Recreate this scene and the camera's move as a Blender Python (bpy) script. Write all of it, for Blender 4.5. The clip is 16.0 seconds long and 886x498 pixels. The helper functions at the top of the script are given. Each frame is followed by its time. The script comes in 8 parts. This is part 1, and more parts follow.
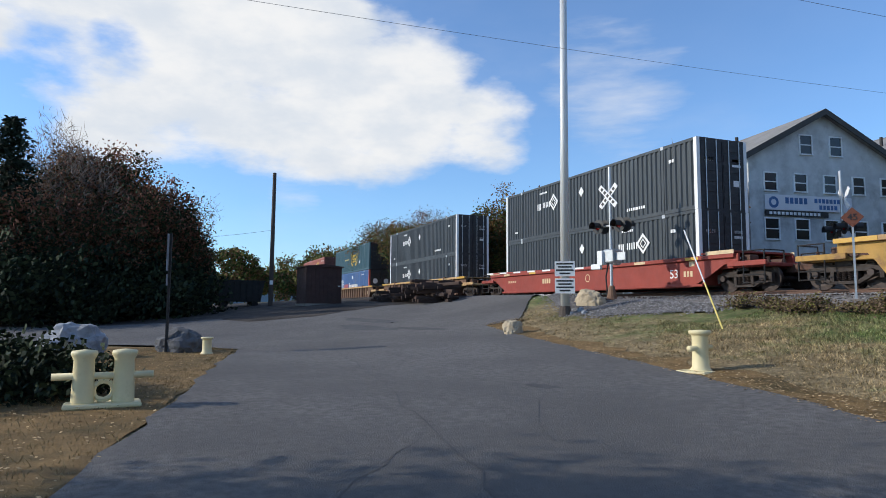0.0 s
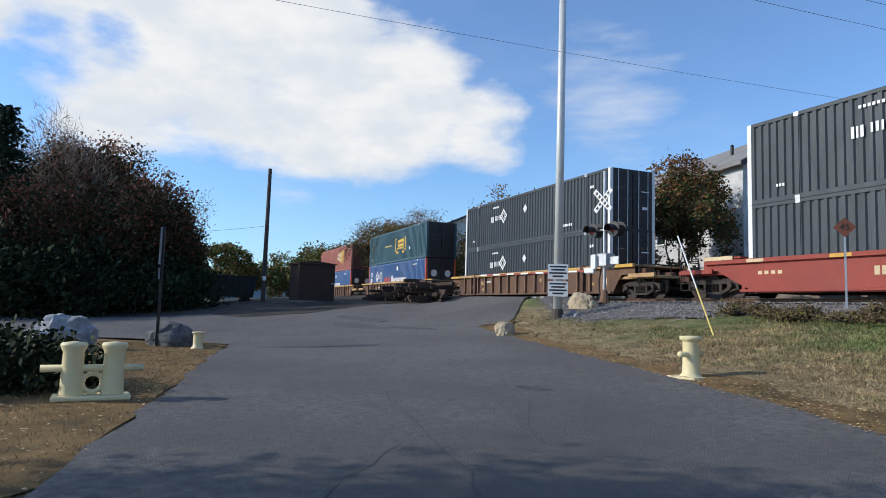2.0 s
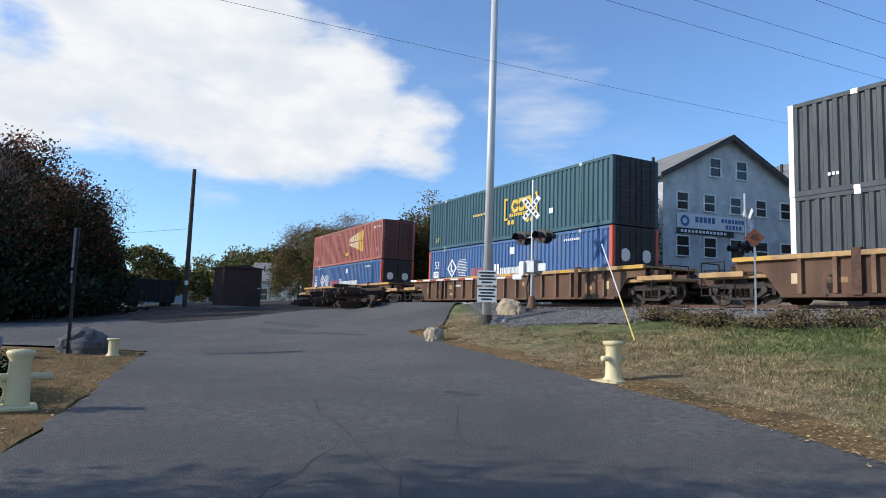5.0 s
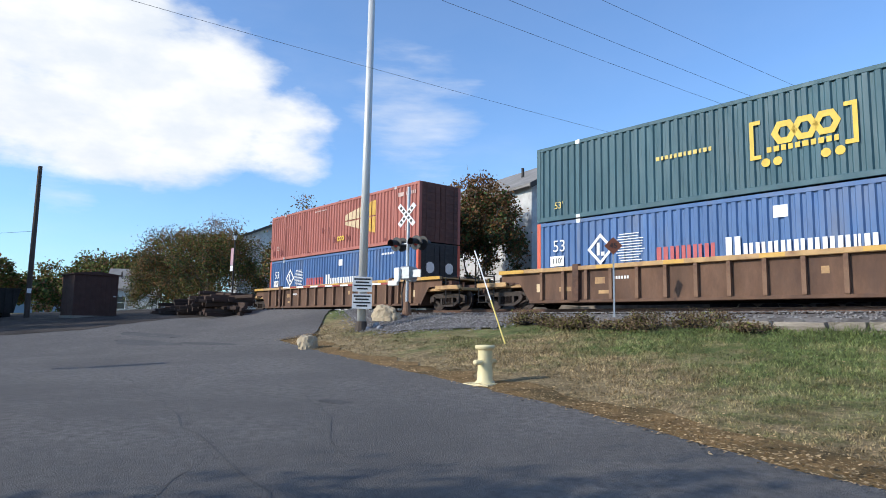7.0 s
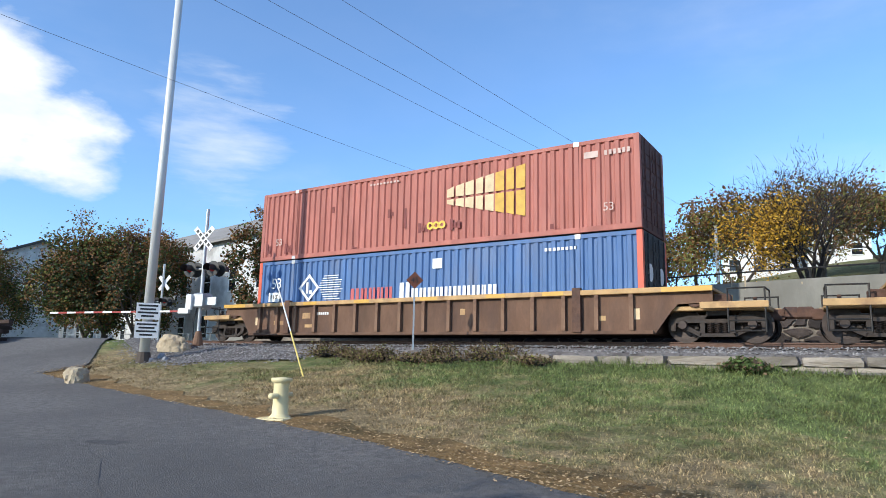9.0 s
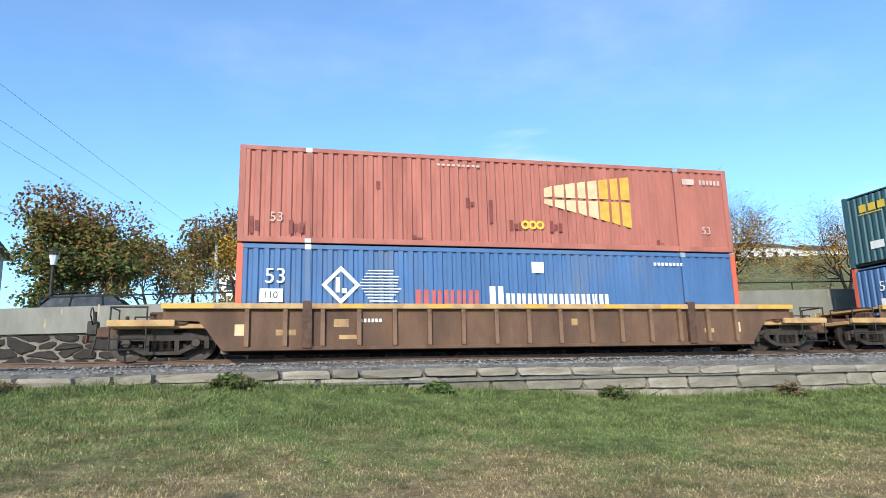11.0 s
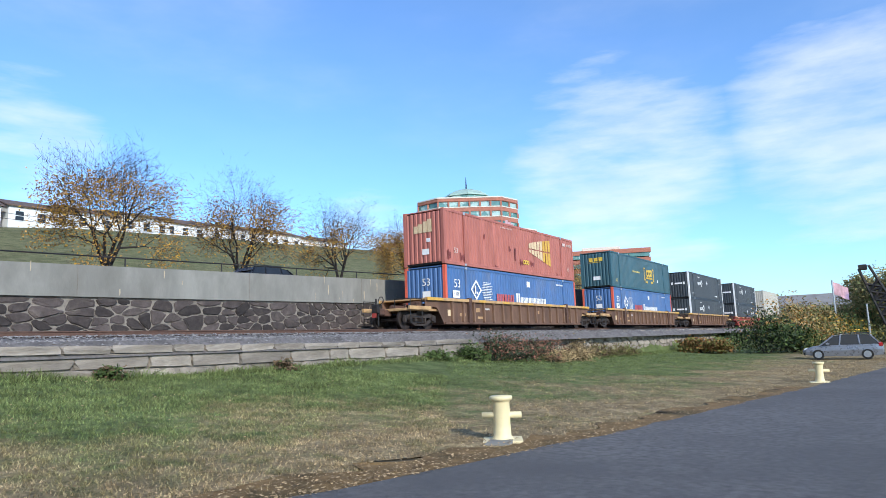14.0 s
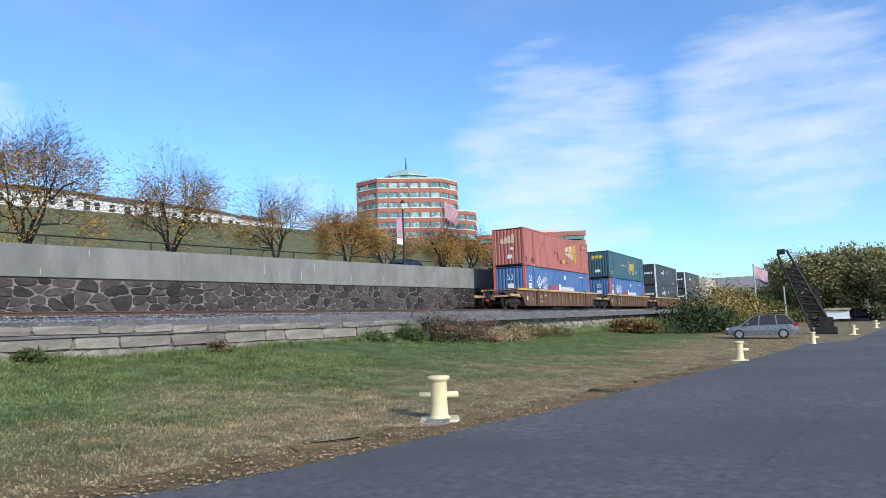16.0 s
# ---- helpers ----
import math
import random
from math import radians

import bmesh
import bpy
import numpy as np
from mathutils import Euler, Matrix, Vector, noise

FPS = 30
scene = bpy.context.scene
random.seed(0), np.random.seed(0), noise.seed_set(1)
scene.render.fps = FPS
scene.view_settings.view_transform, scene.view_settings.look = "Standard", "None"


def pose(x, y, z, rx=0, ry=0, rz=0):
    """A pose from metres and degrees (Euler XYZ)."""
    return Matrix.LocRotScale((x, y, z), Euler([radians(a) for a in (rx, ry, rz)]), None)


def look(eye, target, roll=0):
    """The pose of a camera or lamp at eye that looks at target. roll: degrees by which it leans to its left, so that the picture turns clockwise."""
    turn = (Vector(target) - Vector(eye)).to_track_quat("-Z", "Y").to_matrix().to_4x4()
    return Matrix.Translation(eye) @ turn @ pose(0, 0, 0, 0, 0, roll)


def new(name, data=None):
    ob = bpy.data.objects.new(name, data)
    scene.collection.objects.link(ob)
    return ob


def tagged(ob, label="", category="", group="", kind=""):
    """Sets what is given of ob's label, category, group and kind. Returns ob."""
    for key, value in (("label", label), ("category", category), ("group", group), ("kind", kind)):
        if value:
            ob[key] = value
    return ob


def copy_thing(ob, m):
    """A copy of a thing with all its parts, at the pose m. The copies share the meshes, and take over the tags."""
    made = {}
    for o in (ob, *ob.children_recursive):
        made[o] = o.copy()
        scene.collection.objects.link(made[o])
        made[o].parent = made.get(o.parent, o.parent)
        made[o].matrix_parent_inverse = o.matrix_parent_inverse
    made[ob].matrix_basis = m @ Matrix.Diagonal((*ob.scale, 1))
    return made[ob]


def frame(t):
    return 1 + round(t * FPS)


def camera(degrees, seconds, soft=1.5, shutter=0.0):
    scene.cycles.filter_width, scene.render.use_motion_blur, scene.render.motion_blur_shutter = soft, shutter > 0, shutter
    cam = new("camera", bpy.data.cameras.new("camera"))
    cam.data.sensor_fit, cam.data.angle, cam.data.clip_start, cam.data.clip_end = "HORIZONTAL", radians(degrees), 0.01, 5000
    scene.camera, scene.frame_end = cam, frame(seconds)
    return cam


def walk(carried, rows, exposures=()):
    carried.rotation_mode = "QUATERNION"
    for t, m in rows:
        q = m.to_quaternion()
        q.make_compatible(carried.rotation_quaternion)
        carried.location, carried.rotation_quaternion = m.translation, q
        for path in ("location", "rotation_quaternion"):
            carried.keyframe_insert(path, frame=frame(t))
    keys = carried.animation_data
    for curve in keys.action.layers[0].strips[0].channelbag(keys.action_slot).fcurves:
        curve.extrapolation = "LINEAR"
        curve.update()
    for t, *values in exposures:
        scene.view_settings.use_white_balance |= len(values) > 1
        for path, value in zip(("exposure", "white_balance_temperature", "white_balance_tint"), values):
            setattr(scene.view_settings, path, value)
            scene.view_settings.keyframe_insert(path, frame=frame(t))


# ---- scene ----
EYE = 1.6


# ---- camera: standing still and turning with the train ----
cam = camera(68.28, 16.0, soft=0.9)
BEND = 5.3          # degrees by which the track turns away past the crossing lawn
PATH = [
    (0, pose(0, 0, EYE, 95.25, -0.32, 68.05)),
    (0.5, pose(0, 0, EYE, 95.24, -0.99, 67.97)),
    (1, pose(0, 0, EYE, 95.25, -1.70, 67.79)),
    (1.5, pose(0, 0, EYE, 95.24, -1.77, 67.61)),
    (2, pose(0, 0, EYE, 95.27, -1.65, 67.40)),
    (2.5, pose(0, 0, EYE, 95.24, -1.83, 67.25)),
    (3, pose(0, 0, EYE, 95.25, -1.80, 66.92)),
    (3.5, pose(0, 0, EYE, 95.25, -1.80, 66.38)),
    (3.7, pose(0, 0, EYE, 95.22, -1.91, 66.12)),
    (5.8, pose(0, 0, EYE, 96.28, -1.33, 56.59)),
    (6, pose(0, 0, EYE, 96.27, -1.27, 55.41)),
    (6.5, pose(0, 0, EYE, 96.36, -0.68, 53.20)),
    (7, pose(0, 0, EYE, 96.72, -0.80, 50.41)),
    (7.5, pose(0, 0, EYE, 98.41, -1.04, 46.57)),
    (8, pose(0, 0, EYE, 98.90, -1.41, 43.04)),
    (8.5, pose(0, 0, EYE, 99.01, -0.32, 39.78)),
    (9, pose(0, 0, EYE, 99.76, -1.05, 33.17)),
    (9.2, pose(0, 0, EYE, 100.11, -1.18, 29.94)),
    (11.3, pose(0, 0, EYE, 100.96, 1.69, -16.35)),
    (11.5, pose(0, 0, EYE, 100.59, 1.63, -21.43)),
    (12, pose(0, 0, EYE, 99.71, 2.29, -32.64)),
    (12.5, pose(0, 0, EYE, 99.38, 2.46, -39.03)),
    (13, pose(0, 0, EYE, 99.13, 2.73, -42.87)),
    (13.5, pose(0, 0, EYE, 98.55, 2.52, -47.02)),
    (14, pose(0, 0, EYE, 97.87, 2.06, -49.83)),
    (14.5, pose(0, 0, EYE, 97.30, 2.35, -50.95)),
    (15, pose(0, 0, EYE, 96.80, 2.44, -52.39)),
    (15.5, pose(0, 0, EYE, 96.42, 2.22, -53.73)),
    (16, pose(0, 0, EYE, 96.02, 2.11, -55.20)),
]
EXPOSURES = [(0, -0.1, 6500, 10), (3.7, -0.1, 6500, 10), (6, 0.05, 6500, 10), (9, 0.27, 6500, 8), (11.3, 0.42, 6600, 3), (13, 0.30, 6250, 8), (14.5, 0.18, 6050, 10), (16, 0.08, 6050, 10)]
walk(cam, PATH, EXPOSURES)

# ---- sky and sun ----
SUN_AZ, SUN_EL = 160.0, 27.0     # azimuth counter-clockwise from +y
sun_dir = Vector((-math.sin(radians(SUN_AZ)) * math.cos(radians(SUN_EL)),
                  math.cos(radians(SUN_AZ)) * math.cos(radians(SUN_EL)), math.sin(radians(SUN_EL))))
sun = new("sun", bpy.data.lights.new("sun", "SUN"))
sun.data.energy, sun.data.angle, sun.data.color = 3.6, radians(0.6), (1.0, 0.93, 0.82)
sun.matrix_world = look(sun_dir * 100, (0, 0, 0))


def away(az, el=0.0):
    """Unit direction at an azimuth (counter-clockwise from +y) and elevation in degrees."""
    a, e = radians(az), radians(el)
    return Vector((-math.sin(a) * math.cos(e), math.cos(a) * math.cos(e), math.sin(e)))


def make_world():
    w = bpy.data.worlds.new("sky")
    scene.world = w
    w.use_nodes = True
    nt = w.node_tree
    nt.nodes.clear()
    N, L = nt.nodes.new, nt.links.new
    out, bg = N("ShaderNodeOutputWorld"), N("ShaderNodeBackground")
    sky = N("ShaderNodeTexSky")
    sky.sky_type, sky.sun_disc = "NISHITA", False
    sky.sun_elevation = radians(SUN_EL)
    sky.sun_rotation = math.atan2(sun_dir.x, sun_dir.y)
    sky.altitude, sky.air_density, sky.dust_density, sky.ozone_density = 50, 1.0, 0.6, 2.5
    tint = N("ShaderNodeMix")
    tint.data_type, tint.blend_type = "RGBA", "MULTIPLY"
    tint.inputs[0].default_value = 1.0
    tint.inputs[7].default_value = (1.27, 1.74, 2.20, 1)
    L(sky.outputs[0], tint.inputs[6])
    coord = N("ShaderNodeTexCoord")

    def cloud_noise(scale, stretch, detail, seed):
        m = N("ShaderNodeMapping")
        m.inputs["Scale"].default_value = (scale, scale, scale * stretch)
        m.inputs["Location"].default_value = (seed, seed * 0.7, seed * 0.3)
        L(coord.outputs["Generated"], m.inputs["Vector"])
        n = N("ShaderNodeTexNoise")
        n.inputs["Scale"].default_value = 1.0
        n.inputs["Detail"].default_value = detail
        n.inputs["Roughness"].default_value = 0.56
        L(m.outputs[0], n.inputs["Vector"])
        return n.outputs["Fac"]

    def lobe(az, el, inner, outer):
        d = N("ShaderNodeVectorMath")
        d.operation = "DOT_PRODUCT"
        d.inputs[1].default_value = away(az, el)
        L(coord.outputs["Generated"], d.inputs[0])
        r = N("ShaderNodeMapRange")
        r.interpolation_type = "SMOOTHSTEP"
        r.inputs["From Min"].default_value = math.cos(radians(outer))
        r.inputs["From Max"].default_value = math.cos(radians(inner))
        L(d.outputs["Value"], r.inputs["Value"])
        return r.outputs[0]

    def mth(op, a, b):
        m = N("ShaderNodeMath")
        m.operation = op
        for i, v in enumerate((a, b)):
            if isinstance(v, (int, float)):
                m.inputs[i].default_value = v
            else:
                L(v, m.inputs[i])
        return m.outputs[0]

    def ramp(v, lo, hi):
        r = N("ShaderNodeMapRange")
        r.interpolation_type = "SMOOTHSTEP"
        r.inputs["From Min"].default_value, r.inputs["From Max"].default_value = lo, hi
        L(v, r.inputs["Value"])
        return r.outputs[0]

    up = N("ShaderNodeSeparateXYZ")
    L(coord.outputs["Generated"], up.inputs[0])
    bulk = mth("MAXIMUM", lobe(93, 25, 6, 20), mth("MAXIMUM", lobe(75, 17, 3, 13), lobe(84, 22, 4, 15)))
    bulk = mth("MAXIMUM", bulk, mth("MAXIMUM", lobe(112, 28, 6, 24), mth("MULTIPLY", lobe(65, 15, 1, 7), 0.8)))
    bulk = mth("MULTIPLY", bulk, ramp(up.outputs[2], math.sin(radians(7.5)), math.sin(radians(13.5))))
    hole = mth("MAXIMUM", lobe(99, 18, 0.5, 5.0), mth("MAXIMUM", lobe(96, 19, 0.3, 4.0), lobe(101.5, 15.5, 0.5, 4.5)))
    bulk = mth("SUBTRACT", bulk, mth("MULTIPLY", hole, 0.5))
    puff = mth("ADD", mth("MULTIPLY", cloud_noise(5.5, 2.2, 10, 3.1), 0.75), mth("MULTIPLY", cloud_noise(15.0, 2.6, 8, 9.4), 0.32))
    big = ramp(mth("ADD", puff, mth("MULTIPLY", bulk, 0.60)), 0.72, 1.06)
    wisp = mth("MAXIMUM", mth("MAXIMUM", lobe(-66, 13, 2, 13), lobe(-84, 14, 2, 13)), mth("MULTIPLY", mth("MAXIMUM", lobe(-17, 15, 1, 8), lobe(-44, 9, 1, 7)), 0.8))
    wisp = mth("MAXIMUM", wisp, mth("MULTIPLY", mth("MAXIMUM", lobe(81, 10, 0.4, 4), lobe(53, 19, 1, 9)), 0.7))
    streak = mth("ADD", mth("MULTIPLY", cloud_noise(4.0, 4.5, 9, 7.7), 0.65), mth("MULTIPLY", cloud_noise(11.0, 5.0, 8, 2.9), 0.28))
    thin = ramp(mth("ADD", streak, mth("MULTIPLY", wisp, 0.40)), 0.58, 1.0)
    veil = mth("ADD", mth("MULTIPLY", ramp(cloud_noise(2.2, 3.0, 6, 1.3), 0.45, 0.9), 0.22), 0.05)
    fac = mth("MAXIMUM", mth("MAXIMUM", big, mth("MULTIPLY", thin, 0.62)), veil)
    shade = ramp(cloud_noise(9.0, 2.2, 6, 5.2), 0.3, 0.7)
    white = N("ShaderNodeMix")
    white.data_type = "RGBA"
    white.inputs[6].default_value = (7.6, 8.2, 9.0, 1)
    white.inputs[7].default_value = (9.6, 9.7, 9.8, 1)
    L(shade, white.inputs[0])
    mix = N("ShaderNodeMix")
    mix.data_type = "RGBA"
    L(fac, mix.inputs[0])
    L(tint.outputs[2], mix.inputs[6])
    L(white.outputs[2], mix.inputs[7])
    L(mix.outputs[2], bg.inputs[0])
    bg.inputs[1].default_value = 0.10
    L(bg.outputs[0], out.inputs[0])


make_world()


# ---- materials ----
def mat(name, color, rough=0.7, metal=0.0, vary=0.25, scale=3.0, bump=0.15, bump_scale=40.0, second=None, second_scale=0.6,
        second_edge=(0.5, 0.65), random_value=0.0, island=False, stretch=(1, 1, 1), spec=0.5):
    """A principled material with grain, blotches of a second colour, relief and variation from piece to piece."""
    m = bpy.data.materials.new(name)
    m.use_nodes = True
    nt = m.node_tree
    N, L = nt.nodes.new, nt.links.new
    p = nt.nodes["Principled BSDF"]
    p.inputs["Metallic"].default_value = metal
    p.inputs["Specular IOR Level"].default_value = spec
    c = N("ShaderNodeTexCoord")
    mp = N("ShaderNodeMapping")
    mp.inputs["Scale"].default_value = stretch
    L(c.outputs["Object"], mp.inputs[0])

    def noise_node(s, detail=5.0, rough_=0.6):
        n = N("ShaderNodeTexNoise")
        n.inputs["Scale"].default_value, n.inputs["Detail"].default_value = s, detail
        n.inputs["Roughness"].default_value = rough_
        L(mp.outputs[0], n.inputs["Vector"])
        return n.outputs["Fac"]

    def mixc(fac, a, b, kind="MIX"):
        x = N("ShaderNodeMix")
        x.data_type, x.blend_type = "RGBA", kind
        for i, v in ((0, fac), (6, a), (7, b)):
            if isinstance(v, (int, float)):
                x.inputs[i].default_value = v
            elif isinstance(v, tuple):
                x.inputs[i].default_value = (*v, 1)
            else:
                L(v, x.inputs[i])
        return x.outputs[2]

    def band(v, lo, hi, a=0.0, b=1.0):
        r = N("ShaderNodeMapRange")
        r.inputs["From Min"].default_value, r.inputs["From Max"].default_value = lo, hi
        r.inputs["To Min"].default_value, r.inputs["To Max"].default_value = a, b
        L(v, r.inputs["Value"])
        return r.outputs[0]

    dark = tuple(v * (1 - vary) for v in color)
    light = tuple(min(1.0, v * (1 + vary)) for v in color)
    col = mixc(band(noise_node(scale), 0.25, 0.75), dark, light)
    if second:
        col = mixc(band(noise_node(second_scale, 8.0, 0.65), *second_edge), col, second)
    fine = noise_node(scale * 14, 3.0)
    col = mixc(band(fine, 0.2, 0.8, 0.0, vary * 0.8), col, tuple(v * 0.55 for v in color))
    if random_value:
        if island:
            g = N("ShaderNodeNewGeometry")
            rnd = g.outputs["Random Per Island"]
        else:
            o = N("ShaderNodeObjectInfo")
            rnd = o.outputs["Random"]
        hsv = N("ShaderNodeHueSaturation")
        L(band(rnd, 0, 1, 1 - random_value, 1 + random_value), hsv.inputs["Value"])
        L(col, hsv.inputs["Color"])
        col = hsv.outputs[0]
    L(col, p.inputs["Base Color"])
    L(band(noise_node(scale * 2.3), 0.2, 0.8, max(0.03, rough - 0.12), min(1, rough + 0.12)), p.inputs["Roughness"])
    if bump:
        b = N("ShaderNodeBump")
        b.inputs["Strength"].default_value, b.inputs["Distance"].default_value = bump, 0.02
        L(noise_node(bump_scale, 6.0), b.inputs["Height"])
        L(b.outputs[0], p.inputs["Normal"])
    return m


def lawn_mat(name, relief, island):
    """Short grass: dry and full of leaves towards the road, green towards the wall, in uneven patches."""
    m = bpy.data.materials.new(name)
    m.use_nodes = True
    nt = m.node_tree
    N, L = nt.nodes.new, nt.links.new
    p = nt.nodes["Principled BSDF"]
    p.inputs["Roughness"].default_value, p.inputs["Specular IOR Level"].default_value = 0.95, 0.12
    c, xyz = N("ShaderNodeTexCoord"), N("ShaderNodeSeparateXYZ")
    L(c.outputs["Object"], xyz.inputs[0])

    def noise_node(size, detail=6.0, rough=0.62):
        n = N("ShaderNodeTexNoise")
        n.inputs["Scale"].default_value, n.inputs["Detail"].default_value, n.inputs["Roughness"].default_value = size, detail, rough
        L(c.outputs["Object"], n.inputs["Vector"])
        return n.outputs["Fac"]

    def mth(op, a, b):
        x = N("ShaderNodeMath")
        x.operation = op
        for i, v in enumerate((a, b)):
            if isinstance(v, (int, float)):
                x.inputs[i].default_value = v
            else:
                L(v, x.inputs[i])
        return x.outputs[0]

    def band(v, lo, hi, a=0.0, b=1.0):
        r = N("ShaderNodeMapRange")
        r.inputs["From Min"].default_value, r.inputs["From Max"].default_value = lo, hi
        r.inputs["To Min"].default_value, r.inputs["To Max"].default_value = a, b
        L(v, r.inputs["Value"])
        return r.outputs[0]

    def mixc(fac, a, b):
        x = N("ShaderNodeMix")
        x.data_type = "RGBA"
        for i, v in ((0, fac), (6, a), (7, b)):
            if isinstance(v, tuple):
                x.inputs[i].default_value = (*v, 1)
            else:
                L(v, x.inputs[i])
        return x.outputs[2]

    # how far a spot lies beyond the dry strip along the road, in metres
    inland = mth("SUBTRACT", xyz.outputs[1], mth("ADD", mth("ADD", 9.5, band(xyz.outputs[0], -1, -12, 0.0, 4.8)), mth("MULTIPLY", band(xyz.outputs[0], 24, 75, 0, 1), 5.0)))
    wild = mth("ADD", mth("MULTIPLY", mth("SUBTRACT", noise_node(0.30), 0.5), 15.0), mth("MULTIPLY", mth("SUBTRACT", noise_node(1.9, 9.0, 0.7), 0.5), 13.0))
    green = band(mth("ADD", inland, wild), -2.4, 2.6)
    col_g = mixc(band(noise_node(2.6, 9.0, 0.72), 0.3, 0.7), (0.085, 0.126, 0.040), (0.190, 0.220, 0.082))
    col_d = mixc(band(noise_node(3.4, 9.0, 0.72), 0.32, 0.66), (0.200, 0.140, 0.070), (0.440, 0.335, 0.190))
    col = mixc(green, col_d, col_g)
    far_col = mixc(band(noise_node(0.5, 8.0, 0.7), 0.35, 0.65), (0.135, 0.142, 0.062), (0.200, 0.190, 0.095))
    col = mixc(band(xyz.outputs[1], 24.0, 26.0), col, far_col)
    col = mixc(band(noise_node(14.0, 6.0, 0.7), 0.42, 0.72, 0.0, 0.75), col, (0.050, 0.046, 0.024))
    h = N("ShaderNodeHueSaturation")
    L(band(noise_node(1.15, 7.0, 0.68), 0.34, 0.66, 0.66, 1.28), h.inputs["Value"])
    L(col, h.inputs["Color"])
    col = h.outputs[0]
    if island:
        g, h = N("ShaderNodeNewGeometry"), N("ShaderNodeHueSaturation")
        L(band(g.outputs["Random Per Island"], 0, 1, 0.55, 1.9), h.inputs["Value"])
        L(col, h.inputs["Color"])
        col = h.outputs[0]
    L(col, p.inputs["Base Color"])
    if relief:
        b = N("ShaderNodeBump")
        b.inputs["Strength"].default_value, b.inputs["Distance"].default_value = relief, 0.03
        L(noise_node(30.0, 8.0, 0.7), b.inputs["Height"])
        L(b.outputs[0], p.inputs["Normal"])
    return m


M = {}
M["grass"] = lawn_mat("grass", 0.9, False)
M["dry"] = mat("dry_grass", (0.225, 0.142, 0.062), 0.95, 0, 0.45, 2.5, 0.9, 25, (0.10, 0.075, 0.035), 0.8, spec=0.15)
M["asphalt"] = mat("asphalt", (0.160, 0.150, 0.141), 0.9, 0, 0.46, 9.0, 1.0, 60, (0.112, 0.106, 0.101), 0.16, (0.42, 0.64), spec=0.25)
M["patch"] = mat("asphalt_patch", (0.098, 0.096, 0.095), 0.9, 0, 0.25, 1.2, 0.4, 120, spec=0.3)
M["dirt"] = mat("dirt", (0.085, 0.073, 0.064), 0.95, 0, 0.45, 1.5, 1.0, 14, (0.045, 0.040, 0.037), 0.5, (0.42, 0.62), spec=0.1)
M["gravel"] = mat("gravel", (0.175, 0.158, 0.147), 0.95, 0, 0.4, 9, 1.0, 18, (0.10, 0.088, 0.082), 1.5, spec=0.2)
M["stone_chip"] = mat("ballast_stone", (0.215, 0.20, 0.19), 0.9, 0, 0.3, 6, 0.4, 40, random_value=0.45, island=True)
M["rust"] = mat("rusty_steel", (0.12, 0.062, 0.042), 0.8, 0.25, 0.4, 5, 0.3, 50, (0.07, 0.045, 0.038), 2.0)
M["tie"] = mat("creosoted_wood", (0.060, 0.036, 0.027), 0.92, 0, 0.4, 3, 0.5, 30, random_value=0.45, stretch=(0.4, 4, 4))
M["concrete"] = mat("concrete", (0.245, 0.235, 0.205), 0.92, 0, 0.22, 1.3, 0.35, 30, (0.165, 0.155, 0.132), 0.55, (0.45, 0.72), stretch=(1, 1, 0.4))
M["darkstone"] = mat("dark_field_stone", (0.062, 0.048, 0.043), 0.92, 0, 0.5, 3.5, 1.0, 10, (0.13, 0.105, 0.085), 1.6, (0.54, 0.72), random_value=0.6)
M["mortar"] = mat("mortar", (0.235, 0.202, 0.166), 0.95, 0, 0.35, 4, 0.8, 18, (0.10, 0.085, 0.07), 0.8, (0.5, 0.68))
M["palestone"] = mat("pale_wall_stone", (0.305, 0.262, 0.212), 0.94, 0, 0.35, 3.0, 0.8, 14, (0.15, 0.125, 0.10), 1.1, (0.50, 0.70), random_value=0.28)
M["cream"] = mat("cream_paint", (0.74, 0.63, 0.36), 0.55, 0, 0.08, 2.5, 0.08, 40, (0.60, 0.50, 0.28), 3.0, (0.58, 0.75))
M["boulder"] = mat("grey_boulder", (0.33, 0.34, 0.36), 0.92, 0, 0.35, 2.5, 0.9, 9, (0.16, 0.165, 0.18), 1.5, (0.48, 0.66))
M["boulder_dark"] = mat("dark_boulder", (0.13, 0.13, 0.135), 0.92, 0, 0.4, 2.5, 0.9, 9, (0.07, 0.07, 0.075), 1.5, (0.45, 0.66))
M["boulder_tan"] = mat("tan_boulder", (0.46, 0.37, 0.25), 0.92, 0, 0.25, 2.5, 0.7, 9, (0.32, 0.26, 0.18), 1.5)
M["polewhite"] = mat("silver_pole_paint", (0.62, 0.62, 0.60), 0.5, 0.2, 0.12, 3, 0.1, 30, (0.45, 0.44, 0.42), 1.5, (0.55, 0.8), stretch=(2, 2, 0.3))
M["polewood"] = mat("weathered_wood_pole", (0.085, 0.065, 0.052), 0.9, 0, 0.3, 4, 0.4, 40, stretch=(3, 3, 0.2))
M["whitepaint"] = mat("white_paint", (0.80, 0.80, 0.79), 0.6, 0, 0.06, 3, 0.05, 40)
M["signwhite"] = mat("sign_white", (0.78, 0.78, 0.78), 0.5, 0, 0.05, 3, 0)
M["black"] = mat("black_paint", (0.018, 0.018, 0.019), 0.5, 0, 0.3, 4, 0.05, 40)
M["darkmetal"] = mat("dark_metal", (0.035, 0.033, 0.032), 0.6, 0.5, 0.4, 5, 0.2, 40, (0.07, 0.05, 0.04), 2.5)
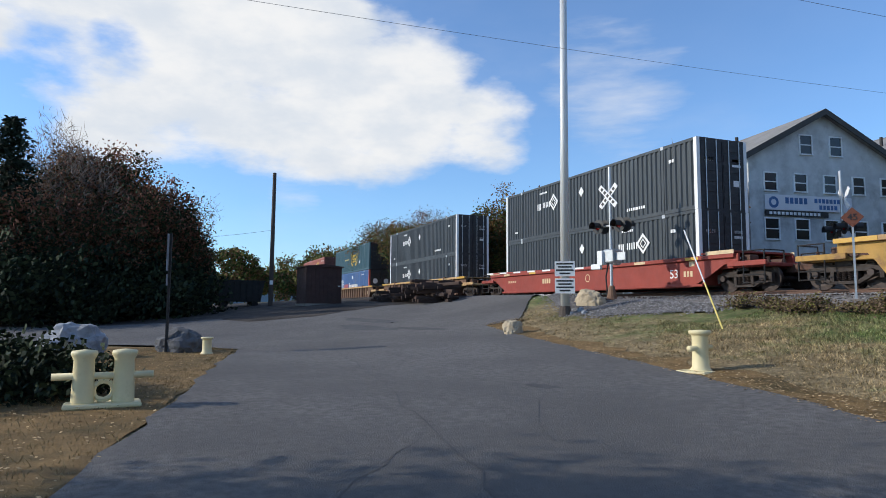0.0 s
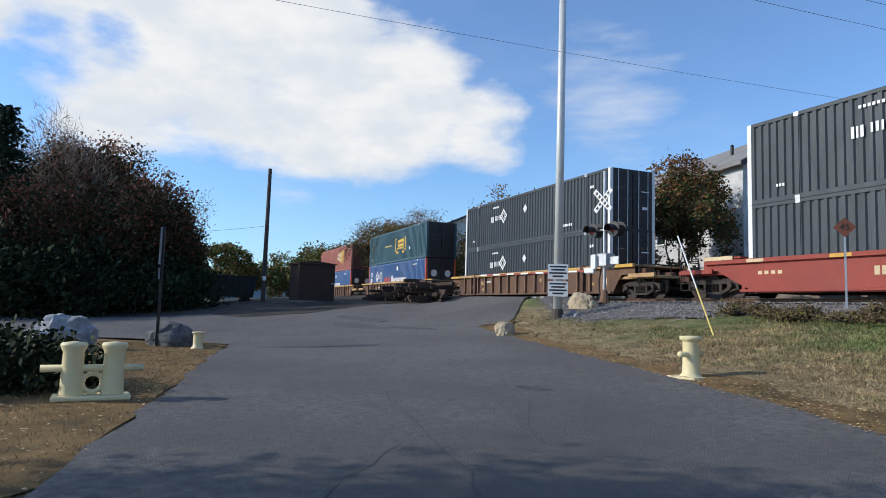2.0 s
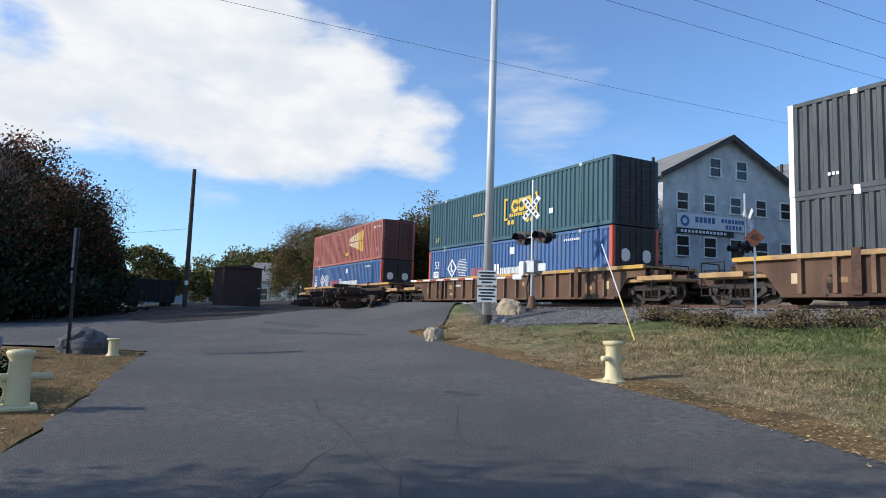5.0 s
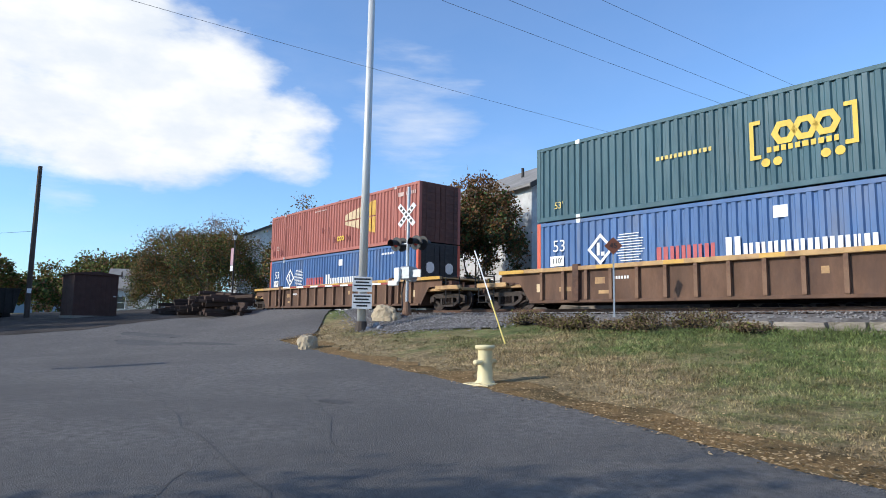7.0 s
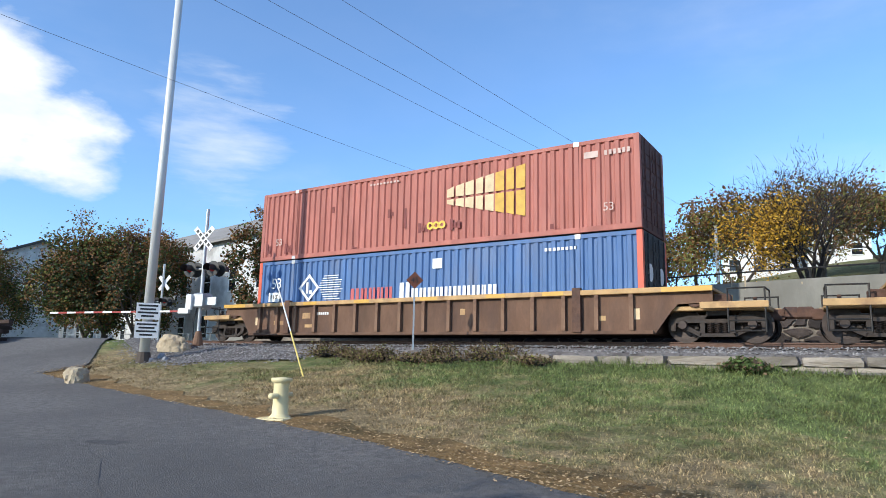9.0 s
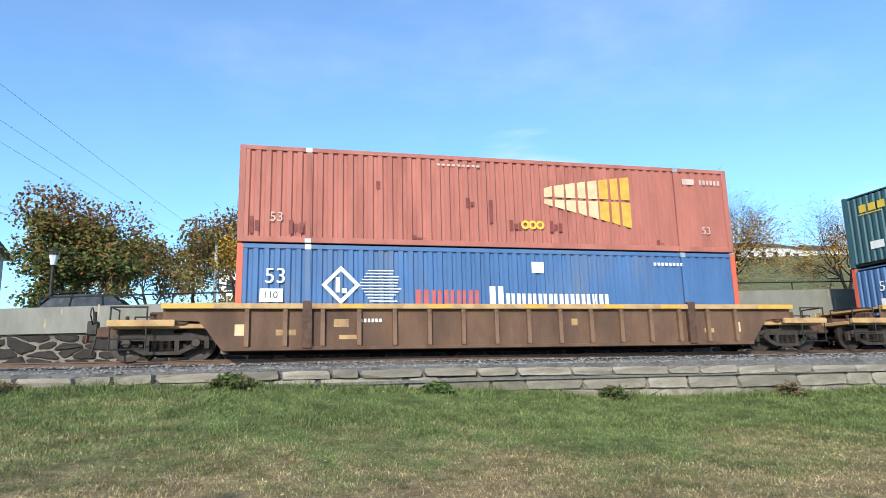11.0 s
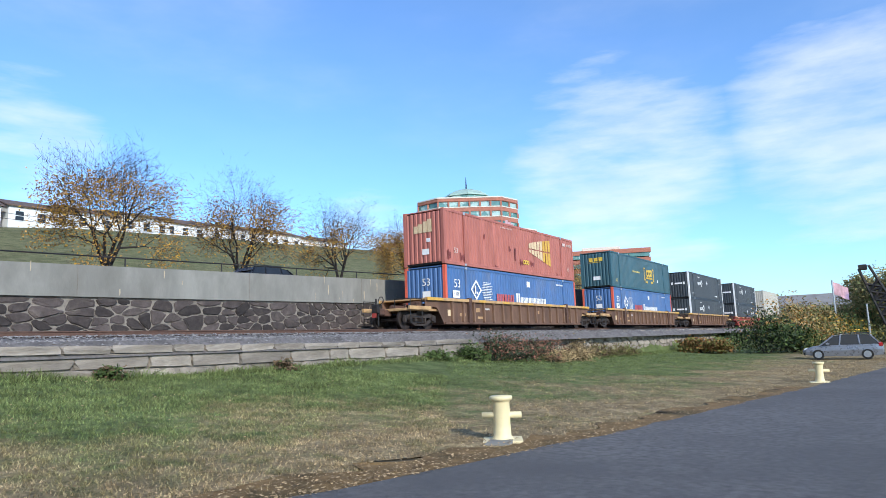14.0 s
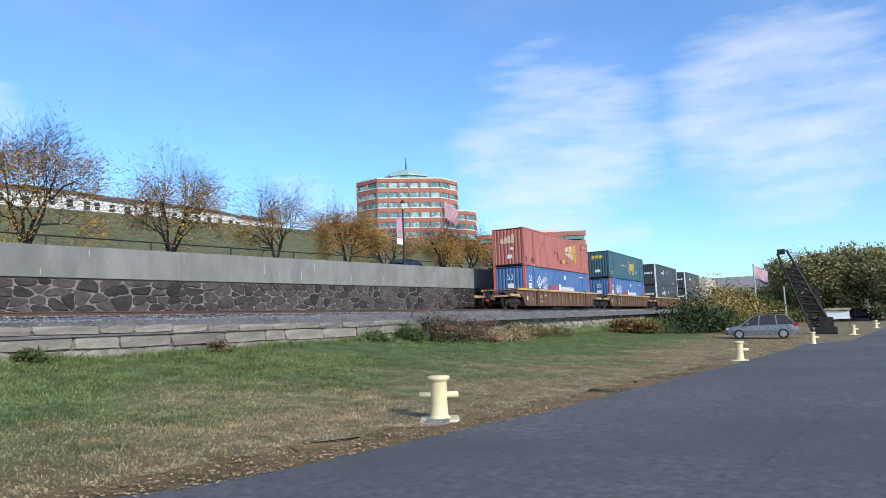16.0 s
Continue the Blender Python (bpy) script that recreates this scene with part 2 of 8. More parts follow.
M["wire"] = mat("weathered_wire", (0.16, 0.16, 0.17), 0.6, 0.3, 0.1, 3, 0)
M["galv"] = mat("galvanised_steel", (0.50, 0.51, 0.52), 0.45, 0.7, 0.15, 4, 0.05, 50)
M["ybar"] = mat("yellow_plastic", (0.78, 0.62, 0.16), 0.5, 0, 0.1, 3, 0.05)
# orange darkened: the shade on the sign's face is put into the colour
M["sign_orange"] = mat("shaded_orange_sign", (0.15, 0.045, 0.02), 0.5, 0, 0.15, 5, 0.05)
M["redstripe"] = mat("red_reflective", (0.34, 0.05, 0.04), 0.4, 0, 0.1, 5, 0)
# train
M["con_grey"] = mat("blue_grey_container_paint", (0.041, 0.052, 0.062), 0.6, 0, 0.2, 0.8, 0.05, 30, (0.062, 0.070, 0.077), 0.5, (0.55, 0.75), stretch=(1, 1, 0.25))
M["con_green"] = mat("dark_green_container_paint", (0.036, 0.102, 0.130), 0.6, 0, 0.24, 0.8, 0.05, 30, (0.055, 0.12, 0.145), 0.5, (0.55, 0.75), stretch=(1, 1, 0.25))
M["con_blue"] = mat("blue_container_paint", (0.062, 0.145, 0.325), 0.6, 0, 0.22, 0.8, 0.1, 30, (0.125, 0.165, 0.26), 0.7, (0.5, 0.75), stretch=(1, 1, 0.25))
M["con_red"] = mat("faded_red_container_paint", (0.42, 0.142, 0.110), 0.7, 0, 0.22, 0.9, 0.1, 30, (0.27, 0.085, 0.065), 0.8, (0.5, 0.72), stretch=(1, 1, 0.22))
M["con_tan"] = mat("pale_container_paint", (0.48, 0.45, 0.38), 0.6, 0, 0.12, 0.8, 0.05, 30, (0.36, 0.32, 0.27), 0.7, (0.55, 0.75))
# door leaves: near-black on most containers, dark brown on the red one
M["door_dark"] = mat("dark_door", (0.030, 0.028, 0.030), 0.6, 0, 0.3, 2, 0.1, 30, (0.05, 0.045, 0.045), 1.0)
M["door_brown"] = mat("brown_door", (0.14, 0.058, 0.045), 0.75, 0, 0.35, 2, 0.15, 30, (0.08, 0.035, 0.03), 1.3)
M["post_white"] = M["whitepaint"]
M["post_orange"] = mat("orange_red_paint", (0.62, 0.11, 0.06), 0.55, 0, 0.1, 2, 0.05)
# rib brown set lighter than the sill: sunlit contrast put into the colour
M["well_rib"] = mat("lit_brown_rib_paint", (0.21, 0.118, 0.072), 0.8, 0, 0.25, 2.0, 0.2, 30, (0.13, 0.07, 0.045), 1.2)
M["well_brown"] = mat("rusty_brown_car_paint", (0.155, 0.084, 0.052), 0.85, 0.05, 0.38, 1.3, 0.3, 30, (0.085, 0.047, 0.034), 0.8, (0.46, 0.68), stretch=(1, 1, 0.4))
M["well_tan"] = mat("faded_yellow_car_paint", (0.50, 0.31, 0.14), 0.75, 0, 0.2, 2, 0.15, 30, (0.24, 0.13, 0.075), 1.3, (0.5, 0.7))
M["well_red"] = mat("red_car_paint", (0.29, 0.044, 0.028), 0.65, 0, 0.18, 1.2, 0.12, 30, (0.24, 0.042, 0.03), 0.8, (0.5, 0.7))
M["well_yellow"] = mat("yellow_car_paint", (0.44, 0.25, 0.06), 0.75, 0, 0.25, 1.5, 0.2, 30, (0.20, 0.105, 0.05), 1.4, (0.46, 0.62))
M["stripe"] = mat("yellow_stripe", (0.60, 0.34, 0.06), 0.5, 0, 0.12, 3, 0.05)
M["mark_white"] = mat("white_marking", (0.78, 0.78, 0.77), 0.6, 0, 0.08, 5, 0)
M["mark_yellow"] = mat("yellow_marking", (0.72, 0.48, 0.06), 0.6, 0, 0.12, 5, 0)
M["mark_pale"] = mat("faded_yellow_marking", (0.72, 0.55, 0.16), 0.65, 0, 0.15, 4, 0)
M["mark_cream"] = mat("faded_cream_marking", (0.66, 0.50, 0.30), 0.65, 0, 0.2, 4, 0)
M["mark_red"] = mat("faded_red_marking", (0.48, 0.10, 0.10), 0.65, 0, 0.15, 4, 0)
M["truck_steel"] = mat("grimy_cast_steel", (0.052, 0.040, 0.034), 0.8, 0.2, 0.4, 5, 0.4, 40, (0.095, 0.062, 0.045), 3.0, (0.55, 0.75))
M["mark_dark"] = mat("dark_red_rub_marks", (0.20, 0.045, 0.040), 0.7, 0, 0.3, 3, 0.1)
M["mark_faint"] = mat("faint_pale_marking", (0.56, 0.42, 0.37), 0.7, 0, 0.2, 5, 0)
M["mark_amber"] = mat("faded_amber_marking", (0.62, 0.36, 0.06), 0.65, 0, 0.2, 4, 0)
M["wheel"] = mat("wheel_steel", (0.062, 0.046, 0.040), 0.6, 0.5, 0.3, 6, 0.2, 40)
M["tread"] = mat("rail_steel", (0.13, 0.072, 0.050), 0.65, 0.3, 0.3, 6, 0.1, 40, (0.11, 0.062, 0.045), 2.0)
# buildings
M["whitebrick"] = mat("weathered_white_brick", (0.58, 0.58, 0.57), 0.9, 0, 0.2, 1.5, 0.3, 25, (0.36, 0.35, 0.34), 0.55, (0.5, 0.66))
M["rooftin"] = mat("grey_shingle_roof", (0.25, 0.235, 0.22), 0.85, 0, 0.18, 1.0, 0.2, 20, (0.20, 0.185, 0.17), 0.4)
M["trimdark"] = mat("dark_trim", (0.06, 0.055, 0.05), 0.7, 0, 0.2, 3, 0.1)
M["housewhite"] = mat("white_siding", (0.74, 0.73, 0.70), 0.75, 0, 0.06, 1.0, 0.06, 20)
M["housegrey"] = mat("grey_siding", (0.42, 0.42, 0.43), 0.75, 0, 0.08, 1.0, 0.06, 20)
M["brownroof"] = mat("brown_shingles", (0.125, 0.085, 0.07), 0.9, 0, 0.25, 2, 0.2, 20)
M["greyroof"] = mat("dark_grey_shingles", (0.085, 0.088, 0.092), 0.9, 0, 0.2, 2, 0.2, 20)
M["redbrick"] = mat("red_brick", (0.40, 0.155, 0.105), 0.9, 0, 0.15, 0.8, 0.15, 12, (0.33, 0.13, 0.09), 0.3)
M["band"] = mat("pale_stone_band", (0.66, 0.60, 0.52), 0.85, 0, 0.08, 1, 0.05)
M["greenglass"] = mat("green_tinted_glass", (0.10, 0.22, 0.19), 0.12, 0.0, 0.35, 0.4, 0, second=(0.42, 0.56, 0.50), second_scale=0.22, second_edge=(0.5, 0.56), spec=0.9)
M["copper"] = mat("green_copper_roof", (0.34, 0.47, 0.40), 0.6, 0, 0.12, 1, 0.1)
M["pane"] = mat("window_pane", (0.022, 0.025, 0.028), 0.12, 0, 0.3, 2, 0, spec=0.5)
M["shedbrown"] = mat("brown_shed_siding", (0.062, 0.030, 0.024), 0.8, 0, 0.2, 2, 0.2, 20, (0.05, 0.026, 0.02), 0.6)
M["dumpster"] = mat("dark_dumpster_paint", (0.022, 0.022, 0.020), 0.8, 0, 0.3, 2, 0.2, 20)
M["banner"] = mat("white_vinyl", (0.72, 0.70, 0.72), 0.6, 0, 0.06, 2, 0)
# plants
M["bark"] = mat("bark", (0.095, 0.075, 0.060), 0.95, 0, 0.35, 5, 0.7, 25)
M["bark_dark"] = mat("dark_bark", (0.030, 0.024, 0.020), 0.95, 0, 0.35, 5, 0.7, 25)
for key, c in (("leaf_yellow", (0.46, 0.26, 0.03)), ("leaf_orange", (0.36, 0.15, 0.035)), ("leaf_brown", (0.19, 0.10, 0.05)),
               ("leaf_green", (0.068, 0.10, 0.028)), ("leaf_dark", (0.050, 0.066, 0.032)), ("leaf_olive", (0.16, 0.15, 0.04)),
               ("leaf_red", (0.26, 0.115, 0.075)), ("needle", (0.020, 0.032, 0.020)), ("leaf_rust", (0.19, 0.095, 0.032)),
               ("twig", (0.26, 0.21, 0.18)), ("twig_dark", (0.055, 0.042, 0.035)), ("leaf_light", (0.33, 0.265, 0.10)), ("leaf_mid", (0.18, 0.185, 0.065)), ("leaf_amber", (0.36, 0.20, 0.055)), ("leaf_tan", (0.34, 0.25, 0.12))):
    M[key] = mat(key, c, 0.85, 0, 0.2, 1.5, 0, random_value=0.5, island=True, spec=0.2)
M["blade"] = lawn_mat("grass_blade", 0.0, True)
M["blade_dry"] = mat("dry_grass_blade", (0.26, 0.19, 0.092), 0.9, 0, 0.3, 0.8, 0, random_value=0.3, island=True, spec=0.2)
M["leaf_litter"] = mat("fallen_leaf", (0.42, 0.29, 0.15), 0.9, 0, 0.3, 3, 0, random_value=0.6, island=True, spec=0.2)
M["weed"] = mat("dead_weed", (0.14, 0.095, 0.055), 0.9, 0, 0.3, 3, 0, random_value=0.5, island=True, spec=0.2)
# vehicles
M["car_grey"] = mat("grey_car_paint", (0.25, 0.26, 0.29), 0.3, 0.5, 0.05, 2, 0)
M["car_black"] = mat("black_car_paint", (0.012, 0.013, 0.016), 0.25, 0.2, 0.05, 2, 0)
M["car_white"] = mat("white_car_paint", (0.62, 0.62, 0.62), 0.3, 0.1, 0.05, 2, 0)
M["tyre"] = mat("tyre_rubber", (0.016, 0.016, 0.016), 0.85, 0, 0.2, 6, 0.1)
M["alloy"] = mat("alloy_wheel", (0.50, 0.51, 0.53), 0.35, 0.8, 0.1, 6, 0)
M["lamp_red"] = mat("red_lens", (0.42, 0.02, 0.02), 0.2, 0, 0.1, 6, 0)
M["lamp_clear"] = mat("clear_lens", (0.70, 0.72, 0.74), 0.15, 0, 0.1, 6, 0)
M["flag"] = mat("flag_cloth", (0.50, 0.30, 0.33), 0.8, 0, 0.4, 1.2, 0, second=(0.10, 0.13, 0.34), second_scale=0.2)


# ---- mesh building ----
class Build:
    """Collects vertices and faces for one mesh."""

    def __init__(self):
        self.v, self.f = [], []

    def add(self, verts, faces, m=None):
        o = len(self.v)
        self.v += [tuple(m @ Vector(p)) if m else tuple(p) for p in verts]
        self.f += [tuple(i + o for i in f) for f in faces]
        return self

    def box(self, x0, x1, y0, y1, z0, z1, m=None, bevel=0.0):
        if bevel:
            b = min(bevel, (x1 - x0) * 0.3, (y1 - y0) * 0.3, (z1 - z0) * 0.3)
            vs = []
            for dz, inset in ((z0, b), (z0 + b, 0), (z1 - b, 0), (z1, b)):
                vs += [(x0 + inset, y0 + inset, dz), (x1 - inset, y0 + inset, dz), (x1 - inset, y1 - inset, dz), (x0 + inset, y1 - inset, dz)]
            fs = [(3, 2, 1, 0), (12, 13, 14, 15)]
            for k in range(3):
                for i in range(4):
                    j = (i + 1) % 4
                    fs.append((4 * k + i, 4 * k + j, 4 * k + 4 + j, 4 * k + 4 + i))
            return self.add(vs, fs, m)
        vs = [(x0, y0, z0), (x1, y0, z0), (x1, y1, z0), (x0, y1, z0), (x0, y0, z1), (x1, y0, z1), (x1, y1, z1), (x0, y1, z1)]
        return self.add(vs, [(3, 2, 1, 0), (4, 5, 6, 7), (0, 1, 5, 4), (1, 2, 6, 5), (2, 3, 7, 6), (3, 0, 4, 7)], m)

    def tube(self, a, b, r0, r1=None, n=10, caps=True):
        r1 = r0 if r1 is None else r1
        a, b = Vector(a), Vector(b)
        d = (b - a).normalized()
        u = d.orthogonal().normalized()
        w = d.cross(u)
        o = len(self.v)
        for p, r in ((a, r0), (b, r1)):
            for i in range(n):
                t = 2 * math.pi * i / n
                self.v.append(tuple(p + (u * math.cos(t) + w * math.sin(t)) * r))
        for i in range(n):
            j = (i + 1) % n
            self.f.append((o + i, o + j, o + n + j, o + n + i))
        if caps:
            self.f.append(tuple(o + i for i in reversed(range(n))))
            self.f.append(tuple(o + n + i for i in range(n)))
        return self

    def pipe(self, points, r, n=5):
        """One bent round bar through the points."""
        o = len(self.v)
        pts = [Vector(p) for p in points]
        for k, p in enumerate(pts):
            d = (pts[min(k + 1, len(pts) - 1)] - pts[max(k - 1, 0)]).normalized()
            u = d.cross(Vector((0.13, 0.31, 0.94))).normalized()
            w = d.cross(u)
            self.v += [tuple(p + (u * math.cos(2 * math.pi * i / n) + w * math.sin(2 * math.pi * i / n)) * r) for i in range(n)]
        for k in range(len(pts) - 1):
            for i in range(n):
                j = (i + 1) % n
                self.f.append((o + k * n + i, o + k * n + j, o + (k + 1) * n + j, o + (k + 1) * n + i))
        return self

    def lathe(self, profile, n=20, m=None):
        """Rings of (radius, z) turned about z."""
        o = len(self.v)
        for r, z in profile:
            for i in range(n):
                t = 2 * math.pi * i / n
                p = Vector((r * math.cos(t), r * math.sin(t), z))
                self.v.append(tuple(m @ p if m else p))
        for k in range(len(profile) - 1):
            for i in range(n):
                j = (i + 1) % n
                self.f.append((o + k * n + i, o + k * n + j, o + (k + 1) * n + j, o + (k + 1) * n + i))
        self.f.append(tuple(o + i for i in reversed(range(n))))
        self.f.append(tuple(o + (len(profile) - 1) * n + i for i in range(n)))
        return self

    def prism(self, outline, y0, y1, m=None):
        """An outline of (x, z), counter-clockwise seen from -y, drawn out from y0 to y1."""
        n = len(outline)
        vs = [(x, y0, z) for x, z in outline] + [(x, y1, z) for x, z in outline]
        fs = [tuple(range(n)), tuple(reversed(range(n, 2 * n)))]
        fs += [(j, i, n + i, n + j) for i, j in ((i, (i + 1) % n) for i in range(n))]
        return self.add(vs, fs, m)

    def mesh(self, name, material, smooth=False):
        me = bpy.data.meshes.new(name)
        me.from_pydata(self.v, [], self.f)
        me.materials.append(material)
        if smooth:
            me.polygons.foreach_set("use_smooth", [True] * len(me.polygons))
        me.validate()
        me.update()
        return me


def thing(name, build, material, label, category, m=None, group="", kind="", smooth=False):
    ob = new(name, build.mesh(name, material, smooth) if build else None)
    if m is not None:
        ob.matrix_world = m
    return tagged(ob, label, category, group, kind)


def part(name, build, material, parent, label="", m=None, smooth=False):
    data = build if isinstance(build, bpy.types.Mesh) else build.mesh(name, material, smooth)
    ob = new(name, data)
    ob.parent = parent
    if m is not None:
        ob.matrix_basis = m
    if label:
        ob["label"] = label
    return ob


def text_mesh(words, size, material, depth=0.004):
    """Lettering as a mesh in the plane x, z, facing -y, centred at the origin."""
    cu = bpy.data.curves.new("lettering", "FONT")
    cu.body, cu.size, cu.extrude = words, size, depth
    cu.align_x, cu.align_y = "CENTER", "CENTER"
    ob = bpy.data.objects.new("lettering", cu)
    scene.collection.objects.link(ob)
    me = bpy.data.meshes.new_from_object(ob)
    bpy.data.objects.remove(ob)
    me.transform(Matrix.Rotation(radians(90), 4, "X"))
    me.materials.clear()
    me.materials.append(material)
    return me


# ---- the plan: track coordinates (s along, v across) and the ground ----
EAST = Matrix.Rotation(radians(BEND), 4, "Z")
V0 = 19.96                       # centre line of the track
TAN = 6.0                       # half length of the curve
SB = -0.86 - 0.0                 # where the two straights would meet
RAD = TAN / math.tan(radians(BEND / 2))
ARC = RAD * radians(BEND)
S1 = SB - TAN                    # the curve begins
S2 = S1 + ARC


def centre(s):
    """Point and heading of the centre line at the distance s."""
    if s < S1:
        return s, V0, 0.0
    if s < S2:
        a = (s - S1) / RAD
        return S1 + RAD * math.sin(a), V0 + RAD * (1 - math.cos(a)), a
    a = radians(BEND)
    x, y = S1 + RAD * math.sin(a), V0 + RAD * (1 - math.cos(a))
    return x + (s - S2) * math.cos(a), y + (s - S2) * math.sin(a), a


def track(s, v, z=0.0):
    x, y, a = centre(s)
    return Vector((x - math.sin(a) * (v - V0), y + math.cos(a) * (v - V0), z))


def rail_z(s):
    return EYE + 0.636 - 0.004 * s


def smooth01(x, a, b):
    t = min(1.0, max(0.0, (x - a) / (b - a)))
    return t * t * (3 - 2 * t)


def sv(x, y):
    """Track coordinates of a point on the ground."""
    a = radians(BEND)
    x2, y2 = x * math.cos(a) + y * math.sin(a), -x * math.sin(a) + y * math.cos(a)
    w = smooth01(x, -16, 14)
    return x * (1 - w) + (x2 - 1.72) * w, y * (1 - w) + y2 * w


def wall_top(s):
    return EYE + 2.85 + 0.022 * min(max(s, -14), 60) - 1.6 * smooth01(s, -12, -34)


def crest(s):
    return EYE + np.interp(s, (-60, -20, 0, 15, 25, 39, 60, 86, 130, 300), (6, 9.5, 12.2, 13, 14.1, 15.6, 16.8, 17.7, 18.5, 20))


def ground_z(x, y):
    s, v = sv(x, y)
    base = EYE + np.interp(s, (-160, -60, -40, -21, -10, 0, 9, 27, 43, 90), (-0.3, -0.6, -1.05, -1.44, -1.39, -1.6, -1.78, -2.03, -2.3, -2.45))
    rise = np.interp(s, (-60, -26, -13, -1, 8, 19, 27, 75), (1.6, 2.0, 1.45, 1.45, 1.05, 1.2, 0.85, 0.5))
    west = 0.75 * smooth01(-s, 25, 44) * smooth01(v, -6, 7)
    low = base + west * (1 - smooth01(v, 8, 16)) + rise * min(1.0, max(0.0, v / 16.0)) ** 2.2
    if v <= 16:
        return low
    bed = rail_z(s) - 0.34
    t = smooth01(v, 16.3, 17.0) if s > -14 else smooth01(v, 16.0, 18.5)
    z = low + (bed - low) * t
    if v > 23.6:
        hill = smooth01(s, -34, -12)
        up = wall_top(s) - 1.0
        z2 = up + (crest(s) - up) * (0.85 * min(1.0, max(0.0, (v - 38) / 46)) + 0.15 * smooth01(v, 38, 84))
        z += (z2 - z) * hill * (1.0 if v > 24.5 else 0.0)
    return z


def on_ground(x, y, dz=0.0):
    return Vector((x, y, ground_z(x, y) + dz))


def polar(az, d):
    a = radians(az)
    return -math.sin(a) * d, math.cos(a) * d


def east(x, y):
    p = EAST @ Vector((x, y, 0))
    return p.x, p.y


# ---- ground, road, track, walls ----
def graded(lo, hi, near_lo, near_hi, fine, grow=1.22):
    xs = list(np.arange(near_lo, near_hi + fine, fine))
    step = fine
    while xs[-1] < hi:
        step *= grow
        xs.append(xs[-1] + step)
    step = fine
    while xs[0] > lo:
        step *= grow
        xs.insert(0, xs[0] - step)
    return xs


def make_ground():
    xs, ys = graded(-2500, 2500, -60, 90, 1.0), graded(-600, 2500, -12, 60, 0.6)
    b = Build()
    for y in ys:
        for x in xs:
            z = ground_z(x, y)
            if -40 < x < 60 and -5 < y < 16:
                z += 0.035 * noise.noise(Vector((x * 0.5, y * 0.5, 0)))
            b.v.append((x, y, z))
    n = len(xs)
    for j in range(len(ys) - 1):
        for i in range(n - 1):
            b.f.append((j * n + i, j * n + i + 1, (j + 1) * n + i + 1, (j + 1) * n + i))
    thing("ground", b, M["grass"], "uneven lawn of green and straw-dry grass", "ground", kind="structure", smooth=True)


def draped(name, outline, material, label, category, lift, cell=1.0):
    """A sheet with that outline of (x, y), cut into cells and laid on the ground."""
    bm = bmesh.new()
    bm.faces.new([bm.verts.new((x, y, 0)) for x, y in outline])
    bmesh.ops.triangulate(bm, faces=bm.faces[:])
    for axis in (0, 1):
        lo, hi = min(p[axis] for p in outline), max(p[axis] for p in outline)
        c = math.floor(lo / cell) * cell + cell
        while c < hi:
            no = (1, 0, 0) if axis == 0 else (0, 1, 0)
            bmesh.ops.bisect_plane(bm, geom=bm.verts[:] + bm.edges[:] + bm.faces[:], plane_co=(c if axis == 0 else 0, c if axis == 1 else 0, 0), plane_no=no)
            c += cell * (1 if abs(c) < 30 else 2.5)
    for v in bm.verts:
        v.co.z = ground_z(v.co.x, v.co.y) + lift
    bmesh.ops.recalc_face_normals(bm, faces=bm.faces[:])
    if bm.faces and sum(f.normal.z for f in bm.faces) < 0:
        bmesh.ops.reverse_faces(bm, faces=bm.faces[:])
    me = bpy.data.meshes.new(name)
    bm.to_mesh(me)
    bm.free()
    me.materials.append(material)
    me.polygons.foreach_set("use_smooth", [True] * len(me.polygons))
    return tagged(new(name, me), label, category, kind="structure")


def meet(az, slope):
    """Where a line of sight at an azimuth and a slope first meets the ground."""
    x1, y1 = polar(az, 1)
    d = 3.0
    while d < 120 and EYE + slope * d > ground_z(x1 * d, y1 * d):
        d += 0.1
    return x1 * d, y1 * d


def ragged(points, amount, step=0.5, seed=1):
    rnd = random.Random(seed)
    out = []
    for (x0, y0), (x1, y1) in zip(points, points[1:]):
        n = max(1, int(math.hypot(x1 - x0, y1 - y0) / step))
        for i in range(n):
            t = i / n
            out.append((x0 + (x1 - x0) * t + rnd.uniform(-amount, amount), y0 + (y1 - y0) * t + rnd.uniform(-amount, amount)))
    return out + [points[-1]]


make_ground()
# lawn edge of the road, from the crossing past the camera to the far end
north_edge = [(-31.0, 24.5), (-29.6, 18.5), (-27.5, 15.6), meet(61.5, -0.0235 + 0.006), meet(64.3, -0.026), meet(57.5, -0.0557), meet(46.8, -0.0966), meet(34.4, -0.1428), meet(22.9, -0.1885),
              meet(5, -0.222), meet(-15, -0.236), meet(-36.9, -0.225), meet(-50.75, -0.191), meet(-65.3, -0.141), meet(-78.8, -0.081),
              meet(-84.0, -0.0535), east(46, -1.7), east(75, -6.0), east(140, -16)]
south_edge = [(120, -22), (40, -14), (8, -9), (-2, -4.5), meet(99.5, -0.27), meet(97.8, -0.2455), meet(90.8, -0.1446), meet(86.6, -0.078), (-22.6, 1.9), (-24.3, 0.6),
              (-25.2, -1.6), (-26, -4.8), (-28, -12), (-38, -12), (-39, -4), (-38, 0.0), (-38.5, 4), (-39, 7.6), (-38, 11.2), (-36.5, 14.6), (-35.6, 18.5), (-36.2, 24.5)]
road_outline = ragged(north_edge, 0.07, 0.5, 2) + ragged(south_edge, 0.10, 0.6, 3)
draped("road", road_outline, M["asphalt"], "worn grey asphalt lane that widens towards a rail crossing", "road", 0.05)


def patch(points, material, name, label, lift=0.056):
    draped(name, points, material, label, name.replace("_", " "), lift, 0.8)


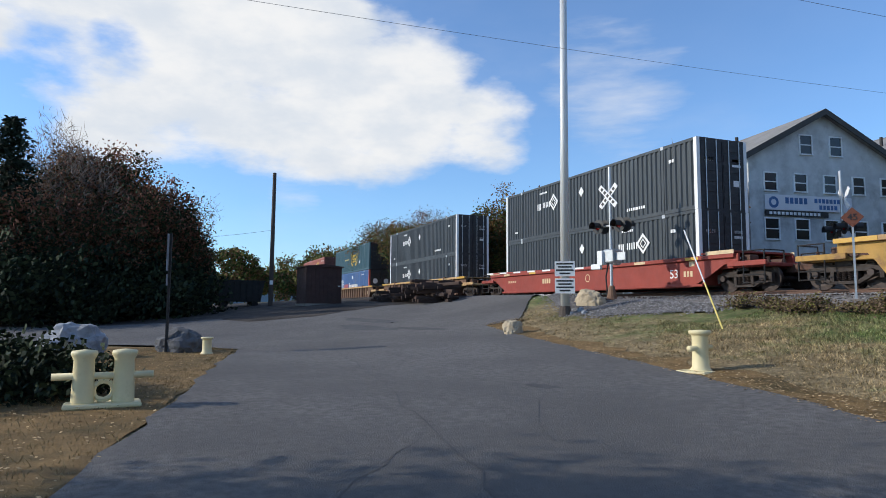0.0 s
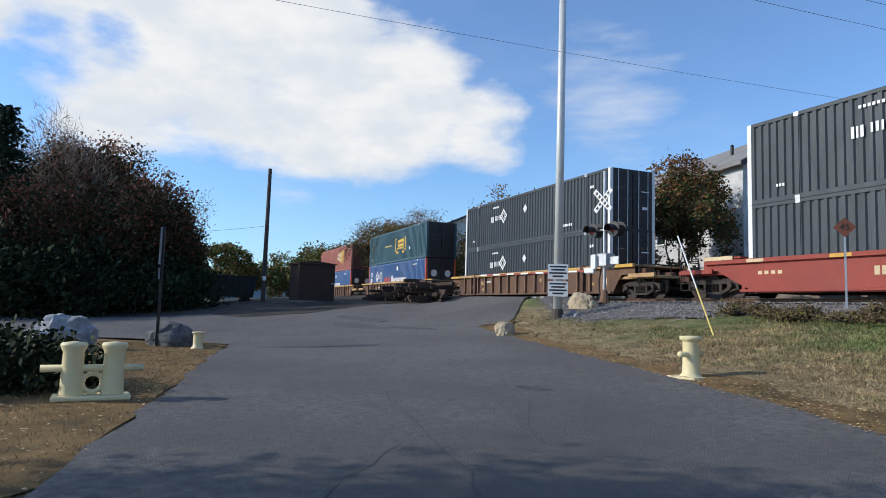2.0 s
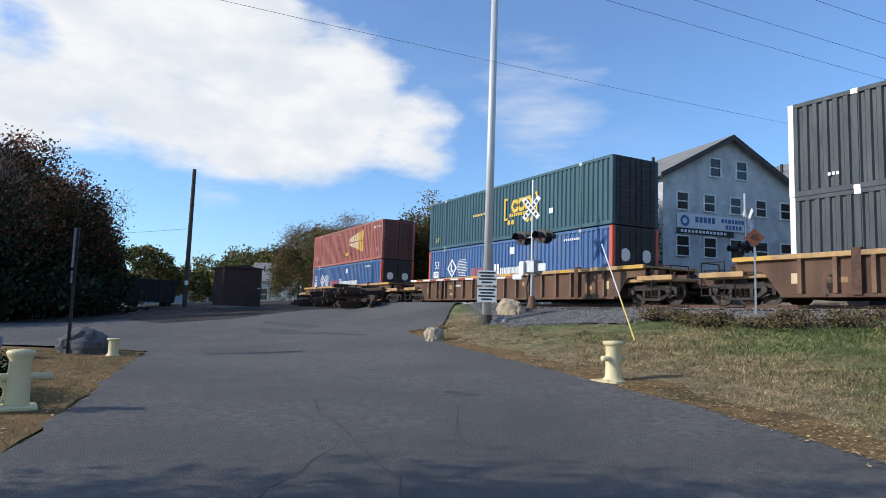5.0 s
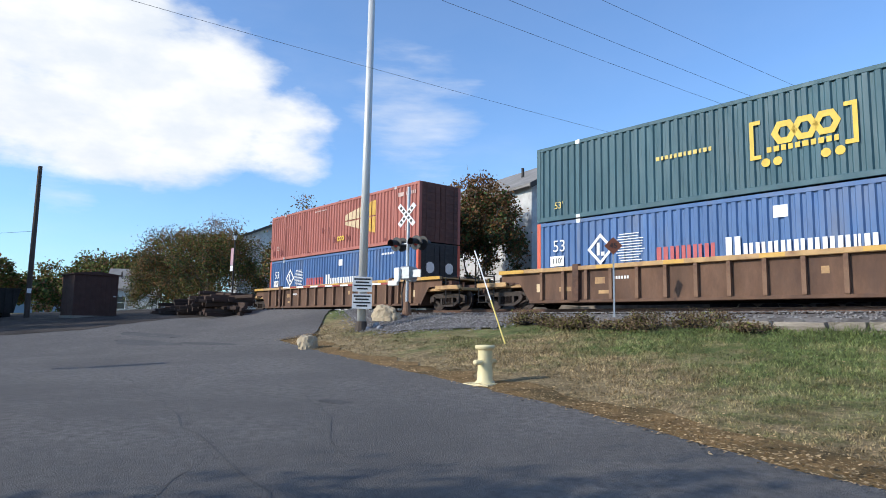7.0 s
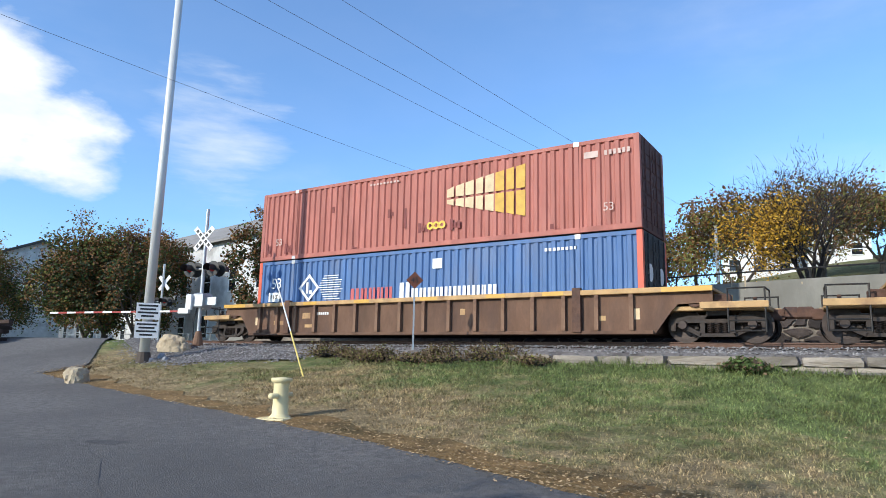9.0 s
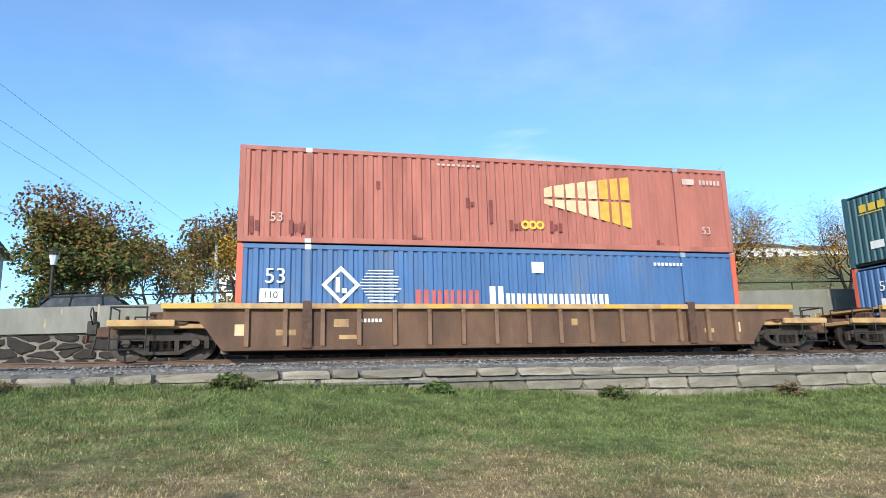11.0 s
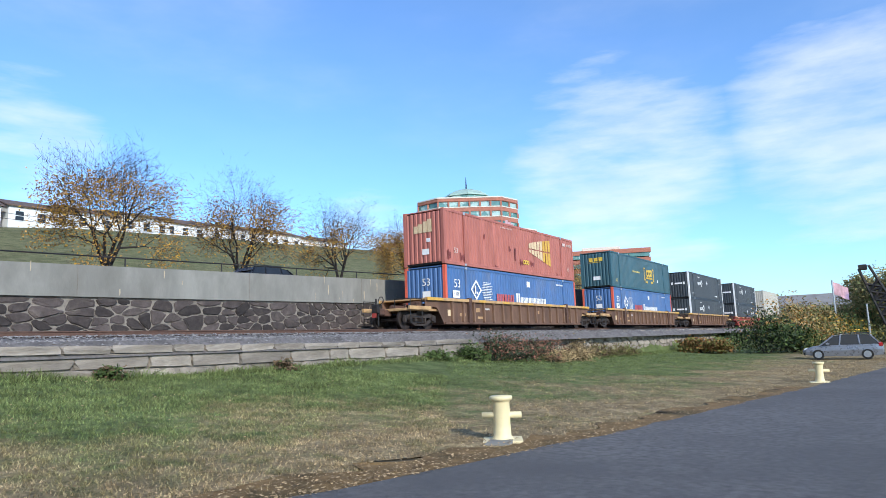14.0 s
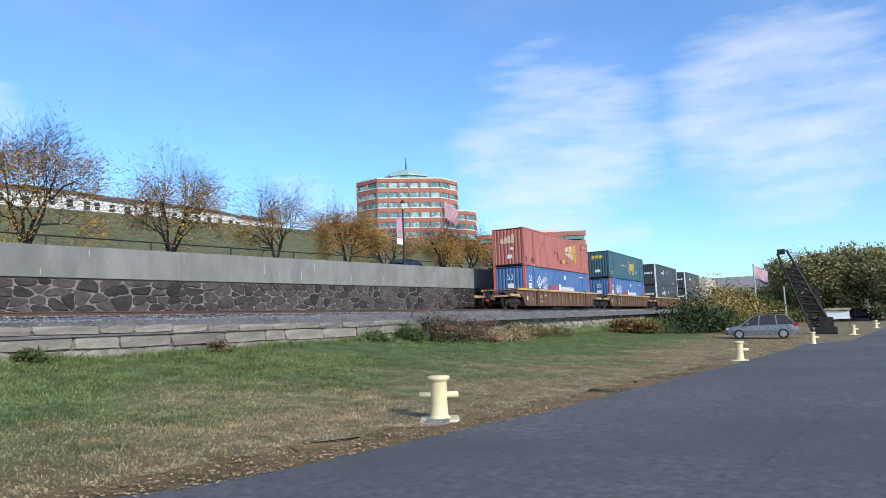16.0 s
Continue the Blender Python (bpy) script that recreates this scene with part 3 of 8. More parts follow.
def blob(cx, cy, rx, ry, seed, n=22, turn=0.0):
    rnd = random.Random(seed)
    c, s_ = math.cos(turn), math.sin(turn)
    pts = []
    for i in range(n):
        t = 2 * math.pi * i / n
        k = 1 + rnd.uniform(-0.25, 0.25)
        px, py = rx * k * math.cos(t), ry * k * math.sin(t)
        pts.append((cx + px * c - py * s_, cy + px * s_ + py * c))
    return pts


for cx, cy, rx, ry, sd in ((-27.5, 7.6, 2.6, 0.5, 4), (-30.5, 8.4, 2.2, 0.45, 5), (-24.6, 8.9, 1.5, 0.3, 6), (-9.2, 5.4, 0.35, 0.16, 8)):
    patch(blob(cx, cy, rx, ry, sd, turn=0.3), M["patch"], "road_patch", "darker broken patch in the asphalt")


def crack(points, width, seed):
    """A narrow ragged seam in the asphalt."""
    rnd = random.Random(seed)
    left, right = [], []
    for (x0, y0), (x1, y1) in zip(points, points[1:]):
        n = max(2, int(math.hypot(x1 - x0, y1 - y0) / 0.45))
        d = Vector((x1 - x0, y1 - y0)).normalized()
        for i in range(n):
            t = i / n
            k = rnd.gauss(0, 0.05)
            x, y = x0 + (x1 - x0) * t - d.y * k, y0 + (y1 - y0) * t + d.x * k
            w = width * rnd.uniform(0.4, 1.2)
            left.append((x - d.y * w, y + d.x * w))
            right.append((x + d.y * w, y - d.x * w))
    patch(left + right[::-1], M["patch"], "road_seam", "thin dark tar seam in the asphalt", 0.058)


crack([(-4.4, 2.32), (-7.1, 2.74), (-9.7, 3.16), (-13.1, 3.67), (-20.2, 4.53), (-25, 5.6)], 0.011, 1)
crack([(-5.0, 1.1), (-6.6, 2.3), (-7.4, 2.75)], 0.008, 11)
crack([(-6.0, 3.6), (-9.0, 5.1), (-12.5, 6.0)], 0.006, 12)
crack([(-14, 0.9), (-15.2, 5.2), (-15.6, 7.2)], 0.010, 4)
crack([(5.5, 1.5), (14, 1.0), (25, -0.6)], 0.004, 5)
patch(blob(-48, 16.2, 15, 1.6, 12, turn=0.02), M["dirt"], "dirt_strip", "bare dark dirt beside the track")
draped("dirt_yard", [(-37, -3.2), (-35, 0.2), (-35, 4), (-35, 8.0), (-35, 12), (-36, 15.2), (-37.5, 17.6), (-75, 17.6), (-120, 17), (-120, -30), (-42, -14)], M["dirt"],
       "dark bare dirt yard beyond the road", "yard", 0.03, 2.0)
APRON = ragged([meet(84.3, -0.0218), meet(79.0, -0.0133), meet(73.4, 0.0017), meet(71.8, 0.0063)], 0.2, 0.6, 31) + [(-40, 15.4), (-48, 15.4), (-48, 3.0), (-37.5, 2.2)]
draped("dirt_apron", APRON, M["dirt"], "dark trodden dirt that spreads over the edge of the asphalt", "dirt", 0.066, 0.8)
# dry verge around the double bollard
draped("dry_verge", ragged([(-5.2, -1.6), meet(97.8, -0.243), meet(90.8, -0.143), meet(86.6, -0.0775), (-22.4, 1.7), (-24.0, 0.4)], 0.08, 0.5, 5) + ragged([(-24.8, -1.7), (-25.6, -4.8), (-20, -9), (-9, -8), (-5.2, -1.6)], 0.1, 0.8, 6),
       M["dry"], "straw-coloured dry grass and leaves beside the road", "verge", 0.022)
draped("dry_edge", ragged([(x + 0.0, y - 0.12) for x, y in north_edge[3:15]], 0.12, 0.5, 8) + ragged([(x * 1.0 + (0.25 if x < 0 else -0.1), y + 0.75) for x, y in reversed(north_edge[3:15])], 0.28, 0.5, 9),
       M["dry"], "strip of dry leaves and straw along the road edge", "verge", 0.03)


BANK = ragged([meet(57.6, -0.004), meet(56.5, -0.010), meet(54.5, -0.011), meet(52.0, -0.006), meet(49.0, -0.004), meet(46.0, -0.003), meet(43.0, 0.008)], 0.15, 0.5, 21)
BANK = BANK + ragged([(BANK[-1][0] + 1.0, 16.6), (-26.5, 16.6), (-26.0, 15.6), BANK[0]], 0.05, 0.8, 22)[:-1]
draped("gravel_bank", BANK, M["gravel"], "grey gravel bank round the crossing signal", "gravel", 0.036, 0.5)


def strip(b, s0, s1, profile, step=2.0):
    """A strip along the track through (v, z over the rail) points."""
    n = max(1, int((s1 - s0) / step))
    o = len(b.v)
    k = len(profile)
    for i in range(n + 1):
        s = s0 + (s1 - s0) * i / n
        for v, z in profile:
            b.v.append(tuple(track(s, v, rail_z(s) + z)))
    for i in range(n):
        for j in range(k - 1):
            a = o + i * k + j
            b.f.append((a, a + k, a + k + 1, a + 1))


b = Build()
strip(b, -28.0, 160, [(15.9, -0.75), (16.35, -0.36), (17.6, -0.30), (18.1, -0.21), (21.8, -0.21), (22.4, -0.32), (23.7, -0.34)], 1.5)
strip(b, -190, -37.0, [(16.6, -0.6), (17.4, -0.36), (18.1, -0.21), (21.8, -0.21), (22.6, -0.36), (24.0, -0.5)], 2.5)
for i, p in enumerate(b.v):
    x, y, z = p
    b.v[i] = (x, y, z + 0.03 * noise.noise(Vector((x * 1.5, y * 1.5, 3))))
bed = thing("ballast_bed", b, M["gravel"], "grey crushed-stone track bed", "track bed", kind="structure", smooth=True)
sleeper = Build().box(-0.115, 0.115, -1.3, 1.3, -0.32, -0.155, bevel=0.01).mesh("sleeper", M["tie"])
for i in range(150):
    s = -27.6 + i * 0.53
    part("sleeper", sleeper, None, bed, m=Matrix.Translation(track(s, V0, rail_z(s))) @ Matrix.Rotation(centre(s)[2], 4, "Z"))
b = Build()
strip(b, -37.0, -28.0, [(15.7, -0.62), (16.6, -0.2), (17.6, -0.06), (19.12, -0.02), (19.16, -0.06), (20.75, -0.06), (20.79, -0.02), (22.4, -0.06), (25, -0.1)], 1.0)
thing("crossing_panel", b, M["asphalt"], "asphalt level crossing flush with the rails", "crossing", kind="structure")
for v in (V0 - 0.7525, V0 + 0.7525):
    b = Build()
    prof = [(v - 0.07, -0.16), (v - 0.07, -0.14), (v - 0.012, -0.12), (v - 0.012, -0.045), (v - 0.036, -0.035), (v - 0.036, -0.003), (v - 0.03, 0), (v + 0.03, 0), (v + 0.036, -0.003),
            (v + 0.036, -0.035), (v + 0.012, -0.045), (v + 0.012, -0.12), (v + 0.07, -0.14), (v + 0.07, -0.16)]
    strip(b, -190, 160, prof, 2.0)
    thing("rail", b, M["tread"], "brown steel rail with a worn top", "rail", kind="structure")


def stone_piece(rnd, name, cut=0.14, rough=1.0):
    """A squarish stone of unit size, front towards -y, with chipped corners."""
    b = Build()
    vs = []
    for y, ins in ((0.5, 0.02), (-0.28, 0.0), (-0.5, cut)):
        for sx, sz in ((-1, -1), (0, -1), (1, -1), (1, 0), (1, 1), (0, 1), (-1, 1), (-1, 0)):
            k = 0.5 - ins
            if sx and sz:
                k -= rnd.uniform(0.02, 0.10) * rough
            vs.append((sx * k + rnd.uniform(-0.03, 0.03) * rough, y + rnd.uniform(-0.05, 0.05) * (y < 0.4), sz * k + rnd.uniform(-0.04, 0.04) * rough))
    fs = [tuple(range(16, 24))]
    for k in range(2):
        for i in range(8):
            j = (i + 1) % 8
            fs.append((8 * k + i, 8 * k + j, 8 * k + 8 + j, 8 * k + 8 + i))
    b.add(vs, fs)
    return b


def place_stone(me, s, v, z, w, d, h, parent, name, rnd):
    x, y, a = centre(s)
    p = track(s, v, z)
    ob = new(name, me)
    ob.parent = parent
    ob.matrix_basis = Matrix.LocRotScale(p, Euler((rnd.uniform(-0.03, 0.03), rnd.uniform(-0.02, 0.02), a)), Vector((w, d, h)))
    return ob


def rubble(s0, s1, rows, dx, rnd, drop=0.28):
    """Uneven stones that fill a strip: polygons of (s, height as a share of 0 to 1)."""
    sites = []
    for row in range(rows):
        q = s0 + (0.5 if row % 2 else 0.0) * dx
        while q < s1:
            if rnd.random() > drop:
                sites.append((q + rnd.uniform(-0.36, 0.36) * dx, (row + 0.5 + rnd.uniform(-0.34, 0.34)) / rows))
            q += dx * rnd.uniform(0.8, 1.2)
    sites.sort()
    k = dx * rows * 1.15                      # share of height that counts like a metre along
    out = []
    for i, (cx, cy) in enumerate(sites):
        poly = [(cx - 1.6 * dx, 0.0), (cx + 1.6 * dx, 0.0), (cx + 1.6 * dx, 1.0), (cx - 1.6 * dx, 1.0)]
        lo, hi = i, i
        while lo > 0 and sites[lo][0] > cx - 3.2 * dx:
            lo -= 1
        while hi < len(sites) - 1 and sites[hi][0] < cx + 3.2 * dx:
            hi += 1
        for j in range(lo, hi + 1):
            if j == i:
                continue
            nx, ny = sites[j][0] - cx, (sites[j][1] - cy) * k
            far_ = (nx * nx + ny * ny) / 2
            side_ = [(x - cx) * nx + (y - cy) * k * ny - far_ for x, y in poly]
            new_poly = []
            for a_, (pa, da) in enumerate(zip(poly, side_)):
                pb, db = poly[(a_ + 1) % len(poly)], side_[(a_ + 1) % len(poly)]
                if da <= 0:
                    new_poly.append(pa)
                if (da < 0) != (db < 0):
                    t = da / (da - db)
                    new_poly.append((pa[0] + (pb[0] - pa[0]) * t, pa[1] + (pb[1] - pa[1]) * t))
            poly = new_poly
            if len(poly) < 3:
                break
        if len(poly) >= 3:
            out.append(poly)
    return out


def rubble_stone(poly, v, lo, hi, gap, bulge, rnd):
    """Vertices and faces of one rough stone that stands out of a wall face at v."""
    pts = []
    for i, p in enumerate(poly):                  # blunt corners
        a_, c_ = poly[i - 1], poly[(i + 1) % len(poly)]
        pts += [tuple(p[d] + (q[d] - p[d]) * rnd.uniform(0.14, 0.30) for d in (0, 1)) for q in (a_, c_)]
    pts = [(q, lo(q) + (hi(q) - lo(q)) * z) for q, z in pts]
    mids = []                                     # uneven sides
    for a_, c_ in zip(pts, pts[1:] + pts[:1]):
        k = min(0.035, 0.12 * math.hypot(c_[0] - a_[0], c_[1] - a_[1]))
        mids += [a_, ((a_[0] + c_[0]) / 2 + rnd.uniform(-k, k), (a_[1] + c_[1]) / 2 + rnd.uniform(-k, k))]
    pts = mids
    n = len(pts)
    cs, cz = sum(p[0] for p in pts) / n, sum(p[1] for p in pts) / n
    size = max(0.1, min(max(p[0] for p in pts) - min(p[0] for p in pts), max(p[1] for p in pts) - min(p[1] for p in pts)))
    f = max(0.5, 1 - 2 * gap / size)
    pts = [(cs + (q - cs) * f, cz + (z - cz) * f) for q, z in pts]
    ring_ = lambda k, depth: [tuple(track(cs + (q - cs) * k, v - depth + rnd.uniform(-0.012, 0.012), cz + (z - cz) * k)) for q, z in pts]
    verts = ring_(1.0, -0.03) + ring_(1.0, bulge * 0.55) + ring_(0.80, bulge)
    faces = [tuple(range(2 * n, 3 * n))]
    for k in range(2):
        faces += [(n * k + i, n * k + (i + 1) % n, n * k + n + (i + 1) % n, n * k + n + i) for i in range(n)]
    return verts, faces


def retaining_wall():
    rnd = random.Random(7)
    b = Build()
    s_lo, s_hi = -30.0, 120.0
    n = 100

    def slab(v0, v1, lo, hi):
        o = len(b.v)
        for i in range(n + 1):
            s = s_lo + (s_hi - s_lo) * i / n
            for v, z in ((v0, lo(s)), (v0, hi(s)), (v1, hi(s)), (v1, lo(s))):
                b.v.append(tuple(track(s, v, z)))
        for i in range(n):
            for j in range(4):
                k = (j + 1) % 4
                a = o + 4 * i
                b.f.append((a + j, a + 4 + j, a + 4 + k, a + k))
    joint = lambda s: EYE + 1.85 + 0.009 * s
    slab(23.62, 24.1, lambda s: rail_z(s) - 0.8, lambda s: min(joint(s) + 0.03, wall_top(s) - 0.3))
    core = thing("retaining_wall", b, M["mortar"], "dark fieldstone retaining wall in pale mortar under a concrete parapet", "retaining wall", kind="structure")
    b = Build()
    slab(23.50, 24.0, lambda s: min(joint(s), wall_top(s) - 0.28), wall_top)
    part("parapet", b, M["concrete"], core, "weathered grey concrete parapet with drip stains")
    jb = Build()
    for i in range(19):
        s = -20 + i * 7.4
        p = track(s, 23.49, 0)
        a = centre(s)[2]
        jb.box(-0.006, 0.006, -0.004, 0.02, joint(s) + 0.02, wall_top(s) - 0.02, Matrix.Translation(p) @ Matrix.Rotation(a, 4, "Z"))
    part("expansion_joint", jb, M["mortar"], core, "vertical joints in the parapet")["kind"] = "stuff"
    drips = Build()
    for _ in range(60):
        s = rnd.uniform(-12, 90)
        w, h = rnd.uniform(0.012, 0.035), rnd.uniform(0.08, 0.5)
        z = joint(s) + rnd.uniform(0.05, 0.9)
        m_ = Matrix.Translation(track(s, 23.497, z)) @ Matrix.Rotation(centre(s)[2], 4, "Z")
        drips.add([(-w, 0, h), (w, 0, h), (w * 1.2, 0, h * 0.4), (w * 0.4, 0, 0), (-w * 0.5, 0, 0), (-w * 0.8, 0, h * 0.5)], [(5, 4, 3, 2, 1, 0)], m_)
    part("lime_streak", drips, M["boulder_tan"], core, "pale lime streaks on the parapet")["kind"] = "stuff"
    count = 0
    far = Build()
    for poly in rubble(-12.0, 105.0, 6, 0.56, rnd, 0.34):
        verts, faces = rubble_stone(poly, 23.62, lambda q: rail_z(q) - 0.5, lambda q: joint(q) - 0.02, rnd.uniform(0.006, 0.036), rnd.uniform(0.03, 0.09), rnd)
        if count < 300 and -2 < poly[0][0] < 56:
            part("stone", Build().add(verts, faces), M["darkstone"], core)
            count += 1
        else:
            far.add(verts, faces)
    ob = part("stonework", far, M["darkstone"], core, "further dark fieldstones")
    ob["kind"] = "stuff"


retaining_wall()


def low_wall():
    rnd = random.Random(9)
    b = Build()
    n = 40
    for (s0, s1, v0, v1, top) in ((-8.5, 23.4, 16.0, 16.5, lambda s: EYE + np.interp(s, (-8, 0, 8, 19, 24), (0.22, 0.24, 0.12, -0.03, 0.0)) - 0.2),
                                  (23.8, 72, 16.55, 17.0, lambda s: EYE + np.interp(s, (24, 72), (-0.05, 0.05)))):
        o = len(b.v)
        for i in range(n + 1):
            s = s0 + (s1 - s0) * i / n
            for v, z in ((v0 + 0.06, EYE - 1.6), (v0 + 0.06, top(s)), (v1, top(s)), (v1, EYE - 1.6)):
                b.v.append(tuple(track(s, v, z)))
        for i in range(n):
            for j in range(4):
                k = (j + 1) % 4
                a = o + 4 * i
                b.f.append((a + j, a + 4 + j, a + 4 + k, a + k))
        b.f += [(o, o + 1, o + 2, o + 3), (o + 4 * n + 3, o + 4 * n + 2, o + 4 * n + 1, o + 4 * n)]
    core = thing("low_stone_wall", b, M["mortar"], "low crumbling stone wall with slab coping below the track", "stone wall", kind="structure")
    meshes = [stone_piece(rnd, "stone", 0.014, 0.5).mesh("stone", M["palestone"]) for _ in range(12)]
    top1 = lambda s: EYE + np.interp(s, (-8, 0, 8, 19, 24), (0.22, 0.24, 0.12, -0.03, 0.0))
    s = -8.5
    while s < 23.2:
        w = rnd.uniform(0.6, 1.7)
        place_stone(rnd.choice(meshes), s + w / 2, 16.22, top1(s + w / 2) - 0.10 + rnd.uniform(-0.012, 0.012), w * 0.99, 0.62, 0.20, core, "coping_slab", rnd)
        s += w
    s = -8.5
    while s < 23.2:                               # a course of long blocks under the coping
        w = rnd.uniform(0.7, 2.1)
        place_stone(rnd.choice(meshes), s + w / 2, 16.17, top1(s + w / 2) - 0.385 + rnd.uniform(-0.012, 0.012), w * 0.99, 0.40 + rnd.uniform(-0.03, 0.03), 0.36, core, "stone", rnd)
        s += w
    for poly in rubble(-8.5, 23.3, 3, 0.62, rnd, 0.2):
        st = Build().add(*rubble_stone(poly, 16.06, lambda q: top1(q) - 1.35, lambda q: top1(q) - 0.57, rnd.uniform(0.008, 0.03), rnd.uniform(0.03, 0.08), rnd))
        part("stone", st, M["palestone"], core)
    for poly in rubble(23.8, 72.0, 4, 0.75, rnd, 0.2):
        st = Build().add(*rubble_stone(poly, 16.58, lambda q: EYE - 1.3, lambda q: EYE + 0.12 + 0.05 * math.sin(q * 1.7), rnd.uniform(0.01, 0.03), rnd.uniform(0.04, 0.14), rnd))
        part("stone", st, M["palestone"], core)


low_wall()


def fence():
    core = thing("pipe_rail_fence", None, None, "low dark steel pipe rail on the parapet", "fence")
    post = Build().tube((0, 0, 0), (0, 0, 0.42), 0.03, n=8).mesh("post", M["darkmetal"])
    for i in range(24):
        s = -10 + i * 4.3
        part("post", post, None, core, m=Matrix.Translation(track(s, 23.85, wall_top(s) - 0.02)))
    b = Build()
    b.pipe([track(-10 + i * 4.3, 23.85, wall_top(-10 + i * 4.3) + 0.38) for i in range(24)], 0.03)
    part("top_rail", b, M["darkmetal"], core)


fence()


def yard_fence():
    core = thing("pipe_fence", None, None, "two-rail galvanised pipe fence beyond the crossing", "fence")
    post = Build().tube((0, 0, -0.1), (0, 0, 1.15), 0.035, n=8).mesh("post", M["galv"])
    spots = [on_ground(-60 + 2.5 * i, 29.5 - 0.10 * i) for i in range(13)]
    for q in spots:
        part("post", post, None, core, m=Matrix.Translation(q))
    for h in (0.55, 1.12):
        part("rail", Build().pipe([q + Vector((0, 0, h)) for q in spots], 0.03, 6), M["galv"], core)


yard_fence()
b = Build()
for i in range(40):
    s = -30 + i * 5.0
    b.v += [tuple(track(s, 24.6, wall_top(s) - 0.96)), tuple(track(s, 36, wall_top(s) - 0.96))]
b.f += [(2 * i, 2 * i + 2, 2 * i + 3, 2 * i + 1) for i in range(39)]
thing("upper_street", b, M["asphalt"], "asphalt street above the retaining wall", "street", kind="structure")


# ---- the train ----
S_REAR = [(0, -107.24), (1, -97.91), (2, -88.44), (3, -78.9), (3.7, -72.1), (5.8, -52.05), (7, -40.62), (8, -31.09), (9.2, -19.65), (10.2, -10.2), (11.3, -0.25), (12, 6.3), (13, 15.8),
          (14, 25.3), (15, 34.6), (16, 43.85)]


def s_rear(t):
    return float(np.interp(t, [r[0] for r in S_REAR], [r[1] for r in S_REAR]))


def car_pose(s, lift):
    """Pose of a car whose middle is at s, standing on both trucks."""
    a, b_ = track(s - 9.95, V0), track(s + 9.95, V0)
    p = (a + b_) / 2
    return pose(p.x, p.y, rail_z(s) + lift, 0, 0.23, math.degrees(math.atan2(b_.y - a.y, b_.x - a.x)))


HALF = 8.075
CL, CW, CH = 16.15, 2.6, 2.895


def corrugated(length, height, z0, pitch=0.30, depth=0.055):
    """A ribbed panel in the plane x, z, outer face at y = 0 and grooves going inwards."""
    b = Build()
    n = max(1, round(length / pitch))
    p = length / n
    xs = []
    for i in range(n):
        x = -length / 2 + i * p
        xs += [(x, 0), (x + p * 0.42, 0), (x + p * 0.56, depth), (x + p * 0.86, depth)]
    xs.append((length / 2, 0))
    for x, y in xs:
        b.v += [(x, y, z0), (x, y, z0 + height)]
    b.f = [(2 * i, 2 * i + 2, 2 * i + 3, 2 * i + 1) for i in range(len(xs) - 1)]
    return b


def bars(b, x, z, widths, h, gap, y):
    """A line of marking as plain bars."""
    for w in widths:
        if h > 0.4:                               # a broad and a narrow upright for each large letter
            b.box(x, x + w * 0.42, y - 0.006, y, z, z + h)
            b.box(x + w * 0.62, x + w, y - 0.006, y, z, z + h)
        else:
            b.box(x, x + w, y - 0.006, y, z, z + h)
        x += w + gap
    return x


def ring(b, cx, cz, r, y, n=4, thick=0.09, turn=0.0, squash=1.0):
    for i in range(n):
        a0, a1 = turn + 2 * math.pi * i / n, turn + 2 * math.pi * (i + 1) / n
        o = len(b.v)
        for a, k in ((a0, r), (a1, r), (a1, r - thick), (a0, r - thick)):
            b.v.append((cx + k * math.cos(a), y, cz + k * math.sin(a) * squash))
        b.f.append((o, o + 1, o + 2, o + 3))


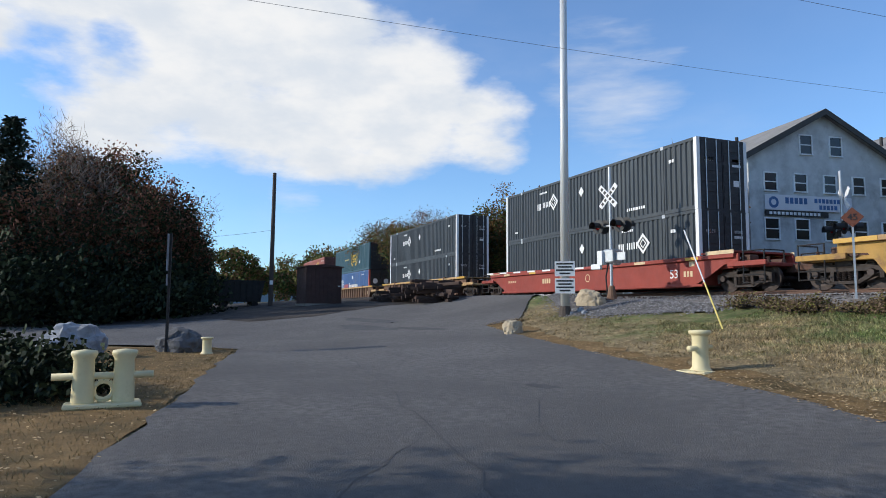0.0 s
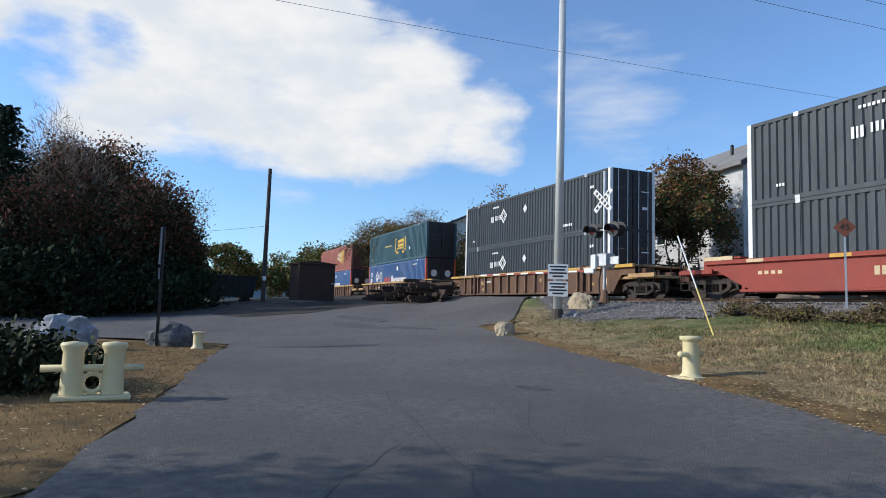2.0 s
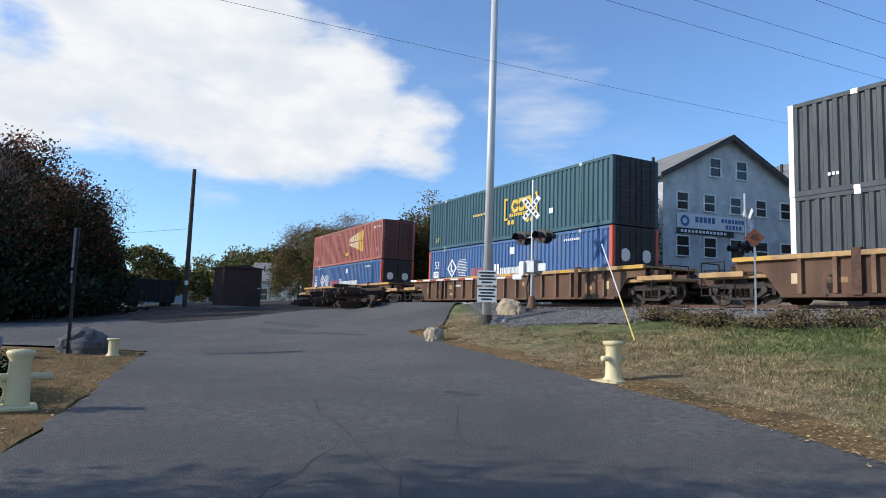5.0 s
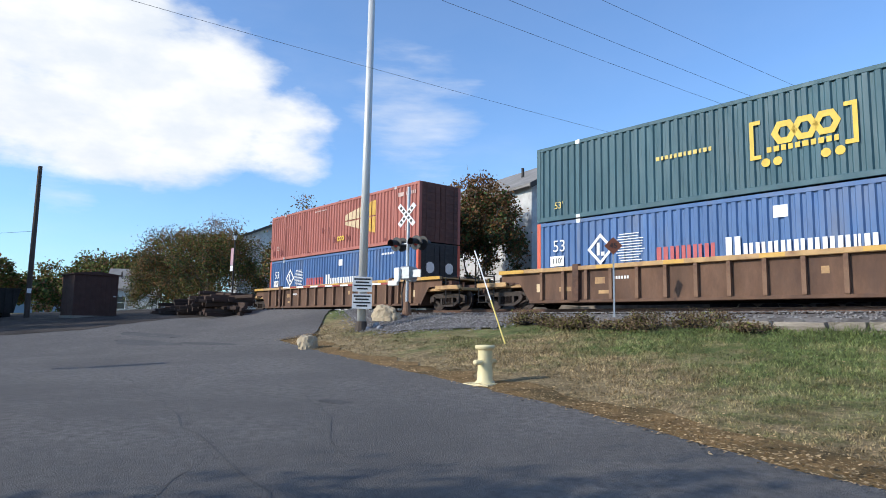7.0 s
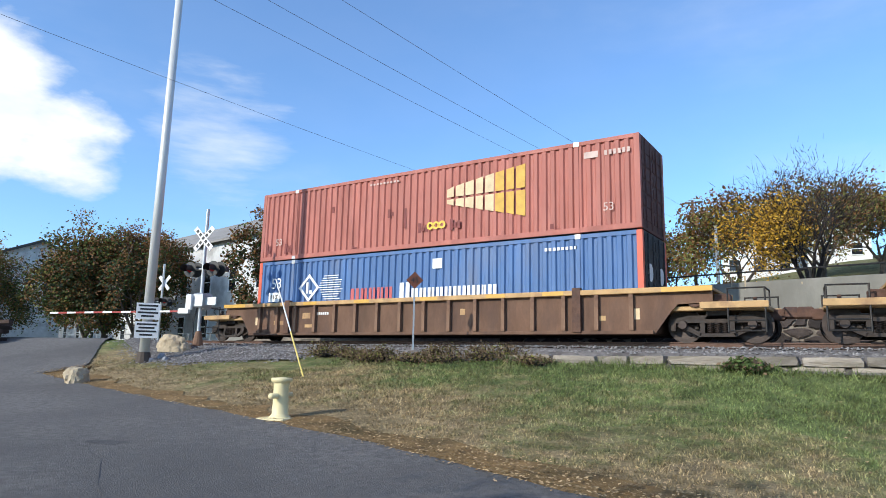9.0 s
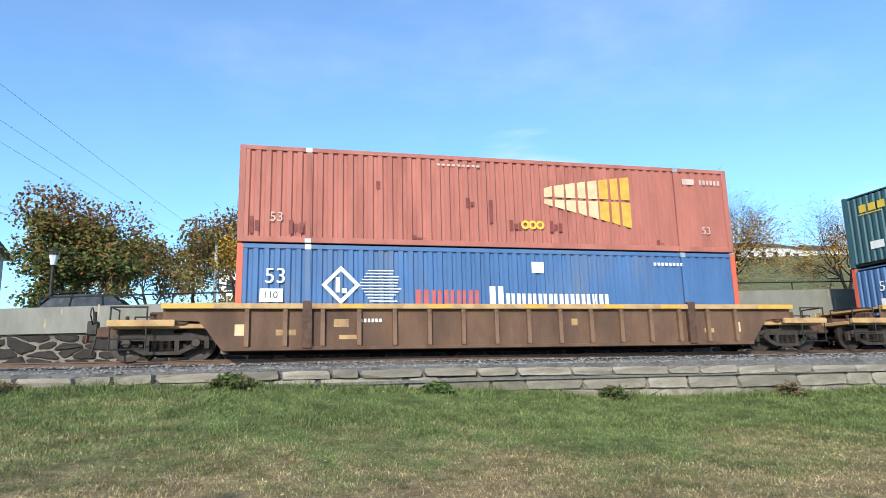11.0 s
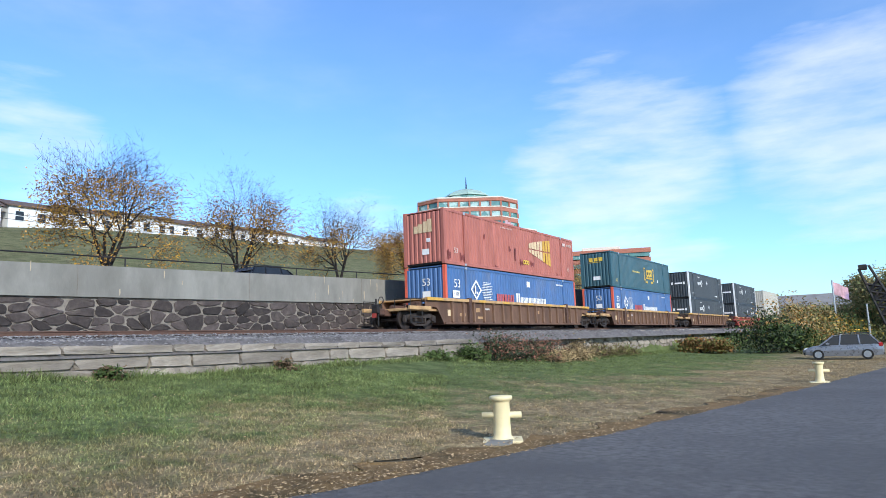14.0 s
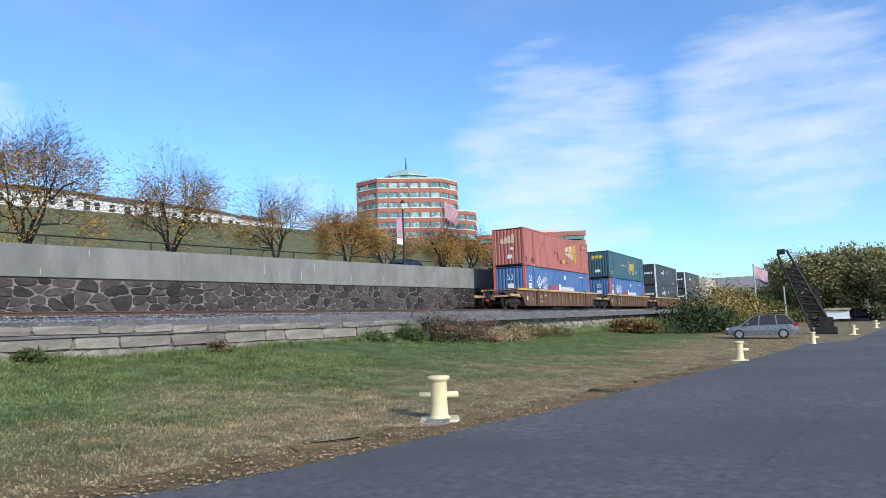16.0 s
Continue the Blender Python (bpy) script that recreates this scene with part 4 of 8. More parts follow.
def container(label, paint, posts, door, marks, group):
    c = tagged(new("shipping_container"), label, "container", group)
    rail_h = 0.13
    wall = corrugated(CL - 0.32, CH - 2 * rail_h, rail_h)
    me = wall.mesh("side_wall", paint)
    part("side_wall", me, None, c, m=pose(0, -CW / 2 + 0.012, 0))
    part("side_wall", me, None, c, m=pose(0, CW / 2 - 0.012, 0, 0, 0, 180))
    part("end_wall", corrugated(CW - 0.3, CH - 2 * rail_h, rail_h, 0.30, 0.05), paint, c, m=pose(-CL / 2 + 0.012, 0, 0, 0, 0, -90))
    part("roof", Build().box(-CL / 2 + 0.1, CL / 2 - 0.1, -CW / 2 + 0.05, CW / 2 - 0.05, CH - 0.06, CH - 0.01), paint, c)
    part("floor", Build().box(-CL / 2 + 0.1, CL / 2 - 0.1, -CW / 2 + 0.05, CW / 2 - 0.05, 0.03, 0.12), M["darkmetal"], c)
    for y in (-1, 1):
        y0, y1 = sorted((y * CW / 2, y * (CW / 2 - 0.07)))
        part("top_rail", Build().box(-CL / 2 + 0.16, CL / 2 - 0.16, y0, y1, CH - rail_h, CH, bevel=0.01), paint, c)
        part("bottom_rail", Build().box(-CL / 2 + 0.16, CL / 2 - 0.16, y0, y1, 0, rail_h + 0.04, bevel=0.01), paint, c)
        for x in (-1, 1):
            x0, x1 = sorted((x * CL / 2, x * (CL / 2 - 0.17)))
            yy0, yy1 = sorted((y * (CW / 2 + 0.003), y * (CW / 2 - 0.16)))
            part("corner_post", Build().box(x0, x1, yy0, yy1, 0, CH, bevel=0.012), posts, c)
            xm = x * 6.1
            yy0, yy1 = sorted((y * (CW / 2 + 0.008), y * (CW / 2 - 0.1)))
            part("support_post", Build().box(xm - 0.07, xm + 0.07, yy0, yy1, 0.0, CH - 0.005, bevel=0.01), paint, c)
            cap = Build()
            yy0, yy1 = sorted((y * (CW / 2 + 0.015), y * (CW / 2 - 0.15)))
            cap.box(xm - 0.09, xm + 0.09, yy0, yy1, CH - 0.15, CH + 0.012, bevel=0.01)
            part("corner_fitting", cap, M["galv"], c, "scuffed pale lifting fitting")
            foot_ = Build().box(xm - 0.09, xm + 0.09, yy0, yy1, -0.006, 0.13, bevel=0.01)
            part("corner_fitting", foot_, M["galv"] if y < 0 and x < 0 else paint, c)
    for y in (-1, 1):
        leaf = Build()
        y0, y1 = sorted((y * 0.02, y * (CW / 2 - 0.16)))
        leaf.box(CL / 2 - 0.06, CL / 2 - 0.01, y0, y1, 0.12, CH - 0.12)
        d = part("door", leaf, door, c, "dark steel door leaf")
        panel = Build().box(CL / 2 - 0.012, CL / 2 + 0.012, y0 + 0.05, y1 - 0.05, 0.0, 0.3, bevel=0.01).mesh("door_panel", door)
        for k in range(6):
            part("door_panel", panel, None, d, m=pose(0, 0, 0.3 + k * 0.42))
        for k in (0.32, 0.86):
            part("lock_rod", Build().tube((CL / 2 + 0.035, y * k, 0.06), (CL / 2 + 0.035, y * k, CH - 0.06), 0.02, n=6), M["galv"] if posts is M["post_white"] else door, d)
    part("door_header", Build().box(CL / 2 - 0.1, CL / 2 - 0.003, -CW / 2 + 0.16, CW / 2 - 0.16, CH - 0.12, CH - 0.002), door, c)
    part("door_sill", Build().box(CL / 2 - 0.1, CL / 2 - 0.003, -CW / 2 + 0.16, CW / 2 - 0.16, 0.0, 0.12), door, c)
    marks(c)
    return c


YF = -CW / 2 - 0.002


def marks_grey(c, d=0.0):
    b = Build()
    bars(b, d - 4.25, 1.55, (0.10, 0.07, 0.10), 0.36, 0.06, YF)
    bars(b, d - 3.65, 1.62, (0.07, 0.09, 0.07, 0.09, 0.07), 0.30, 0.08, YF)
    ring(b, d - 2.55, 1.82, 0.46, YF - 0.004, 4, 0.15)
    ring(b, d - 2.55, 1.82, 0.22, YF - 0.004, 4, 0.07)
    part("logo", b, M["mark_white"], c, "white diamond-and-bars emblem")
    b = Build()
    b.add([(0.1, YF - 0.004, 1.95 - 0.26), (0.32, YF - 0.004, 1.95), (0.1, YF - 0.004, 1.95 + 0.26), (-0.12, YF - 0.004, 1.95)], [(0, 1, 2, 3)])
    part("placard", b, M["mark_white"], c, "white diamond placard")
    b = Build()
    bars(b, d - 4.0, 2.42, (0.09,) * 6, 0.10, 0.05, YF)
    bars(b, 3.7, 0.45, (0.10, 0.10, 0.10, 0.10, 0.18, 0.10, 0.10, 0.12), 0.13, 0.05, YF)
    bars(b, -6.9, 0.5, (0.08, 0.08, 0.08), 0.1, 0.04, YF)
    bars(b, 6.5, 2.1, (0.12, 0.12), 0.14, 0.05, YF)
    part("lettering", b, M["mark_white"], c, "white markings")
    for side, y0 in ((1, -0.55),):
        b = Build()
        x = CL / 2 + 0.012
        for k in range(5):
            b.box(x - 0.004, x, -0.95 + k * 0.10, -0.89 + k * 0.10, 1.98, 2.12)
        b.box(x - 0.004, x, 0.5, 0.95, 2.0, 2.12)
        b.box(x - 0.004, x, 0.5, 0.95, 1.8, 1.9)
        b.box(x - 0.004, x, 0.55, 0.85, 1.0, 1.25)
        part("lettering", b, M["mark_white"], c)
    b = Build()
    x = -CL / 2 - 0.004
    b.box(x, x + 0.006, -0.55, 0.25, 1.55, 1.72)
    for k in range(2):
        b.box(x, x + 0.006, -0.85 + k * 1.3, -0.65 + k * 1.3, 1.5, 1.78)
    part("end_logo", b, M["mark_white"], c)


def marks_grey_aft(c):
    marks_grey(c, 7.3)


def marks_green(c):
    b = Build()
    for k, x in enumerate((1.0, 1.55, 2.1)):          # three broad strokes in a sloping block
        ring(b, x + 0.15, 1.62 + 0.02 * k, 0.36, YF - 0.004, 6, 0.19, squash=1.05)
    bars(b, 0.66, 1.10, (0.13, 0.15, 0.13, 0.12, 0.13, 0.16, 0.13, 0.14, 0.13, 0.11), 0.16, 0.06, YF)
    part("logo", b, M["mark_yellow"], c, "yellow emblem in brackets")
    b = Build()
    for x, d in ((0.18, 1), (3.0, -1)):
        x0, x1 = sorted((x, x + 0.12 * d))
        b.box(x0, x1, YF - 0.006, YF, 0.95, 2.1)
        for z in (0.95, 1.98):
            x0, x1 = sorted((x, x + 0.32 * d))
            b.box(x0, x1, YF - 0.007, YF - 0.001, z, z + 0.12)
    for x in (0.62, 0.95, 2.2, 2.55):
        ring(b, x, 0.82, 0.13, YF - 0.004, 10, 0.129)
    part("bracket", b, M["mark_yellow"], c, "yellow brackets and dots")
    b = Build()
    bars(b, -2.9, 1.50, (0.13, 0.08, 0.12, 0.08, 0.1, 0.12, 0.08, 0.12, 0.13, 0.08, 0.12, 0.09), 0.13, 0.06, YF)
    part("lettering", b, M["mark_pale"], c, "faded slogan")
    b = Build()
    x = -CL / 2 - 0.004
    for k in range(3):
        b.box(x, x + 0.006, -0.62 + k * 0.42, -0.30 + k * 0.42, 2.12, 2.42)
    b.box(x, x + 0.006, -0.45, 0.6, 2.02, 2.06)
    part("end_logo", b, M["mark_yellow"], c)
    b = Build()
    b.box(x, x + 0.006, -0.35, 0.25, 0.6, 0.9)
    bars(b, 3.9, 0.9, (0.3,), 0.25, 0.05, YF)
    part("label_plate", b, M["mark_white"], c)
    part("number", text_mesh("53'", 0.36, M["mark_pale"]), None, c, m=pose(-7.0, YF - 0.002, 0.55))


def marks_blue(c):
    part("number", text_mesh("53", 0.62, M["mark_white"]), None, c, "white number 53", m=pose(-7.0, YF - 0.002, 1.95))
    b = Build()
    b.box(-7.42, -6.78, YF - 0.005, YF, 1.22, 1.60)
    part("label_plate", b, M["mark_white"], c)
    part("plate_number", text_mesh("110'", 0.28, M["black"]), None, c, m=pose(-7.1, YF - 0.008, 1.41))
    b = Build()
    ring(b, -5.15, 1.72, 0.56, YF - 0.004, 4, 0.15)
    b.box(-5.3, -5.18, YF - 0.006, YF - 0.001, 1.5, 1.95).box(-5.12, -4.98, YF - 0.006, YF - 0.001, 1.48, 1.62)
    part("logo", b, M["mark_white"], c, "white diamond emblem")
    b = Build()
    for k in range(11):
        x0 = -4.95 + abs(5 - k) * 0.055 + (0.0 if k > 5 else 0.05)
        b.box(x0 + 0.3, -3.35 - 0.05 * ((k * 7) % 4) - 0.03 * abs(5 - k), YF - 0.006, YF - 0.001, 1.24 + k * 0.09, 1.27 + k * 0.09)
    part("speed_line", b, M["mark_white"], c, "thin white speed lines")["kind"] = "stuff"
    b = Build()                                   # brand lettering as plain bars
    bars(b, -2.95, 0.98, (0.40, 0.30, 0.30, 0.28, 0.32), 0.62, 0.09, YF)
    part("brand_bar", b, M["mark_red"], c, "faded red lettering bars")["kind"] = "stuff"
    b = Build()
    x = bars(b, -0.65, 0.98, (0.44,), 0.74, 0.09, YF)
    x = bars(b, x, 0.98, (0.27,) * 5, 0.52, 0.08, YF)
    bars(b, x, 0.98, (0.29, 0.29, 0.29, 0.16, 0.31), 0.52, 0.08, YF)
    part("brand_bar", b, M["mark_white"], c, "white lettering bars")["kind"] = "stuff"
    b = Build()
    b.box(0.75, 1.15, YF - 0.005, YF, 2.15, 2.5)
    bars(b, 5.0, 2.45, (0.09,) * 8, 0.10, 0.05, YF)
    part("label_plate", b, M["mark_white"], c)
    x = -CL / 2 - 0.004
    part("end_number", text_mesh("53", 0.55, M["mark_white"]), None, c, m=pose(x, -0.1, 2.05, 0, 0, -90))
    b = Build()
    b.box(x, x + 0.006, -0.35, 0.15, 1.25, 1.6)
    part("end_plate", b, M["mark_white"], c)
    b = Build()
    x = CL / 2 + 0.014
    for y in (-0.6, 0.6):
        for k in range(10):
            a = 2 * math.pi * k / 10
            a2 = 2 * math.pi * (k + 1) / 10
            o = len(b.v)
            b.v += [(x, y, 1.7), (x, y + 0.28 * math.cos(a), 1.7 + 0.28 * math.sin(a)), (x, y + 0.28 * math.cos(a2), 1.7 + 0.28 * math.sin(a2))]
            b.f.append((o, o + 1, o + 2))
    part("door_logo", b, M["mark_white"], c)


def marks_red(c):
    b = Build()                                   # a fanned arrow of four vertical panels
    xs = [1.25 + 0.39 * i for i in range(9)]
    hi = [1.98 + 0.52 * (i / 8) ** 0.8 for i in range(9)]
    lo = [1.44 - 0.74 * (i / 8) ** 1.0 for i in range(9)]
    pale = Build()
    for i in range(8):
        t = b if i > 4 else pale
        for z0, z1 in ((lo, [1.62] * 9), ([1.66] * 9, hi)):
            o = len(t.v)
            g = 0.03 if i % 3 else 0.055
            t.v += [(xs[i] + g, YF - 0.004, z0[i] + 0.02), (xs[i + 1] - g, YF - 0.004, z0[i + 1] + 0.02), (xs[i + 1] - g, YF - 0.004, z1[i + 1] - 0.02), (xs[i] + g, YF - 0.004, z1[i] - 0.02)]
            t.f.append((o, o + 1, o + 2, o + 3))
    part("logo", b, M["mark_amber"], c, "amber panels of a fanned arrow emblem")["kind"] = "stuff"
    part("faded_logo", pale, M["mark_cream"], c, "faded cream panels of the emblem")["kind"] = "stuff"
    b = Build()
    for k in range(3):
        ring(b, 0.62 + k * 0.25, 0.74, 0.15, YF - 0.008, 8, 0.08, squash=1.0)
    part("brand_bar", b, M["mark_yellow"], c, "small yellow emblem")
    b = Build()                                   # rubbed patches with the older paint showing
    for x, z, n, h in ((-7.75, 0.25, 2, 0.5), (-6.65, 0.25, 4, 0.42), (-1.3, 1.22, 2, 0.32), (-0.55, 0.75, 1, 0.75), (0.1, 0.52, 3, 0.36), (1.45, 0.52, 3, 0.38), (-4.1, 1.7, 1, 0.25), (5.2, 0.2, 2, 0.16), (-3.0, 0.18, 3, 0.12)):
        for k in range(n):
            x0 = x + 0.15 * k
            b.box(x0, x0 + 0.12, YF - 0.004, YF, z + 0.03 * ((k * 5) % 3), z + h - 0.04 * ((k * 3) % 4))
    part("rub_mark", b, M["mark_dark"], c, "dark red rubbed patches")["kind"] = "stuff"
    part("number", text_mesh("53", 0.40, M["mark_faint"]), None, c, m=pose(-7.0, YF - 0.002, 0.74))
    part("number", text_mesh("53", 0.36, M["mark_faint"]), None, c, m=pose(7.1, YF - 0.002, 0.72))
    b = Build()
    bars(b, 6.35, 2.32, (0.45,), 0.2, 0.1, YF)
    bars(b, 7.0, 2.34, (0.09,) * 6, 0.16, 0.05, YF)
    bars(b, -2.2, 2.55, (0.1,) * 9, 0.07, 0.06, YF)
    part("lettering", b, M["mark_faint"], c)
    b = Build()
    x = -CL / 2 - 0.004
    for k in range(4):
        b.box(x, x + 0.006, -0.55 + k * 0.3, -0.29 + k * 0.3, 1.72, 2.1 + 0.1 * (3 - k))
    part("end_logo", b, M["mark_cream"], c)
    b = Build()
    b.box(x, x + 0.006, -0.35, 0.1, 0.55, 0.85)
    b.box(x, x + 0.006, -0.45, -0.2, 1.2, 1.4)
    part("end_plate", b, M["mark_white"], c)


def marks_none(c):
    b = Build()
    bars(b, 4.2, 2.3, (0.1,) * 8, 0.14, 0.05, YF)
    part("lettering", b, M["black"], c)


def truck(parent, x, hidden_label=""):
    """A two-axle truck under a car end; returns its wheelsets."""
    frames = []
    for y in (-1.08, 0.94):
        t = Build()
        for pts in ([(-1.22, 0.52), (1.22, 0.52), (1.22, 0.62), (0.72, 0.72), (-0.72, 0.72), (-1.22, 0.62)], [(-0.46, 0.14), (0.46, 0.14), (0.46, 0.23), (-0.46, 0.23)],
                    [(-1.06, 0.44), (-0.46, 0.14), (-0.40, 0.23), (-0.92, 0.52)], [(0.46, 0.14), (1.06, 0.44), (0.92, 0.52), (0.40, 0.23)],
                    [(-0.44, 0.23), (-0.32, 0.23), (-0.32, 0.52), (-0.44, 0.52)], [(0.32, 0.23), (0.44, 0.23), (0.44, 0.52), (0.32, 0.52)],
                    [(-1.22, 0.30), (-1.10, 0.30), (-1.08, 0.52), (-1.22, 0.52)], [(1.10, 0.30), (1.22, 0.30), (1.22, 0.52), (1.08, 0.52)],
                    [(-0.30, 0.62), (0.30, 0.62), (0.26, 0.84), (-0.26, 0.84)]):
            t.prism([(x + px_, pz_) for px_, pz_ in pts], y, y + 0.14)
        frames.append(part("truck_frame", t, M["truck_steel"], parent, "grimy cast steel truck side frame"))
    f = frames[0]
    for n_, y in enumerate((-1.11, 1.0)):
        for k in (-0.19, 0.0, 0.19):
            sp = Build()
            coil = [(x + k + 0.07 * math.cos(i * 1.05), y + 0.07 + 0.07 * math.sin(i * 1.05), 0.24 + 0.0093 * i) for i in range(31)]
            sp.pipe(coil, 0.017, 4)
            part("spring", sp, M["wheel"], frames[n_], "steel coil spring")
    for n_, (y, d) in enumerate(((-1.08, -1), (1.08, 1))):
        for k in (-0.885, 0.885):
            part("bearing_cap", Build().tube((x + k, y, 0.46), (x + k, y + 0.10 * d, 0.46), 0.13, 0.11, n=12), M["wheel"], frames[n_])
    part("bolster", Build().box(x - 0.22, x + 0.22, -0.95, 0.95, 0.42, 0.72), M["truck_steel"], f)
    for k in (-0.57, 0.57):
        part("brake_beam", Build().box(x + k - 0.05, x + k + 0.05, -0.9, 0.9, 0.36, 0.46), M["truck_steel"], f)
    sets = []
    for k in (-0.885, 0.885):
        w = Build()
        w.tube((0, -0.95, 0), (0, 0.95, 0), 0.085, n=10)
        for y, d in ((-0.72, -1), (0.72, 1)):
            rot = Matrix.Translation((0, y, 0)) @ Matrix.Rotation(radians(90 * d), 4, "X")
            w.lathe([(0.12, 0.05), (0.15, 0.03), (0.36, 0.0), (0.40, 0.06), (0.457, 0.06), (0.465, -0.04), (0.485, -0.06), (0.485, -0.085), (0.36, -0.085), (0.15, -0.05)], 28, rot)
        sets.append(part("wheelset", w, M["wheel"], parent, "steel wheels on an axle", m=pose(x + k, 0, 0.457)))
    return sets


WHEELS = []


def platform(car, d, paint, stripe, rust):
    """The end deck of a car on the side d, with its rails, steps and coupler."""
    x0, x1 = sorted((8.35 * d, 11.25 * d))
    p = part("end_platform", Build().box(x0, x1, -1.25, 1.25, 0.84, 0.97, bevel=0.02).box(*sorted((8.3 * d, 9.9 * d)), -1.46, 1.46, 1.40, 1.47), paint, car, "worn end platform")
    for y in (-1.42, 1.42):
        part("side_beam", Build().box(*sorted((9.6 * d, 11.28 * d)), y - 0.05, y + 0.05, 0.88, 1.06, bevel=0.015), paint, p)
    b = Build()
    for y in (-1.43, 1.43):
        b = Build()
        for xx in (10.3, 11.2):
            b.tube((xx * d, y, 0.25), (xx * d, y, 1.42), 0.025, n=6)
        b.tube((10.3 * d, y, 1.40), (11.2 * d, y, 1.40), 0.022, n=6)
        for z in (0.28, 0.55):
            b.tube((10.3 * d, y, z), (11.2 * d, y, z), 0.022, n=6)
        part("grab_rail", b, M["darkmetal"], p, "steel grab rail with steps")
    b = Build()
    b.tube((11.2 * d, -1.43, 1.40), (11.2 * d, -0.5, 1.40), 0.022, n=6)
    b.tube((11.2 * d, -0.5, 0.95), (11.2 * d, -0.5, 1.40), 0.022, n=6)
    part("end_rail", b, M["darkmetal"], p)
    b = Build()
    b.box(*sorted((11.0 * d, 11.5 * d)), -0.16, 0.16, 0.62, 0.92, bevel=0.03)
    b.box(*sorted((11.45 * d, 11.85 * d)), -0.13, 0.17, 0.66, 0.98, bevel=0.05)
    part("coupler", b, M["rust"], p)
    b = Build()
    b.tube((9.0 * d, 0.2, 1.05), (10.6 * d, 0.2, 1.05), 0.13, n=10)
    part("brake_cylinder", b, M["rust"], p)
    b = Build()
    b.box(*sorted((9.9 * d, 10.3 * d)), -1.1, -0.7, 0.97, 1.3, bevel=0.03)
    part("brake_valve", b, M["rust"], p)
    b = Build()
    part("brake_stand", Build().tube((10.9 * d, -0.9, 0.97), (10.9 * d, -0.9, 1.2), 0.05, n=8), M["rust"], p)
    b.lathe([(0.24, 0), (0.26, 0.02), (0.24, 0.04), (0.05, 0.03)], 12, Matrix.Translation((9.45 * d, -1.28, 1.18)) @ Matrix.Rotation(radians(90), 4, "X"))
    part("hand_wheel", b, M["rust"], p, "rusty hand brake wheel")
    for y in (-1.512, 1.50):
        part("stripe", Build().box(*sorted((8.6 * d, 9.95 * d)), y, y + 0.012, 1.36, 1.50), stripe, p, "bright reflective end stripe")


